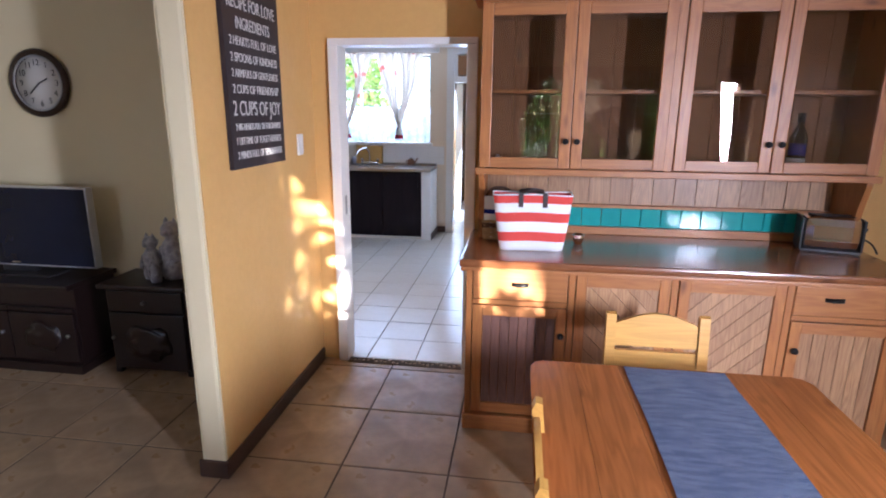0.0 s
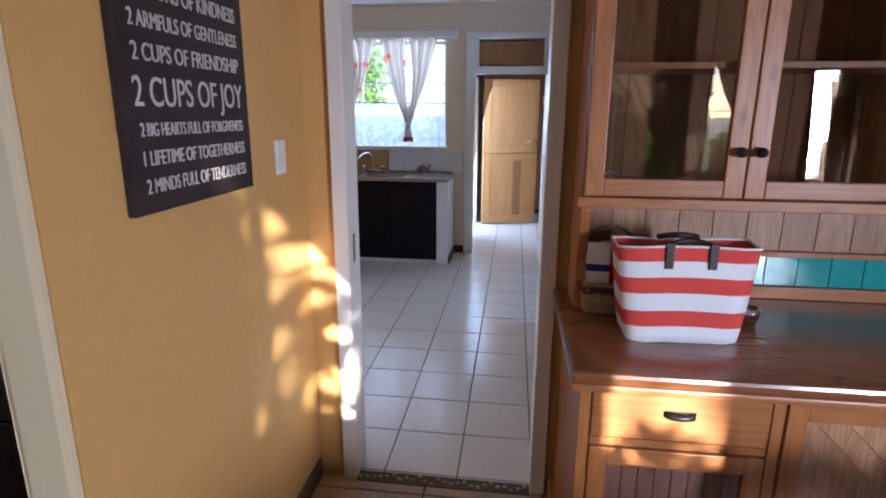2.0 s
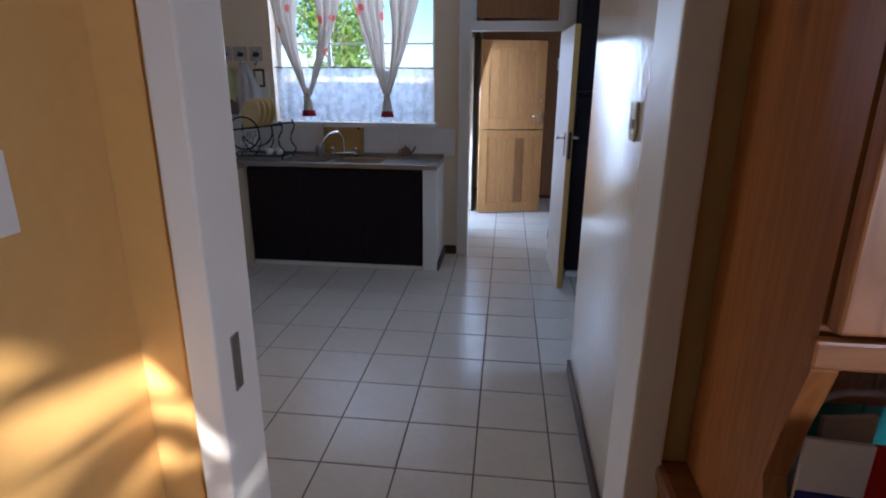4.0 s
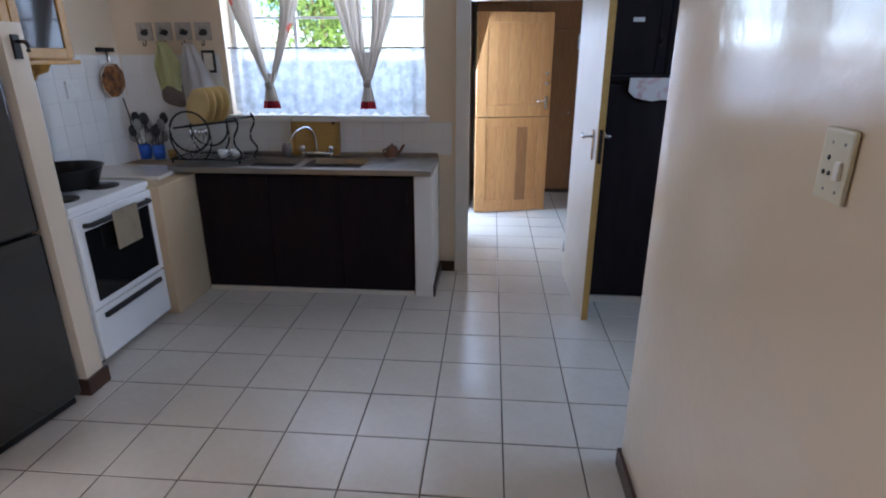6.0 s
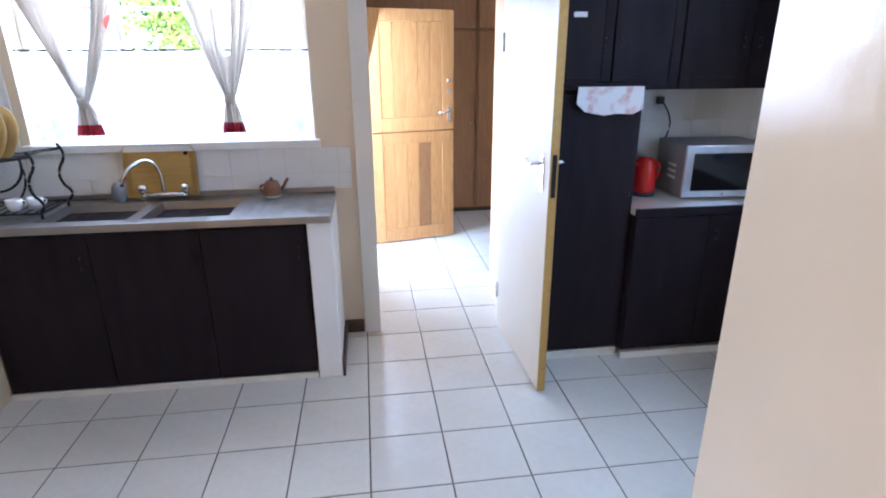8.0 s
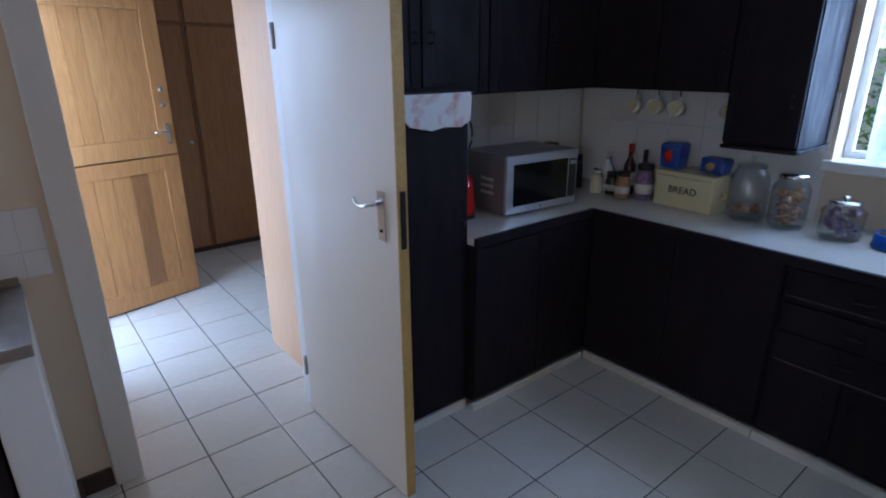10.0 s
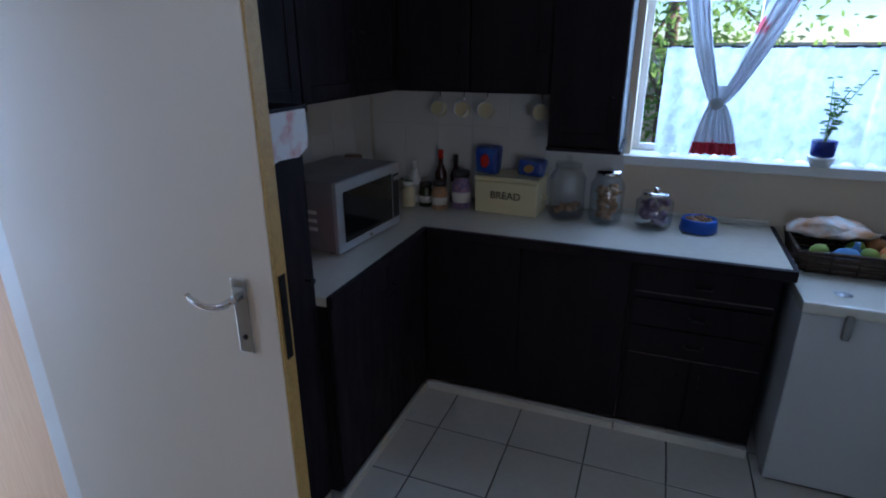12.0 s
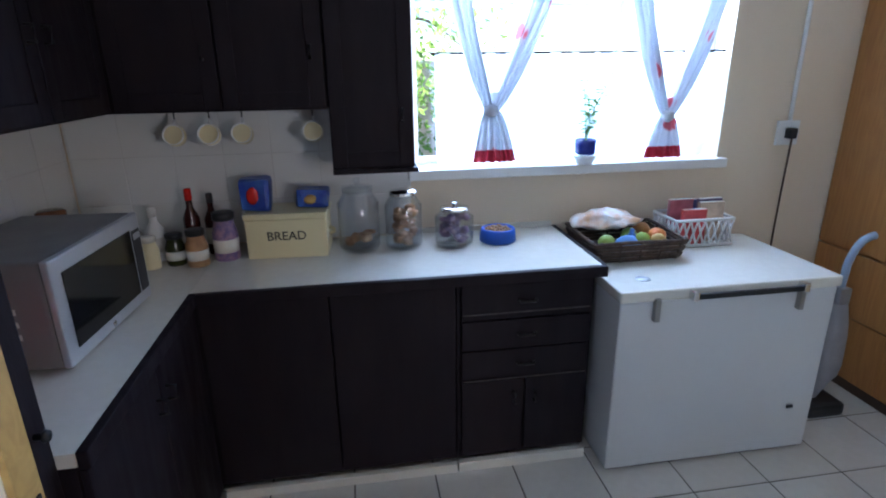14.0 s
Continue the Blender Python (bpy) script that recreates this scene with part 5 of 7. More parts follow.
# ---- kitchen: dark units ----
def dark_units():
    g = "black-brown kitchen units"
    t = thing("tall_cabinet", "tall black-brown larder cabinet with worn edges", "cabinet", group=g)
    part("body", boxed(0.335, 0.82, 7.235, NW - 0.002, 0.055, 1.515), M["black"], t)
    part("door", boxed(0.34, 0.815, 7.213, 7.2345, 0.075, 1.49, bevel=0.004), M["black"], t)
    part("cornice", boxed(0.33, 0.835, 7.195, NW - 0.003, 1.5155, 1.54, bevel=0.006), M["black"], t)
    part("knob", turned([(0, 0), (0.007, 0), (0.007, 0.014), (0.013, 0.018), (0.011, 0.026), (0, 0.028)], m=Matrix.Translation((0.775, 7.2125, 0.98)) @ pose(0, 0, 0, 90)), M["iron"], t)
    part("plinth", boxed(0.335, 0.82, 7.225, 7.2345, 0, 0.05, bevel=0.003), M["counter"], t, "pale strip at the floor")
    b = thing("base_cabinet", "black-brown base cabinet under the microwave", "cabinet", group=g)
    part("body", boxed(0.825, 1.70, 7.186, NW - 0.002, 0.055, 0.862), M["black"], b)
    cabinet_door(b, "y", 7.185, 0.83, 1.255, 0.075, 0.85, -1, M["black"], knob=(1.22, 0.74), frame=0.0)
    cabinet_door(b, "y", 7.185, 1.26, 1.66, 0.075, 0.85, -1, M["black"], knob=(1.30, 0.74), frame=0.0)
    part("plinth", boxed(0.825, 1.665, 7.168, 7.185, 0, 0.04, bevel=0.003), M["counter"], b, "pale strip at the floor")
    e = thing("base_cabinet", "long black-brown base cabinet under the jars", "cabinet", group=g)
    part("body", boxed(1.703, EW - 0.002, 6.225, 7.184, 0.055, 0.862), M["black"], e)
    cabinet_door(e, "x", 1.703, 6.23, 6.70, 0.075, 0.85, -1, M["black"], frame=0.0)
    cabinet_door(e, "x", 1.703, 6.705, 7.165, 0.075, 0.85, -1, M["black"], frame=0.0)
    part("plinth", boxed(1.672, 1.702, 6.225, 7.165, 0, 0.04, bevel=0.003), M["counter"], e, "pale strip at the floor")
    d = thing("drawer_cabinet", "black-brown drawer cabinet with worn drawer edges", "cabinet", group=g)
    part("body", boxed(1.703, EW - 0.002, 5.66, 6.22, 0.055, 0.862), M["black"], d)
    for z0, z1 in ((0.70, 0.845), (0.565, 0.69), (0.435, 0.56)):
        w = part("drawer", boxed(1.684, 1.7025, 5.675, 6.205, z0, z1, bevel=0.004), M["black"], d)
        part("handle", tubed([(1.684, 5.905, (z0 + z1) / 2), (1.664, 5.91, (z0 + z1) / 2), (1.664, 5.97, (z0 + z1) / 2), (1.684, 5.975, (z0 + z1) / 2)], 0.006), M["iron"], w)
    for z in (0.4, 0.695):
        part("worn_edge", boxed(1.679, 1.6835, 5.68, 6.20, z + 0.027, z + 0.031), M["worn"], d, "worn pale drawer edge")
    for a, b2, k in ((5.675, 5.935, 5.90), (5.945, 6.205, 5.985)):
        cabinet_door(d, "x", 1.703, a, b2, 0.075, 0.42, -1, M["black"], knob=(k, 0.34), frame=0.0)
    part("plinth", boxed(1.672, 1.702, 5.66, 6.22, 0, 0.045, bevel=0.003), M["counter"], d, "pale strip at the floor")
    c = thing("worktop", "cream mottled laminate worktop with a black front edge", "worktop")
    part("slab", boxed(0.823, EW - 0.014, 7.18, NW - 0.012, 0.865, 0.900), M["counter"], c)
    part("slab", boxed(1.675, EW - 0.003, 5.645, 7.179, 0.865, 0.900), M["counter"], c)
    part("edge", boxed(0.823, 1.674, 7.155, 7.1795, 0.858, 0.902, bevel=0.004), M["black"], c, "black edge strip")
    part("edge", boxed(1.648, 1.6745, 5.63, 7.154, 0.858, 0.902, bevel=0.004), M["black"], c, "black edge strip")
    part("edge", boxed(1.675, EW - 0.003, 5.625, 5.6445, 0.858, 0.902, bevel=0.004), M["black"], c, "black edge strip")
    part("back_strip", boxed(EW - 0.02, EW - 0.003, 5.65, 6.32, 0.9005, 0.925, bevel=0.004), M["counter"], c)
    for name, x0, x1, n in (("wall_cabinet", 0.335, 1.10, 2), ("wall_cabinet", 1.103, 1.893, 2)):
        u = thing(name, "black-brown wall cabinet with oval pulls", "cabinet", group=g)
        part("body", boxed(x0, x1, 7.42, NW - 0.002, 1.50, 2.45), M["black"], u)
        for i in range(n):
            a, b2 = x0 + (x1 - x0) * i / n + 0.004, x0 + (x1 - x0) * (i + 1) / n - 0.004
            cabinet_door(u, "y", 7.42, a, b2, 1.51, 2.44, -1, M["black"], knob=(b2 - 0.04 if i % 2 == 0 else a + 0.04, 1.74), frame=0.055)
    for name, y0, y1, z0, n in (("wall_cabinet", 6.665, 7.395, 1.50, 2), ("wall_cabinet", 6.345, 6.66, 1.275, 1)):
        u = thing(name, "black-brown wall cabinet beside the window" if n == 1 else "black-brown wall cabinet in the corner", "cabinet", group=g)
        part("body", boxed(1.915, EW - 0.002, y0, y1 if n == 1 else 7.74, z0, 2.45), M["black"], u)
        for i in range(n):
            a, b2 = y0 + (y1 - y0) * i / n + 0.004, y0 + (y1 - y0) * (i + 1) / n - 0.004
            cabinet_door(u, "x", 1.915, a, b2, z0 + 0.01, 2.44, -1, M["black"], knob=(a + 0.04, z0 + 0.2), frame=0.055)
        if n == 1:
            part("bottom_lip", boxed(1.885, EW - 0.003, y0 - 0.012, y1, z0 - 0.018, z0 - 0.001, bevel=0.004), M["black"], u)
    single("sticker", boxed(0.49, 0.56, 7.394, 7.3965, 1.86, 1.885), M["plastic_white"], "small torn white sticker on the wall cabinet", "sticker")
    k = single("cloth_mat", slabbed([(0.46, 1.53), (0.80, 1.53), (0.802, 1.42), (0.75, 1.395), (0.66, 1.40), (0.60, 1.39), (0.50, 1.41), (0.455, 1.45)], "y", 7.18, 7.19), cloth("white_rose_cloth", (0.72, 0.70, 0.68), 0.05, (0.55, 0.2, 0.2), 0.7, 16), "white rose-print cloth hanging over the larder front", "cloth")
    cords = thing("power_cord", "black plug and cord above the microwave", "cord", (1.18, NW - 0.012, 1.42))
    part("plug", boxed(-0.02, 0.02, -0.05, -0.016, -0.02, 0.025, bevel=0.006), M["plastic_black"], cords)
    part("cord", tubed(bend((0, -0.05, 0), (0.10, -0.09, -0.12), (0.03, -0.06, -0.24)), 0.005), M["plastic_black"], cords)
    so = thing("wall_socket", "white wall socket behind the microwave", "socket", (1.13, NW - 0.012, 1.42))
    part("plate", boxed(-0.07, 0.07, -0.014, 0, -0.055, 0.055, bevel=0.004), M["plastic_white"], so)
    part("switch", boxed(-0.055, -0.04, -0.02, -0.0145, 0.01, 0.035, bevel=0.002), M["plastic_white"], so)


def microwave():
    m = thing("microwave", "grey microwave oven with a silver framed black door", "microwave", (1.168, 7.33, 0.90), -4)
    part("body", boxed(0, 0.50, 0.02, 0.36, 0.012, 0.305, bevel=0.01), M["mw_body"], m)
    f = part("front", boxed(0, 0.50, 0, 0.0195, 0.012, 0.305, bevel=0.006), M["silver"], m)
    part("window", boxed(0.045, 0.425, -0.003, -0.0005, 0.05, 0.262, bevel=0.001), M["blackglass"], f)
    part("control_panel", boxed(0.435, 0.488, -0.003, -0.0005, 0.05, 0.255, bevel=0.001), M["plastic_black"], f)
    part("display", boxed(0.44, 0.483, -0.0045, -0.0032, 0.225, 0.245), M["silver"], f)
    part("badge", turned([(0, 0), (0.009, 0), (0.009, 0.002), (0, 0.002)], m=Matrix.Translation((0.235, -0.001, 0.03)) @ pose(0, 0, 0, 90)), M["chrome"], f)
    for i in range(3):
        part("vent", boxed(-0.0015, -0.0003, 0.10 + 0, 0.20, 0.10 + i * 0.035, 0.115 + i * 0.035), M["plastic_white"], m, "faint white label bar")
    for x in (0.04, 0.46):
        for y in (0.06, 0.32):
            part("foot", boxed(x - 0.012, x + 0.012, y - 0.012, y + 0.012, 0, 0.012), M["plastic_black"], m)
    k = thing("kettle", "red plastic electric kettle with a side handle", "kettle", (1.02, 7.50, 0.90), 20)
    part("base", turned([(0, 0), (0.075, 0), (0.072, 0.018), (0, 0.018)]), M["plastic_black"], k)
    part("body", turned([(0.068, 0.019), (0.07, 0.05), (0.062, 0.15), (0.054, 0.20), (0.04, 0.215), (0, 0.22)]), M["red"], k)
    part("handle", tubed(bend((0.05, 0, 0.19), (0.14, 0, 0.19), (0.11, 0, 0.10)) + [(0.066, 0, 0.06)], 0.011), M["red"], k)
    part("spout", lumped((-0.055, 0, 0.185), 0.025, 0.02, 0.02, 0.05, 2), M["red"], k)
    j = single("purple_cup", turned([(0.03, 0), (0.036, 0.10), (0.033, 0.10), (0.028, 0.005), (0, 0.005)]), material("purple_plastic", (0.13, 0.06, 0.42), 0.3, vary=0.2), "purple plastic tumbler beside the kettle", "tumbler", (0.90, 7.47, 0.90))


def jar(name, x, y, r, h, fill, fill_mat, lid, label, knob=False):
    j = thing(name, label, "jar", (x, y, 0.90), group="storage jars")
    part("glass", turned([(r * 0.9, 0), (r, 0.02), (r, h * 0.72), (r * 0.72, h * 0.86), (r * 0.70, h * 0.92), (r * 0.67, h * 0.92), (r * 0.68, h * 0.85), (r * 0.95, h * 0.70), (r * 0.95, 0.014), (0, 0.010)], steps=32), M["jarglass"], j)
    cont = bmesh.new()
    rng = random.Random(name + str(x))
    for i in range(fill):
        a, q = rng.uniform(0, 6.28), r * 0.66 * math.sqrt(rng.random())
        lump(cont, (q * math.cos(a), q * math.sin(a), 0.03 + (h * 0.58 if fill > 14 else h * 0.16) * i / fill), rng.uniform(0.018, 0.028), rng.uniform(0.018, 0.028), rng.uniform(0.008, 0.02), 0.4, 1, i)
    part("contents", cont, fill_mat, j)
    part("lid", turned([(r * 0.74, h * 0.89), (r * 0.76, h * 0.90), (r * 0.74, h * 0.955), (r * 0.5, h * 0.975), (0, h * 0.985)], steps=32), lid, j)
    if knob:
        part("lid_knob", turned([(0.006, h * 0.98), (0.008, h * 1.01), (0.017, h * 1.05), (0.012, h * 1.08), (0, h * 1.09)]), lid, j)
    return j


def worktop_things():
    biscuit = material("biscuits", (0.42, 0.24, 0.12), 0.8, vary=0.5, scale=30, second=(0.22, 0.11, 0.06))
    mixed = material("mixed_sweets", (0.34, 0.20, 0.26), 0.6, vary=0.8, scale=45, second=(0.10, 0.08, 0.22))
    jar("glass_jar", 2.075, 6.575, 0.088, 0.285, 14, biscuit, M["jarglass"], "large lidded glass jar with a few biscuits", True)
    jar("glass_jar", 2.065, 6.385, 0.080, 0.26, 44, biscuit, M["chrome"], "glass jar half full of biscuits with a steel lid")
    jar("glass_jar", 2.055, 6.165, 0.084, 0.175, 34, mixed, M["chrome"], "squat glass jar of sweets with a chrome knob lid", True)
    b = thing("pet_bowl", "blue pet bowl filled with dry brown kibble", "bowl", (2.065, 5.965, 0.90))
    part("bowl", turned([(0.072, 0), (0.082, 0.006), (0.076, 0.058), (0.068, 0.062), (0.062, 0.045), (0, 0.04)], steps=32), M["blue"], b)
    kb = bmesh.new()
    for i in range(60):
        a, q = random.uniform(0, 6.28), 0.056 * math.sqrt(random.random())
        lump(kb, (q * math.cos(a), q * math.sin(a), 0.05 + random.uniform(0, 0.008)), 0.009, 0.009, 0.006, 0.3, 1, i)
    tagged(part("kibble", kb, biscuit, b), kind="stuff")
    cream = material("cream_enamel", (0.72, 0.63, 0.38), 0.35, vary=0.15, scale=6, second=(0.62, 0.53, 0.31))
    n = thing("bread_bin", "cream enamel bread bin with a lettered front", "bread bin", (2.0, 6.87, 0.90), -3)
    part("box", boxed(0, 0.20, -0.163, 0.163, 0, 0.165, bevel=0.008), cream, n)
    part("lid", boxed(-0.004, 0.204, -0.168, 0.168, 0.1655, 0.19, bevel=0.008), cream, n)
    font = bpy.data.curves.new("lettering", "FONT")
    font.body, font.size, font.extrude, font.align_x, font.align_y = "BREAD", 0.052, 0.001, "CENTER", "CENTER"
    tmp = bpy.data.objects.new("tmp", font)
    letters = bpy.data.meshes.new_from_object(tmp)
    bpy.data.objects.remove(tmp)
    letters.materials.append(M["plastic_black"])
    w = new("lettering", letters)
    w.parent = n
    w.matrix_basis = pose(-0.0015, 0.0, 0.095, 90, 0, -90)
    part("handle", tubed(bend((0.10, -0.164, 0.10), (0.10, -0.205, 0.085), (0.10, -0.164, 0.07)), 0.008), cream, n)
    foil = material("blue_foil_packet", (0.02, 0.045, 0.30), 0.3, vary=0.5, scale=12, second=(0.10, 0.25, 0.50))
    for x, y, rx, ry, rz, lab in ((2.09, 6.985, 0.05, 0.062, 0.075, "blue crumpled rusk packet with a red label"), (2.10, 6.76, 0.045, 0.070, 0.045, "blue crumpled food packet")):
        p = thing("food_packet", lab, "packet", (x, y, 1.091), group="packets on the bread bin")
        part("bag", rough_up(boxed(-rx, rx, -ry, ry, 0.001, rz * 1.8, bevel=0.022), 0.012, 18), foil, p)
        part("label", lumped((-rx * 0.98, 0.006, rz * 0.9), 0.008, ry * 0.42, rz * 0.5, 0.2, 2, 3), M["red"] if y > 6.9 else M["boardwood"], p)
    # bottles and jars in the corner
    dark = material("dark_sauce", (0.05, 0.012, 0.01), 0.15, vary=0.3)
    green = material("olive_glass", (0.03, 0.035, 0.012), 0.12, vary=0.3)
    items = [("canister", 1.985, 7.395, 0.034, 0.13, cream, M["counter"], "small cream canister beside the microwave"), ("pepper_mill", 2.02, 7.56, 0.028, 0.20, M["plastic_black"], M["iron"], "black pepper mill beside the jars"),
             ("spray_bottle", 2.09, 7.40, 0.035, 0.22, M["plastic_white"], M["plastic_white"], "white plastic squeeze bottle"), ("spice_jar", 2.02, 7.31, 0.038, 0.13, green, M["plastic_black"], "small jar with a black lid"),
             ("spice_jar", 1.99, 7.22, 0.042, 0.15, biscuit, M["plastic_black"], "brown jar of spice with a dark lid"), ("sauce_bottle", 2.10, 7.255, 0.032, 0.29, dark, M["red"], "tall dark sauce bottle with a red cap"),
             ("sauce_bottle", 2.14, 7.185, 0.030, 0.26, dark, M["plastic_black"], "dark sauce bottle with a black cap"), ("storage_jar", 2.05, 7.12, 0.050, 0.20, mixed, M["plastic_black"], "tall jar of wrapped sweets"),
             ("wooden_box", 1.86, 7.65, 0.055, 0.28, M["pine_dark"], M["pine_dark"], "brown wooden canister behind the microwave"), ("spice_jar", 2.13, 7.49, 0.036, 0.12, M["jarglass"], M["chrome"], "glass jar with a steel lid")]
    for name, x, y, r, h, mat, cap, lab in items:
        o = thing(name, lab, "bottle" if "bottle" in name else "jar", (x, y, 0.90))
        slim = 0.42 if "bottle" in name else 0.8
        part("body", turned([(r * 0.95, 0), (r, 0.008), (r, h * 0.58), (r * slim, h * 0.74), (r * slim * 0.95, h * 0.84), (0, h * 0.84)]), mat, o)
        part("cap", turned([(r * slim * 1.08, h * 0.84), (r * slim * 1.08, h * 0.98), (r * slim * 0.9, h), (0, h)]), cap, o)
        if "bottle" in name or "jar" in name:
            part("label", turned([(r * 1.012, h * 0.18), (r * 1.012, h * 0.45)]), M["counter"], o, "pale paper label")
    for y in (7.265, 7.135, 7.01, 6.735):
        c = thing("mug", "white mug with a yellow pattern hanging from a hook", "mug", (2.12, y, 1.40), group="mugs under the wall cabinet")
        part("hook", tubed([(0.0, 0, 0.098), (0, 0, 0.055)], 0.003, 6), M["iron"], c)
        body = turned([(0.030, 0), (0.036, 0.01), (0.040, 0.07), (0.037, 0.07), (0.032, 0.012), (0, 0.010)], m=pose(-0.02, 0, 0.0, 0, -75, 0) @ pose(0, 0, -0.035))
        part("bowl", body, M["enamel"], c)
        part("pattern", turned([(0.0395, 0.02), (0.0412, 0.055)], m=pose(-0.02, 0, 0.0, 0, -75, 0) @ pose(0, 0, -0.035)), cream, c, "yellow flower band")
        part("handle", tubed(bend((-0.02, 0, 0.035), (0, 0, 0.085), (0.02, 0, 0.03)), 0.005), M["enamel"], c)


def freezer_corner():
    f = thing("chest_freezer", "white chest freezer with a chrome lid handle", "freezer", (1.55, 4.67, 0))
    part("body", boxed(0.012, 0.60, 0.006, 0.944, 0.015, 0.778, bevel=0.008), M["freezer"], f)
    lid = part("lid", boxed(0, 0.615, 0, 0.95, 0.782, 0.828, bevel=0.008), M["counter"], f, "cream lid")
    part("handle_bar", boxed(-0.034, -0.018, 0.20, 0.66, 0.79, 0.812, bevel=0.004), M["plastic_black"], lid, "black handle grip")
    for y in (0.19, 0.66):
        part("handle_bracket", boxed(-0.036, 0.004, y - 0.012, y + 0.012, 0.785, 0.822, bevel=0.004), M["chrome"], lid)
    for y in (0.18, 0.80):
        part("latch", boxed(-0.014, 0.011, y - 0.011, y + 0.011, 0.70, 0.795, bevel=0.003), M["steel"], f)
    part("badge", boxed(0.006, 0.0115, 0.10, 0.13, 0.22, 0.235, bevel=0.001), M["plastic_black"], f)
    part("foot", boxed(0.03, 0.58, 0.02, 0.93, 0, 0.015), M["plastic_black"], f)
    part("sticker", turned([(0, 0), (0.03, 0), (0.03, 0.0015), (0, 0.0015)], (0.12, 0.80, 0.8285)), M["silver"], lid, "round worn blue-grey sticker")
    k = thing("wicker_basket", "dark woven wicker basket full of fruit and a bread bag", "basket", (2.02, 5.385, 0.829), 0)
    wick = material("dark_wicker", (0.045, 0.026, 0.018), 0.6, vary=0.6, scale=30, second=(0.10, 0.06, 0.035), bump=0.6, bump_scale=70)
    part("bottom", boxed(-0.145, 0.145, -0.18, 0.18, 0.0, 0.012), wick, k)
    for i in range(6):
        z, g = 0.015 + i * 0.015, 1 + 0.02 * i
        pts = [(x * g, y * g, z + 0.003 * math.sin(14 * (x + y) + i * 3.14)) for x, y in
               [(-0.155 + 0.31 * t / 10, -0.19) for t in range(11)] + [(0.155, -0.19 + 0.38 * t / 12) for t in range(1, 13)] + [(0.155 - 0.31 * t / 10, 0.19) for t in range(1, 11)] + [(-0.155, 0.19 - 0.38 * t / 12) for t in range(1, 13)]]
        part("weave", tubed(pts, 0.0085, 6), wick, k)
    for i in range(20):
        a = i / 20 * 2 * math.pi
        sx, sy = max(-0.158, min(0.158, 0.24 * math.cos(a))), max(-0.193, min(0.193, 0.29 * math.sin(a)))
        part("stake", tubed([(sx, sy, 0.004), (sx * 1.09, sy * 1.09, 0.10)], 0.005, 6), wick, k)
    bread = material("printed_bread_bag", (0.80, 0.77, 0.74), 0.25, vary=0.9, scale=16, second=(0.76, 0.40, 0.20), bump=0.5, bump_scale=25)
    single("bread_bag", rough_up(lumped((0, 0, 0.035), 0.095, 0.15, 0.036, 0.5, 3, 2), 0.03, 18), bread, "crumpled white bread bag with orange print", "bag", (2.10, 5.43, 0.925))
    leafy = material("green_fruit", (0.22, 0.32, 0.05), 0.45, vary=0.5, scale=12, second=(0.40, 0.40, 0.08))
    orange = material("orange_fruit", (0.62, 0.16, 0.04), 0.45, vary=0.4, scale=20, second=(0.7, 0.32, 0.1))
    lightblue = material("light_blue_cloth", (0.12, 0.25, 0.50), 0.8, vary=0.4, scale=12)
    for x, y, r, m2, lab, kind in ((1.93, 5.51, 0.036, leafy, "green apple in the basket", "apple"), (1.95, 5.33, 0.034, leafy, "green apple in the basket", "apple"), (2.02, 5.36, 0.036, leafy, "green pear in the basket", "pear"),
                              (1.97, 5.25, 0.040, orange, "orange fruit in the basket", "orange"), (1.92, 5.27, 0.034, M["boardwood"], "yellow fruit in the basket", "fruit"), (2.06, 5.28, 0.042, M["orangewood"], "brown coconut in the basket", "coconut")):
        single(kind, lumped((0, 0, 0), r, r * 1.05, r * 0.92, 0.08, 2, x * y), m2, lab, "fruit", (x, y, 0.842 + r * 0.9 + 0.03))
    single("blue_packet", lumped((0, 0, 0.03), 0.035, 0.06, 0.034, 0.25, 2, 7), lightblue, "light blue packet lying in the basket", "packet", (1.93, 5.41, 0.865))
    single("blue_bottle", turned([(0.02, 0), (0.022, 0.05), (0.010, 0.07), (0.010, 0.085), (0, 0.085)]), lightblue, "small blue bottle standing in the basket", "bottle", (1.965, 5.375, 0.862))
    w = thing("storage_basket", "white lattice plastic basket full of books", "basket", (2.10, 4.995, 0.829), 0)
    sides = [((-0.10, -0.145), (-0.10, 0.145)), ((0.10, -0.145), (0.10, 0.145)), ((-0.10, -0.145), (0.10, -0.145)), ((-0.10, 0.145), (0.10, 0.145))]
    for (ax, ay), (bx, by) in sides:
        for z in (0.008, 0.128):
            part("rim", tubed([(ax, ay, z), (bx, by, z)], 0.008, 8), M["plastic_white"], w)
        n = 8 if ax == bx else 6
        for i in range(n):
            for s in (0, 1):
                t0, t1 = (i + s) / n, (i + 1 - s) / n
                p, q = Vector((ax, ay, 0.01)).lerp(Vector((bx, by, 0.01)), t0), Vector((ax, ay, 0.125)).lerp(Vector((bx, by, 0.125)), t1)
                mid = p.lerp(q, 0.5)
                part("lattice", tubed([p, mid, q], 0.0048, 5), M["plastic_white"], w)
    part("bottom", boxed(-0.10, 0.10, -0.145, 0.145, 0.0, 0.006), M["plastic_white"], w)
    pages = M["counter"]
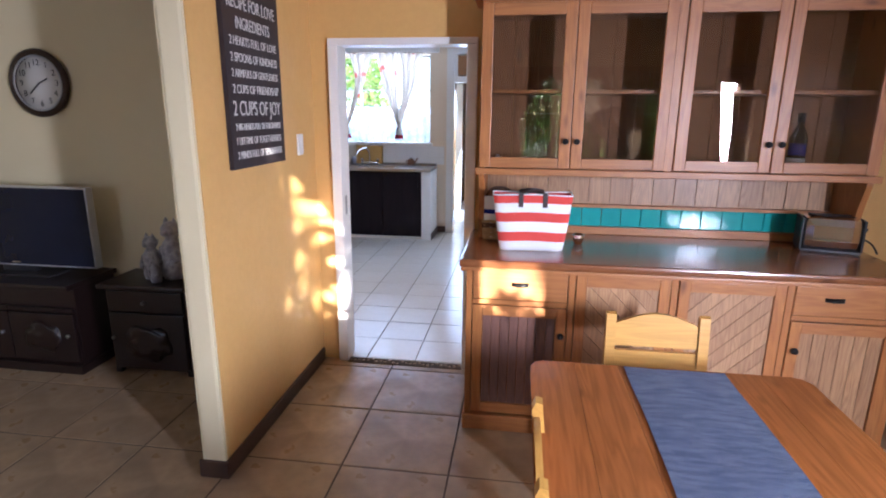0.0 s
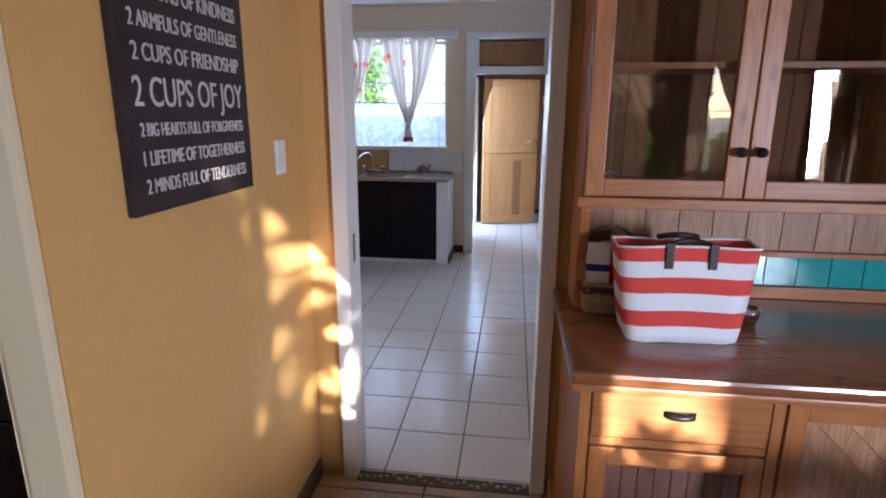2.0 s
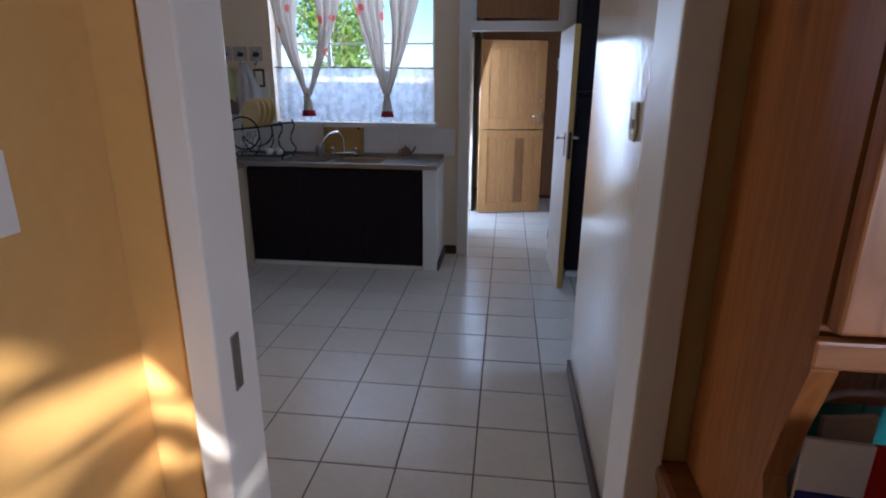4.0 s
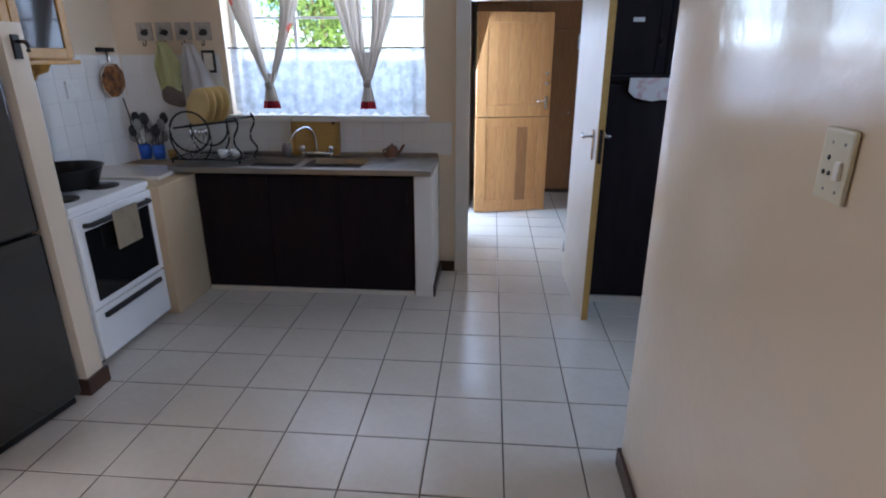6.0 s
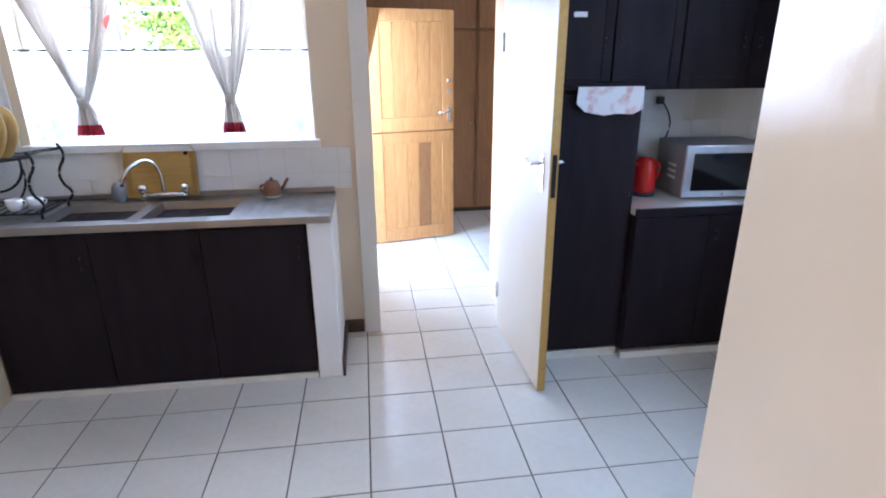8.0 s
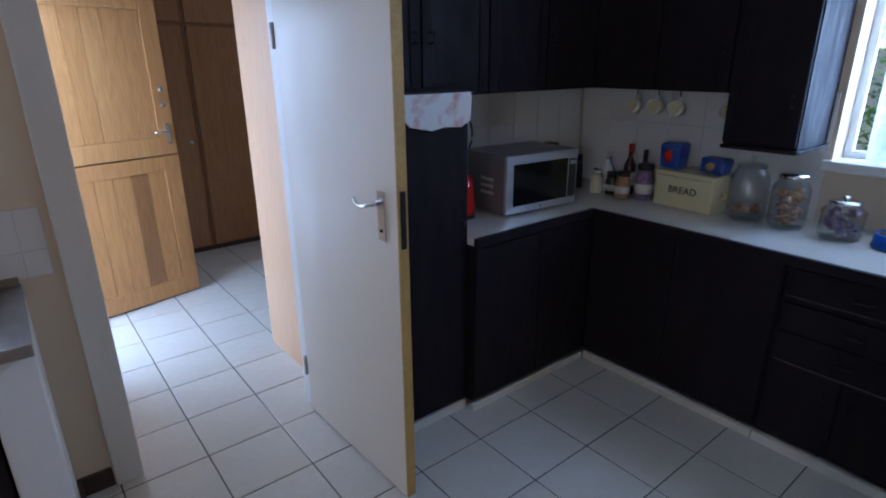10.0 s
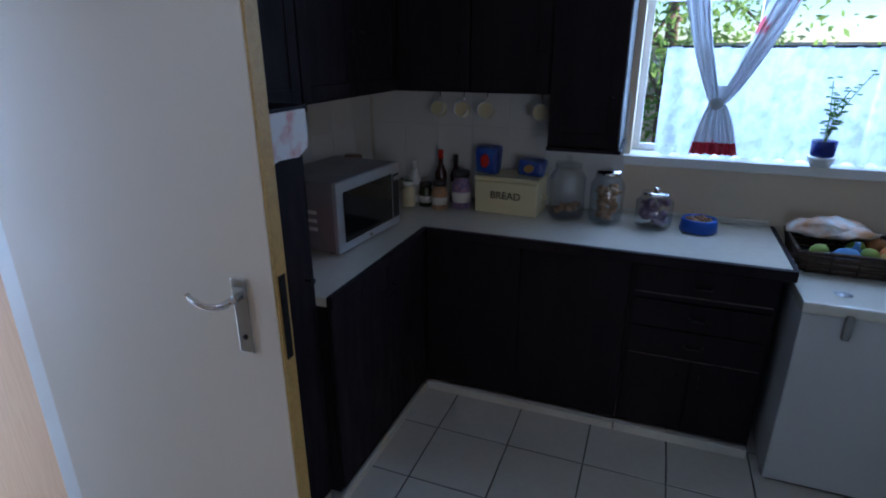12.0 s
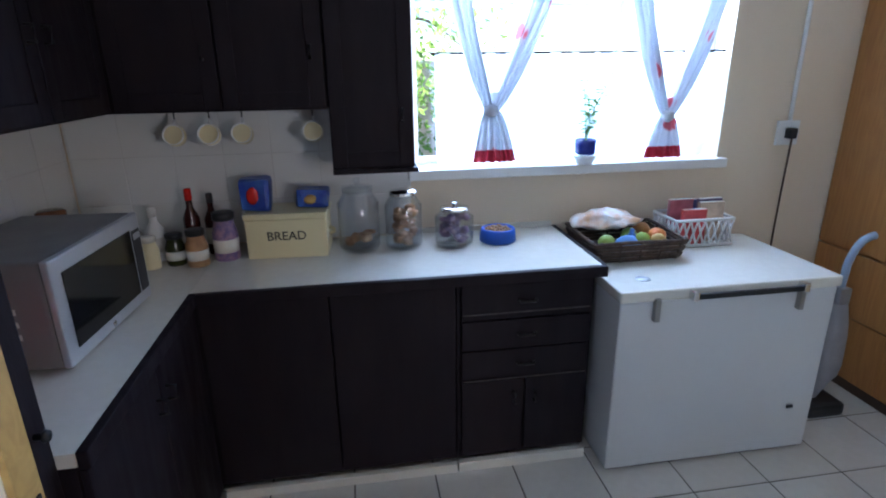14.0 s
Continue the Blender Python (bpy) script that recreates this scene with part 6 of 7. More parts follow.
    for i, (col, h, y0, y1) in enumerate((((0.45, 0.04, 0.04), 0.165, -0.02, 0.10), ((0.42, 0.30, 0.20), 0.19, -0.125, 0.0), ((0.10, 0.06, 0.10), 0.20, -0.13, -0.01), ((0.35, 0.10, 0.12), 0.195, 0.0, 0.12), ((0.06, 0.07, 0.2), 0.185, -0.12, 0.03))):
        x0 = -0.075 + i * 0.028
        bk = thing("book", "hardback cook book standing in the white basket", "book", (2.10, 4.995, 0.836), group="books in the basket")
        part("cover", boxed(x0, x0 + 0.022, y0, y1, 0, h, bevel=0.002), material("book_cover", col, 0.4, vary=0.5, scale=14, second=tuple(min(1, c * 2 + 0.1) for c in col)), bk)
        part("pages", boxed(x0 + 0.003, x0 + 0.019, y0 + 0.003, y1 - 0.003, h + 0.0002, h + 0.002), pages, bk)
    p = thing("pot_plant", "small climbing plant in a blue glazed pot on a white saucer", "plant", (2.225, 5.51, 1.2015))
    part("stand", turned([(0, 0), (0.035, 0), (0.055, 0.035), (0.058, 0.045), (0.05, 0.043), (0, 0.04)]), M["enamel"], p)
    part("pot", turned([(0.04, 0.046), (0.047, 0.05), (0.05, 0.115), (0.045, 0.115), (0.042, 0.10), (0, 0.10)]), M["navy"], p)
    stems = bmesh.new()
    fol = bmesh.new()
    rng = random.Random(4)
    for i in range(5):
        pts = [(0, 0, 0.1), (rng.uniform(-0.02, 0.02), rng.uniform(-0.03, 0.03), 0.2), (rng.uniform(-0.03, 0.03), rng.uniform(-0.05, 0.05) - (0.09 if i == 4 else 0), 0.27 + 0.03 * i)]
        tube(stems, bend(*pts), 0.0022, 5)
        for q in bend(*pts)[2:]:
            for _ in range(2):
                c = q + Vector((rng.uniform(-0.02, 0.02), rng.uniform(-0.025, 0.025), rng.uniform(-0.01, 0.02)))
                lump(fol, c, 0.010, 0.013, 0.004, 0.3, 1, i)
    part("stem", stems, M["leaf"], p)
    part("leaves", fol, M["leaf"], p)
    s = thing("wall_socket", "white wall socket with a black plug beside the window", "socket", (EW - 0.002, 4.44, 1.31))
    part("plate", boxed(-0.014, 0, -0.06, 0.06, -0.06, 0.06, bevel=0.004), M["plastic_white"], s)
    part("plug", boxed(-0.055, -0.0145, -0.02, 0.02, -0.025, 0.025, bevel=0.006), M["plastic_black"], s)
    part("cord", tubed(bend((-0.045, 0, -0.02), (-0.03, -0.004, -0.3), (-0.012, -0.02, -0.62)), 0.005), M["skirt"], s)
    part("conduit", tubed([(-0.012, 0, 0.061), (-0.012, 0, 1.40)], 0.010), M["plastic_white"], s, "white plastic conduit")
    c = thing("wooden_cupboard", "tall orange-brown wooden cupboard beside the freezer", "cupboard", (EW - 0.004, 4.13, 0))
    part("body", boxed(-1.0, 0, -0.40, -0.02, 0.06, 2.3, bevel=0.003), M["orangewood"], c)
    for i in range(2):
        a = -0.995 + i * 0.498
        part("upper_door", boxed(a, a + 0.494, -0.0195, 0, 0.735, 2.29, bevel=0.005), M["orangewood"], c)
        part("lower_drawer", boxed(a, a + 0.494, -0.0195, 0, 0.40, 0.725, bevel=0.005), M["orangewood"], c)
        part("lower_drawer", boxed(a, a + 0.494, -0.0195, 0, 0.07, 0.392, bevel=0.005), M["orangewood"], c)
    part("plinth", boxed(-0.98, -0.02, -0.38, -0.03, 0, 0.06), M["skirt"], c)
    v = thing("upright_sweeper", "grey upright carpet sweeper with a bent handle and a cloth bag", "sweeper", (1.80, 4.40, 0))
    part("handle", tubed([(0.02, 0.0, 0.50), (0.0, 0.0, 0.74)] + bend((0, 0, 0.76), (-0.02, 0.0, 0.90), (-0.04, -0.07, 0.915)), 0.017), material("blue_grey_plastic", (0.30, 0.37, 0.46), 0.35, vary=0.2), v)
    bagm = material("grey_cloth_bag", (0.30, 0.28, 0.29), 0.8, vary=0.5, scale=9, second=(0.2, 0.19, 0.2), bump=0.4, bump_scale=40)
    part("bag", lumped((0.03, -0.01, 0.34), 0.075, 0.085, 0.28, 0.25, 3, 8), bagm, v)
    part("head", boxed(-0.07, 0.10, -0.10, 0.10, 0, 0.07, bevel=0.02), M["plastic_black"], v)
    part("clip", boxed(-0.03, 0.03, -0.03, 0.03, 0.58, 0.66, bevel=0.008), M["mw_body"], v)


def hall_things():
    for i in range(5):
        c = thing("built_in_cupboard", "brown wooden floor-to-ceiling hall cupboard", "cupboard", (-0.58 + i * 0.60, 10.52, 0), group="hall cupboards")
        part("body", boxed(0, 0.598, 0.03, 0.57, 0.05, 2.6), M["teak_dark"], c)
        part("door", boxed(0.02, 0.578, 0, 0.0295, 0.06, 1.93, bevel=0.006), M["teak_dark"], c)
        part("top_door", boxed(0.02, 0.578, 0, 0.0295, 1.96, 2.59, bevel=0.006), M["teak_dark"], c)
        part("plinth", boxed(0, 0.598, 0.05, 0.55, 0, 0.05), M["skirt"], c)
        part("knob", turned([(0, 0), (0.012, 0), (0.015, 0.02), (0, 0.025)], m=Matrix.Translation((0.53, -0.001, 1.0)) @ pose(0, 0, 0, 90)), M["steel"], c)


def build_kitchen():
    sink_unit()
    dish_corner()
    stove()
    fridge()
    dark_units()
    microwave()
    worktop_things()
    freezer_corner()
    hall_things()


# ---- dining and living room ----
def text_mesh(words, size, mat, extrude=0.001, narrow=1.0):
    font = bpy.data.curves.new("lettering", "FONT")
    font.body, font.size, font.extrude, font.align_x, font.align_y = words, size, extrude, "LEFT", "CENTER"
    tmp = bpy.data.objects.new("tmp", font)
    data = bpy.data.meshes.new_from_object(tmp)
    bpy.data.objects.remove(tmp)
    data.materials.append(mat)
    xs = [v.co.x for v in data.vertices]
    return data, (min(xs), max(xs))


def sign():
    s = thing("wall_sign", "dark wooden wall sign with a pale lettered love recipe", "sign", (SW + 0.002, 2.80, 1.385))
    y0, y1, h = -0.275, 0.275, 0.80
    part("board", boxed(0, 0.022, y0, y1, 0, h, bevel=0.003), M["signboard"], s)
    lines = [("RECIPE FOR LOVE", 0.715, 0.066, 0.46), ("INGREDIENTS", 0.63, 0.062, 0.33), ("2 HEARTS FULL OF LOVE", 0.555, 0.046, 0.46), ("2 SPOONS OF KINDNESS", 0.485, 0.046, 0.46), ("2 ARMFULS OF GENTLENESS", 0.418, 0.042, 0.46),
             ("2 CUPS OF FRIENDSHIP", 0.35, 0.046, 0.46), ("2 CUPS OF JOY", 0.265, 0.078, 0.48), ("2 BIG HEARTS FULL OF FORGIVENESS", 0.185, 0.036, 0.46), ("1 LIFETIME OF TOGETHERNESS", 0.122, 0.040, 0.46), ("2 MINDS FULL OF TENDERNESS", 0.06, 0.040, 0.46)]
    for words, z, size, wide in lines:
        data, (a, b) = text_mesh(words, size, M["lettering"])
        ob = new("lettering", data)
        ob.parent = s
        k = wide / (b - a)
        ob.matrix_basis = Matrix.Translation((0.0235, -wide / 2 + 0.0, z)) @ pose(0, 0, 0, 90, 0, 90) @ Matrix.Diagonal((k, 1.18, 1, 1)) @ Matrix.Translation((-a, 0, 0))
    w = thing("light_switch", "white light switch plate on the yellow wall", "light switch", (SW + 0.001, 3.325, 1.455))
    part("plate", boxed(0, 0.012, -0.036, 0.036, -0.06, 0.06, bevel=0.004), M["plastic_white"], w)
    part("rocker", boxed(0.0125, 0.017, -0.009, 0.009, -0.016, 0.016, bevel=0.002), M["plastic_white"], w)


def planks(parent, name, axis, a0, a1, b0, b1, lo, hi, n, mat, lean=None, gap=0.002):
    """Boards side by side across a0..a1, standing b0..b1, lo..hi thick along y."""
    for i in range(n):
        p, q = a0 + (a1 - a0) * i / n, a0 + (a1 - a0) * (i + 1) / n - gap
        part(name, boxed(p, q, lo, hi, b0, b1, bevel=0.002), mat, parent)


def cup_pull(parent, x, y, z):
    bm = bmesh.new()
    rings = []
    for i in range(7):
        t = math.pi * i / 6
        rings.append([bm.verts.new((x + 0.042 * math.cos(u), y - 0.024 * math.sin(u) * math.sin(t * 0.5 + 0.35), z + 0.018 * math.cos(t * 0.5))) for u in (math.pi * k / 10 for k in range(11))])
    for a, b in zip(rings, rings[1:]):
        for k in range(10):
            bm.faces.new((a[k], a[k + 1], b[k + 1], b[k])).smooth = True
    bmesh.ops.solidify(bm, geom=bm.faces[:], thickness=0.003)
    part("cup_pull", bm, M["iron"], parent, "dark metal cup pull")


def knob(parent, x, y, z):
    part("knob", turned([(0, 0), (0.008, 0), (0.008, 0.012), (0.016, 0.018), (0.014, 0.028), (0, 0.031)], m=Matrix.Translation((x, y, z)) @ pose(0, 0, 0, 90)), M["iron"], parent, "dark round knob")


def dresser():
    d = thing("pine_dresser", "large honey pine dresser with glazed doors and teal tiles", "dresser", (0.115, 2.86, 0))
    W, back = 2.03, 0.705
    # base
    part("carcass", boxed(0.012, W - 0.012, 0.022, back, 0.09, 0.905), M["pine"], d)
    part("plinth", boxed(-0.012, W + 0.012, -0.012, back, 0, 0.088, bevel=0.008), M["pine_x"], d)
    part("counter_top", boxed(-0.035, W + 0.035, -0.045, back, 0.907, 0.945, bevel=0.012), M["pine_dark"], d, "red-brown varnished counter top")
    part("counter_trim", boxed(-0.028, W + 0.028, -0.038, 0.0, 0.885, 0.9065, bevel=0.006), M["pine_x"], d)
    for x in (0.0, 0.505, 0.985, 1.50, W - 0.03):
        part("stile", boxed(x, x + 0.03, 0, 0.0215, 0.09, 0.884, bevel=0.002), M["pine"], d)
    def panel_door(x0, x1, z0, z1, mat, n, kx, lean=0):
        dr = part("door", boxed(x0, x0 + 0.05, -0.006, 0.0195, z0, z1, bevel=0.003), M["pine"], d)
        part("stile", boxed(x1 - 0.05, x1, -0.006, 0.0195, z0, z1, bevel=0.003), M["pine"], dr)
        part("rail", boxed(x0 + 0.05, x1 - 0.05, -0.006, 0.0195, z0, z0 + 0.055, bevel=0.003), M["pine_x"], dr)
        part("rail", boxed(x0 + 0.05, x1 - 0.05, -0.006, 0.0195, z1 - 0.055, z1, bevel=0.003), M["pine_x"], dr)
        if lean:
            w, h, m2 = x1 - x0 - 0.102, z1 - z0 - 0.112, (x0 + x1) / 2
            step = 0.085
            k = int((w + h) / step) + 1
            for i in range(k):
                # one slanting board, clipped to the panel
                t0, t1 = i * step, (i + 1) * step - 0.003
                poly = []
                for t, order in ((t0, 1), (t1, -1)):
                    seg = [(min(w, t), max(0, t - w)), (max(0, t - h), min(h, t))]
                    poly += seg[::order]
                    if order == 1 and t0 < h < t1:
                        poly.append((0, h))
                if t0 < w < t1:
                    poly.append((w, 0))
                cx, cy = sum(p[0] for p in poly) / len(poly), sum(p[1] for p in poly) / len(poly)
                poly.sort(key=lambda p: math.atan2(p[1] - cy, p[0] - cx))
                uniq = [p for j, p in enumerate(poly) if (Vector(p) - Vector(poly[j - 1])).length > 0.004]
                if len(uniq) < 3:
                    continue
                pts = [((x0 + 0.051 + p[0]) if lean > 0 else (x1 - 0.051 - p[0]), z0 + 0.056 + p[1]) for p in uniq]
                part("board", slabbed(pts, "y", 0.004, 0.016), mat, dr)
        else:
            planks(dr, "board", "z", x0 + 0.051, x1 - 0.051, z0 + 0.056, z1 - 0.056, 0.004, 0.016, n, mat)
        knob(dr, kx, -0.0065, (z0 + z1) / 2 + 0.16)
    for x0, x1, kx in ((0.034, 0.50, 0.475), (1.534, W - 0.034, 1.56)):
        w = part("drawer", boxed(x0, x1, -0.004, 0.0195, 0.735, 0.878, bevel=0.005), M["pine_x"], d)
        cup_pull(w, (x0 + x1) / 2 - (0.06 if x0 > 1 else 0), -0.005, 0.81)
        part("rail", boxed(x0, x1, 0.0, 0.0195, 0.708, 0.732), M["pine_x"], d)
        panel_door(x0, x1, 0.105, 0.702, M["pine_stained"] if x0 < 1 else M["pine_pale"], 8 if x0 < 1 else 6, kx)
    panel_door(0.54, 0.98, 0.105, 0.878, M["pine_pale"], 0, 0.955, 1)
    panel_door(1.02, 1.495, 0.105, 0.878, M["pine_pale"], 0, 1.05, -1)
    # side boards of the open part
    for x in (0.02, W - 0.055):
        side = [(0.46, 0.946), (0.46, 1.0), (0.425, 1.06), (0.45, 1.12), (0.43, 1.20), (0.40, 1.30), (0.40, 2.19), (0.70, 2.19), (0.70, 0.946)]
        part("side_board", slabbed(side, "x", x, x + 0.03), M["pine"], d)
    planks(d, "back_board", "z", 0.052, W - 0.058, 1.125, 1.324, 0.685, 0.70, 16, M["pine_pale"])
    # boards inside the glazed part take the tone with shade in its colour
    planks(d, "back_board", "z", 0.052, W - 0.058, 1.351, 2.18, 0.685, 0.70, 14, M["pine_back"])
    part("tile_rail", boxed(0.051, W - 0.056, 0.665, 0.70, 1.105, 1.124, bevel=0.003), M["pine_x"], d)
    part("tile_rail", boxed(0.051, W - 0.056, 0.660, 0.70, 0.946, 0.992, bevel=0.003), M["pine_x"], d)
    n = 17
    for i in range(n):
        a = 0.055 + i * (W - 0.115) / n
        part("tile", boxed(a, a + (W - 0.115) / n - 0.003, 0.676, 0.70, 0.994, 1.103, bevel=0.002), M["teal"], d)
    part("shelf_bottom", boxed(0.051, W - 0.056, 0.385, 0.684, 1.325, 1.35, bevel=0.003), M["pine_x"], d)
    part("lower_moulding", boxed(0.0, W - 0.005, 0.368, 0.384, 1.318, 1.352, bevel=0.004), M["pine_x"], d)
    part("shelf", boxed(0.051, W - 0.056, 0.42, 0.684, 1.745, 1.765, bevel=0.002), M["pine_x"], d)
    part("top_board", boxed(0.02, W - 0.025, 0.40, 0.70, 2.191, 2.21), M["pine_x"], d)
    part("cornice", boxed(-0.03, W + 0.02, 0.345, 0.70, 2.211, 2.26, bevel=0.014), M["pine_x"], d)
    part("centre_stile", boxed(0.985, 1.025, 0.386, 0.40, 1.353, 2.19), M["pine"], d)
    part("centre_post", boxed(0.99, 1.02, 0.41, 0.684, 1.351, 2.19), M["pine"], d)
    for x0, x1, kx in ((0.022, 0.498, 0.472), (0.502, 0.982, 0.53), (1.028, 1.495, 1.468), (1.50, W - 0.028, 1.53)):
        g = part("glazed_door", boxed(x0, x0 + 0.058, 0.372, 0.3955, 1.357, 2.185, bevel=0.004), M["pine"], d)
        part("stile", boxed(x1 - 0.058, x1, 0.372, 0.3955, 1.357, 2.185, bevel=0.004), M["pine"], g)
        part("rail", boxed(x0 + 0.058, x1 - 0.058, 0.372, 0.3955, 1.357, 1.412, bevel=0.004), M["pine_x"], g)
        part("rail", boxed(x0 + 0.058, x1 - 0.058, 0.372, 0.3955, 2.125, 2.185, bevel=0.004), M["pine_x"], g)
        part("pane", boxed(x0 + 0.056, x1 - 0.056, 0.383, 0.386, 1.41, 2.127), M["cabinet_pane"], g)
        knob(g, kx, 0.3715, 1.50)
    # things on and in it
    b = thing("wine_bottle", "dark glass bottle with a blue-grey label inside the dresser", "bottle", (1.80, 3.40, 1.351))
    dk = material("dark_bottle_glass", (0.012, 0.010, 0.014), 0.1, vary=0.2)
    part("body", turned([(0.04, 0), (0.042, 0.01), (0.042, 0.18), (0.03, 0.215), (0.016, 0.235), (0.016, 0.275), (0, 0.275)]), dk, b)
    part("cap", turned([(0.0175, 0.262), (0.0175, 0.305), (0, 0.306)]), M["plastic_black"], b)
    part("label", turned([(0.0428, 0.05), (0.0428, 0.075)]), M["silver"], b)
    part("label", turned([(0.0428, 0.09), (0.0428, 0.15)]), M["navy"], b)
    single("ornament", lumped((0, 0, 0.035), 0.018, 0.016, 0.035, 0.3, 2, 5), M["silver"], "tiny silver ornament inside the dresser", "ornament", (0.23, 3.36, 1.351))
    c = thing("tote_bag", "red and white striped canvas tote bag with dark leather handles", "bag", (0.428, 3.135, 0.946), 3)
    c.scale = (0.95, 0.95, 0.96)
    rings, stripes = 8, [0, 0.05, 0.10, 0.155, 0.205, 0.255, 0.30]
    def ring(z):
        s = 0.79 + 0.21 * (z / 0.30) ** 0.8
        return [(0.215 * s * max(-1, min(1, 1.25 * math.cos(a))) , 0.085 * (1.05 - 0.25 * z / 0.3) * max(-1, min(1, 1.2 * math.sin(a))), z + 0.004 * math.sin(3 * a)) for a in (2 * math.pi * k / 40 for k in range(40))]
    for i, (za, zb) in enumerate(zip(stripes, stripes[1:])):
        bm = bmesh.new()
        ra, rm, rb = ([bm.verts.new(p) for p in ring(z)] for z in (za, (za + zb) / 2, zb))
        for p, q in ((ra, rm), (rm, rb)):
            for k in range(40):
                bm.faces.new((p[k], p[(k + 1) % 40], q[(k + 1) % 40], q[k])).smooth = True
        if i == 0:
            bm.faces.new(ra[::-1])
        part("stripe", bm, M["canvas_white"] if i % 2 == 0 else M["canvas_red"], c)
    bm = bmesh.new()
    top = ring(0.30)
    tube(bm, [*top, top[0]], 0.004, 6)
    part("rim", bm, M["canvas_white"], c)
    part("lining", slabbed([(p[0] * 0.96, p[1] * 0.96) for p in ring(0.27)], "z", 0.262, 0.268), M["canvas_white"], c)
    for x in (-0.065, 0.065):
        part("strap", boxed(x - 0.013, x + 0.013, -0.078, -0.070, 0.235, 0.315, bevel=0.002), M["leather"], c, "dark leather strap end")
    for y in (-0.066, 0.066):
        part("handle", tubed(bend((-0.065, y, 0.305), (0.0, y * 0.3, 0.33), (0.065, y, 0.305), 10), 0.009), M["leather"], c, "dark leather handle")
    k = thing("letter_basket", "small straw basket full of papers behind the bag", "basket", (0.25, 3.335, 0.946))
    wk = material("pale_straw_wicker", (0.46, 0.32, 0.16), 0.7, vary=0.6, scale=40, second=(0.24, 0.14, 0.07), bump=0.7, bump_scale=80)
    band = material("brown_wicker", (0.10, 0.05, 0.03), 0.7, vary=0.6, scale=40, bump=0.6, bump_scale=80)
    part("bottom", boxed(-0.08, 0.08, -0.06, 0.06, 0, 0.01), wk, k)
    for i in range(8):
        z = 0.010 + i * 0.0135
        pts = [(-0.085, -0.065), (-0.04, -0.068), (0, -0.069), (0.04, -0.068), (0.085, -0.065), (0.088, 0), (0.085, 0.065), (0, 0.068), (-0.085, 0.065), (-0.088, 0), (-0.085, -0.065)]
        g = 0.94 + 0.012 * i
        part("weave", tubed([(x * g, y * g, z + 0.003 * (-1) ** (n + i)) for n, (x, y) in enumerate(pts)], 0.008, 6), band if i in (5, 6) else wk, k)
    for i in range(14):
        a = i / 14 * 2 * math.pi
        sx, sy = max(-0.084, min(0.084, 0.12 * math.cos(a))), max(-0.066, min(0.066, 0.095 * math.sin(a)))
        part("stake", tubed([(sx * 0.95, sy * 0.95, 0.004), (sx * 1.06, sy * 1.06, 0.112)], 0.0045, 6), wk, k)
    part("handle", tubed(bend((-0.088, 0, 0.10), (-0.10, 0, 0.30), (0, 0, 0.29)) + bend((0, 0, 0.29), (0.10, 0, 0.30), (0.088, 0, 0.10))[1:], 0.006), band, k, "dark bent cane handle")
    papers = ((M["plastic_white"], 0.235, -0.045, -0.045, "white paper envelope with a navy band standing in the basket"), (M["red"], 0.215, 0.035, -0.02, "thin red booklet standing in the basket"),
              (M["canvas_white"], 0.20, -0.055, 0.005, "folded white paper standing in the basket"), (M["counter"], 0.225, 0.01, 0.03, "cream paper booklet standing in the basket"))
    for i, (m2, h, dx, dy, lab) in enumerate(papers):
        bk = thing("booklet", lab, "booklet", (0.25 + dx, 3.335 + dy, 0.957), -6 + 5 * i, group="papers in the basket")
        part("booklet_block", boxed(-0.038, 0.038, -0.004, 0.004, 0, h, bevel=0.001), m2, bk)
        if i == 0:
            part("band", boxed(-0.0383, 0.0383, -0.0052, -0.0042, 0.135, 0.16), M["navy"], bk, "navy printed band")
    a = thing("glass_ornament", "small silvery glass dish beside the bag", "dish", (0.69, 3.25, 0.946))
    part("dish", turned([(0.02, 0), (0.03, 0.03), (0.033, 0.055), (0.03, 0.055), (0.022, 0.008), (0, 0.008)]), M["chrome"], a)
    t = thing("toaster", "chrome and black two-slice toaster with a power cord", "toaster", (1.99, 3.33, 0.946), -14)
    part("shell", boxed(-0.13, 0.13, -0.085, 0.085, 0.02, 0.19, bevel=0.045), M["chrome"], t)
    part("end_cap", boxed(-0.142, -0.129, -0.078, 0.078, 0.015, 0.18, bevel=0.005), M["plastic_black"], t)
    part("end_cap", boxed(0.129, 0.142, -0.078, 0.078, 0.015, 0.18, bevel=0.005), M["plastic_black"], t)
    part("base", boxed(-0.135, 0.135, -0.082, 0.082, 0.0, 0.019, bevel=0.006), M["plastic_black"], t)
    for y in (-0.028, 0.028):
        part("slot", boxed(-0.10, 0.10, y - 0.013, y + 0.013, 0.1895, 0.1915), M["dark_in"], t)
    part("lever", boxed(0.142, 0.165, -0.02, 0.02, 0.12, 0.135, bevel=0.004), M["plastic_black"], t)
    part("cord", tubed(bend((0.10, 0.08, 0.03), (0.20, 0.06, 0.10), (0.22, -0.02, 0.006)), 0.005), M["plastic_black"], t)
    single("cloth", rough_up(lumped((0, 0, 0.40), 0.06, 0.09, 0.40, 0.3, 3, 4), 0.02, 9), M["canvas_white"], "white cloth hanging beside the dresser", "cloth", (2.36, 3.05, 0.0))


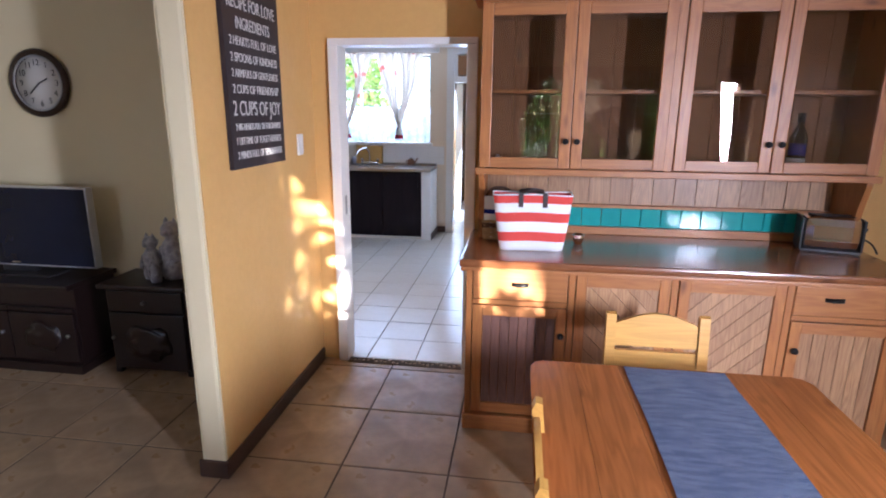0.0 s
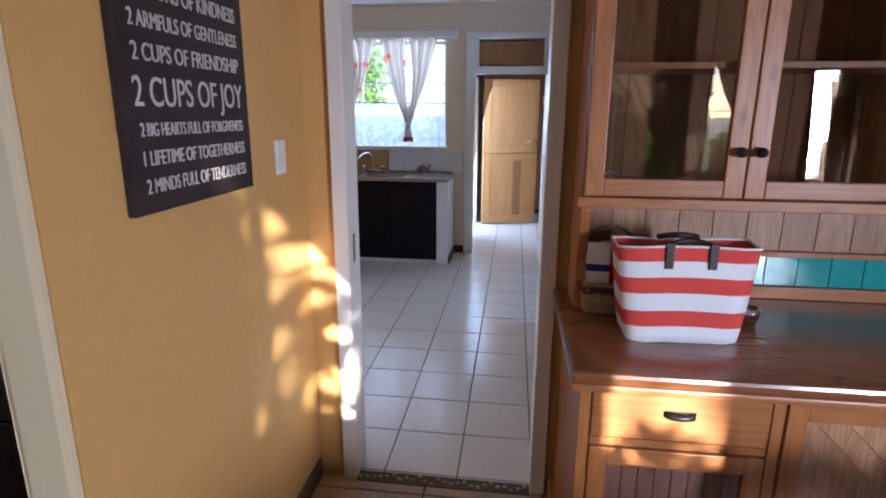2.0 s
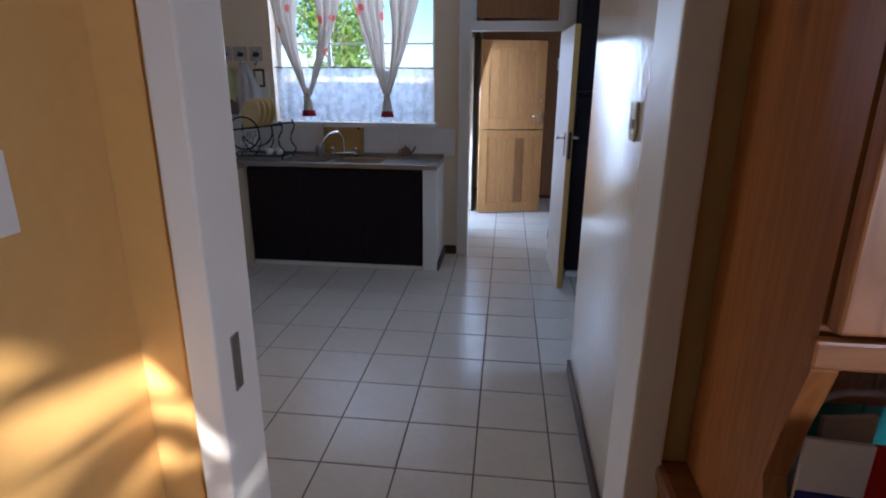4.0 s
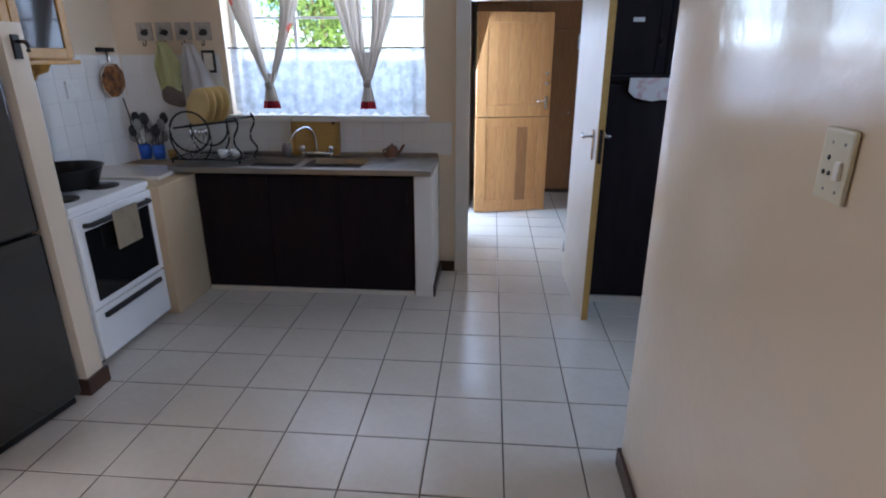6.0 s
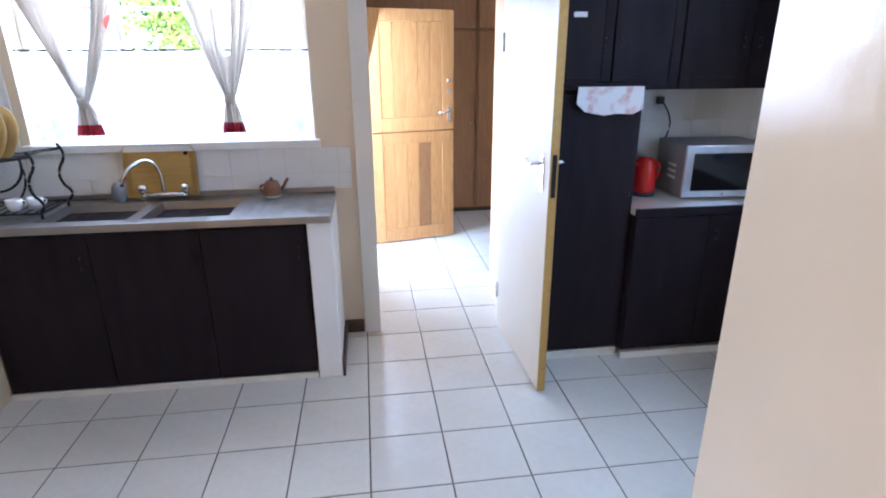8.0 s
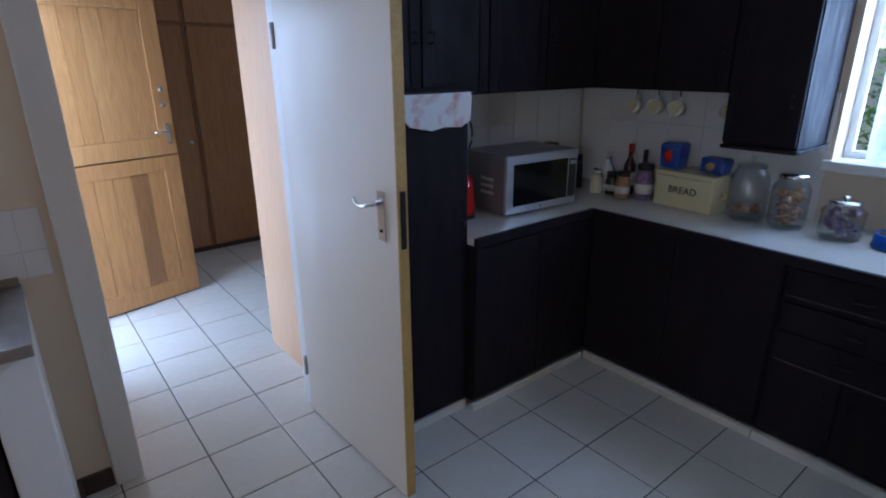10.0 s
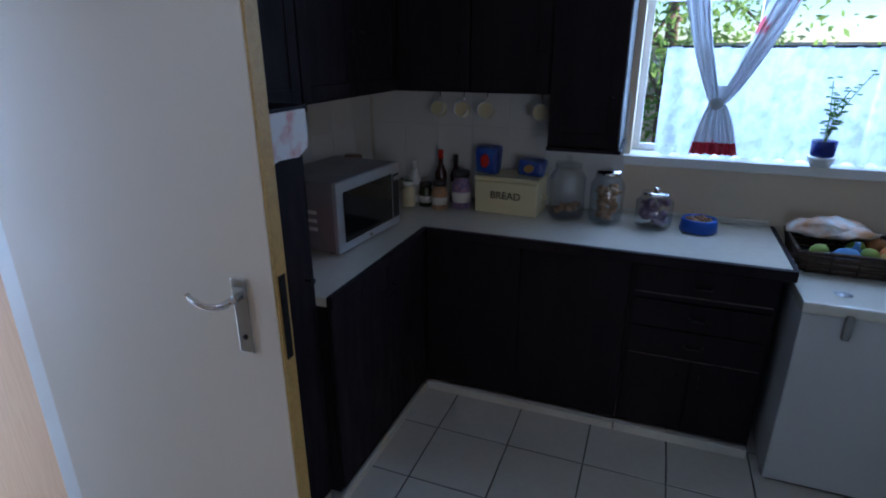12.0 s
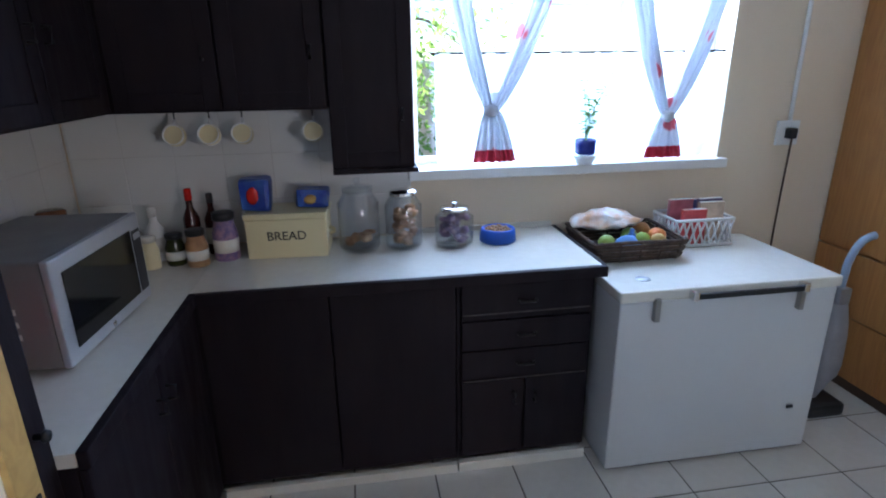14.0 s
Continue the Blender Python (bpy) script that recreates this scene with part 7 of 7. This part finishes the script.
def chair(label, m):
    c = thing("dining_chair", label, "chair", group="pine chairs round the table")
    part("seat", boxed(-0.21, 0.21, -0.20, 0.21, 0.44, 0.465, bevel=0.01), M["yellowwood"], c)
    for x in (-0.185, 0.185):
        part("leg", boxed(x - 0.02, x + 0.02, 0.165, 0.205, 0, 0.439, bevel=0.004), M["yellowwood"], c)
        back = part("back_post", slabbed([(-0.17, 0), (-0.21, 0), (-0.205, 0.45), (-0.24, 0.82), (-0.23, 0.845), (-0.21, 0.84), (-0.168, 0.45)], "x", x - 0.02, x + 0.02), M["yellowwood"], c)
        part("stretcher", boxed(x - 0.012, x + 0.012, -0.17, 0.164, 0.18, 0.21, bevel=0.003), M["yellowwood"], c)
    def rail(z0, z1, bow, nm):
        top = [(-0.164 + 0.328 * k / 12, z1 + bow * math.sin(math.pi * k / 12)) for k in range(13)]
        out = [(-0.164, z0)] + top + [(0.164, z0)]
        bm = slabbed(out, "y", -0.009, 0.009)
        for v in bm.verts:
            v.co = Vector((v.co.x, v.co.y - 0.19 - 0.04 * (v.co.z - 0.45) / 0.41, v.co.z))
        part(nm, bm, M["yellowwood"], c)
    rail(0.705, 0.80, 0.045, "top_rail")
    rail(0.56, 0.685, 0.0, "back_panel")
    part("front_stretcher", boxed(-0.164, 0.164, 0.175, 0.197, 0.28, 0.31, bevel=0.003), M["yellowwood"], c)
    c.matrix_basis = m
    return c


def dining():
    t = thing("dining_table", "orange-brown varnished pine dining table", "table", (0.905, 1.43, 0))
    n = 6
    for i in range(n):
        a = -0.48 + i * 0.96 / n
        b = a + 0.96 / n - 0.0012
        c0, c1 = (0.05 if i == 0 else 0), (0.05 if i == n - 1 else 0)
        outline = [(a, -0.72 + c0), (a + c0 * 0.4, -0.72 + c0 * 0.25), (a + c0, -0.72), (b - c1, -0.72), (b - c1 * 0.4, -0.72 + c1 * 0.25), (b, -0.72 + c1),
                   (b, 0.72 - c1), (b - c1 * 0.4, 0.72 - c1 * 0.25), (b - c1, 0.72), (a + c0, 0.72), (a + c0 * 0.4, 0.72 - c0 * 0.25), (a, 0.72 - c0)]
        outline = [p for k, p in enumerate(outline) if (Vector(p) - Vector(outline[k - 1])).length > 1e-4]
        part("tabletop_board", slabbed(outline, "z", 0.718, 0.75), M["table"], t)
    for x in (-0.40, 0.40):
        part("apron", boxed(x - 0.012, x + 0.012, -0.60, 0.60, 0.62, 0.717), M["table"], t)
        for y in (-0.64, 0.64):
            part("leg", turned([(0.03, 0), (0.035, 0.02), (0.028, 0.06), (0.036, 0.35), (0.03, 0.5), (0.042, 0.56), (0.042, 0.716), (0, 0.716)], (x, y, 0)), M["table"], t)
    for y in (-0.64, 0.64):
        part("apron", boxed(-0.36, 0.36, y - 0.012, y + 0.012, 0.62, 0.717), M["table"], t)
    bm, rows = bmesh.new(), []
    for r in range(61):
        y = -0.60 + 1.325 * r / 60
        z = 0.7525 if y < 0.722 else 0.735
        rows.append([bm.verts.new((-0.172 + 0.345 * k / 12 + 0.003 * math.sin(7 * y), y, z + 0.0012 * math.sin(19 * y + k))) for k in range(13)])
    for a, b in zip(rows, rows[1:]):
        for k in range(12):
            bm.faces.new((a[k], a[k + 1], b[k + 1], b[k])).smooth = True
    bmesh.ops.solidify(bm, geom=bm.faces[:], thickness=-0.003)
    for f in bm.faces:
        f.smooth = False
    single("table_runner", bm, M["runner"], "blue woven table runner lying along the table", "table runner", (0.935, 1.43, 0.0025))
    chair("yellow pine dining chair pushed in before the dresser", pose(0.945, 2.24, 0, 0, 0, 180))
    chair("orange pine dining chair pushed in at the table's long side", pose(0.66, 1.50, 0, 0, 0, -90))


def living():
    w = thing("wall_clock", "round wall clock with a bronze rim and white face", "clock", (-2.69, 3.499, 1.80))
    spin = pose(0, 0, 0, 90)
    rim = material("antique_bronze", (0.06, 0.04, 0.03), 0.35, metal=0.7, vary=0.4, scale=30)
    face = material("clock_face", (0.66, 0.64, 0.60), 0.5, vary=0.15, scale=5)
    part("rim", turned([(0.165, 0), (0.205, 0.01), (0.21, 0.03), (0.19, 0.045), (0.168, 0.03), (0.165, 0)], steps=48, m=spin), rim, w)
    part("inner_rim", turned([(0.165, 0.028), (0.172, 0.036), (0.160, 0.032), (0.165, 0.028)], steps=48, m=spin), M["silver"], w)
    f = part("face", turned([(0, 0.02), (0.164, 0.02), (0.164, 0.003), (0, 0.003)], steps=48, m=spin), face, w)
    for i in range(1, 13):
        a = math.pi / 2 - i * math.pi / 6
        data, (p, q) = text_mesh(str(i), 0.052, M["plastic_black"], 0.0005)
        ob = new("numeral", data)
        ob.parent = f
        ob.matrix_basis = Matrix.Translation((0.125 * math.cos(a) - (p + q) / 2, -0.022, 0.125 * math.sin(a))) @ pose(0, 0, 0, 90)
    for ang, ln in ((25, 0.07), (222, 0.095)):
        a = radians(ang)
        part("hand", tubed([(0, -0.026, 0), (ln * math.cos(a), -0.026, ln * math.sin(a))], 0.004, 6), M["plastic_black"], w)
    t = thing("television", "flat television with a silver frame standing on a dark unit", "television", (-2.87, 3.30, 0.60))
    part("bezel", boxed(-0.57, 0.57, -0.03, 0.03, 0.05, 0.57, bevel=0.006), M["silver"], t)
    part("screen", boxed(-0.561, 0.561, -0.034, -0.0305, 0.062, 0.561, bevel=0.001), material("dark_screen", (0.006, 0.008, 0.020), 0.22, spec=0.35, vary=0.3, scale=3, second=(0.008, 0.014, 0.04)), t)
    part("back_case", boxed(-0.40, 0.40, 0.0305, 0.09, 0.12, 0.50, bevel=0.02), M["plastic_black"], t)
    part("neck", boxed(-0.12, 0.12, -0.02, 0.02, 0.012, 0.051), M["plastic_black"], t)
    part("foot", boxed(-0.30, 0.30, -0.11, 0.11, 0, 0.012, bevel=0.004), M["plastic_black"], t)
    part("badge", boxed(-0.03, 0.03, -0.0365, -0.0345, 0.072, 0.080), M["chrome"], t)
    u = thing("television_unit", "low dark carved wooden television unit", "cabinet", (-3.05, 3.28, 0))
    part("top", boxed(-0.72, 0.72, -0.23, 0.20, 0.565, 0.60, bevel=0.008), M["ebony"], u)
    part("body", boxed(-0.70, 0.70, -0.16, 0.19, 0.06, 0.564), M["ebony"], u)
    part("plinth", boxed(-0.71, 0.71, -0.20, 0.195, 0, 0.059, bevel=0.006), M["ebony"], u)
    for i in range(3):
        a = -0.69 + i * 0.463
        door = part("door", boxed(a, a + 0.455, -0.19, -0.161, 0.08, 0.40, bevel=0.006), M["ebony"], u)
        part("carving", lumped((a + 0.2275, -0.193, 0.24), 0.12, 0.012, 0.09, 0.6, 3, i), M["ebony"], door)
        part("knob", turned([(0, 0), (0.010, 0), (0.013, 0.015), (0, 0.022)], m=Matrix.Translation((a + 0.41, -0.191, 0.26)) @ pose(0, 0, 0, 90)), M["steel"], door)
        part("shelf_lip", boxed(a, a + 0.455, -0.185, -0.161, 0.41, 0.435), M["ebony"], u)
    b = thing("side_cabinet", "small dark carved wooden side cabinet", "cabinet", (-1.90, 3.31, 0))
    part("top", boxed(-0.29, 0.29, -0.20, 0.17, 0.575, 0.605, bevel=0.01), M["ebony"], b)
    part("body", boxed(-0.27, 0.27, -0.145, 0.165, 0.03, 0.574), M["ebony"], b)
    dw = part("drawer", boxed(-0.25, 0.25, -0.168, -0.146, 0.43, 0.56, bevel=0.005), M["ebony"], b)
    dd = part("door", boxed(-0.25, 0.25, -0.168, -0.146, 0.05, 0.415, bevel=0.005), M["ebony"], b)
    part("carving", lumped((0, -0.169, 0.23), 0.15, 0.012, 0.11, 0.6, 3, 9), M["ebony"], dd)
    for x, z, p in ((-0.23, 0.25, dd), (0.0, 0.49, dw)):
        part("knob", turned([(0, 0), (0.010, 0), (0.013, 0.015), (0, 0.022)], m=Matrix.Translation((x, -0.169, z)) @ pose(0, 0, 0, 90)), M["steel"], p)
    for x in (-0.25, 0.25):
        for y in (-0.13, 0.14):
            part("foot", boxed(x - 0.02, x + 0.02, y - 0.02, y + 0.02, 0, 0.03), M["ebony"], b)
    grey = material("grey_white_ceramic", (0.45, 0.43, 0.45), 0.3, vary=0.8, scale=26, second=(0.16, 0.15, 0.17))
    for x, y, s in ((-1.925, 3.30, 0.29), (-1.795, 3.33, 0.39), (-1.845, 3.21, 0.17)):
        bm = turned([(0, 0), (0.17, 0), (0.20, 0.10), (0.17, 0.35), (0.19, 0.50), (0.12, 0.62), (0.09, 0.66), (0.15, 0.74), (0.155, 0.83), (0.09, 0.92), (0, 0.93)], steps=16)
        for sx in (-0.09, 0.09):
            lathe(bm, [(0.055, 0.86), (0.03, 0.95), (0, 1.0)], (sx, 0, 0), 8)
        tube(bm, [(-0.17, -0.05, 0.5), (-0.21, -0.10, 0.32), (-0.08, -0.20, 0.28)], 0.045, 8)
        tube(bm, [(0.17, -0.05, 0.5), (0.21, -0.10, 0.32), (0.08, -0.20, 0.28)], 0.045, 8)
        lump(bm, (0, -0.14, 0.76), 0.06, 0.05, 0.05, 0.1, 2)
        bmesh.ops.scale(bm, vec=(s, s, s), verts=bm.verts[:])
        single("cat_figurine", bm, grey, "grey and white ceramic cat figurine on the side cabinet", "figurine", (x, y, 0.606), -15, group="cat figurines")


def build_dining():
    sign()
    dresser()
    dining()
    living()


build_openings()
build_kitchen()
build_dining()
build_garden()
build_wall_tiles()
build_floors()
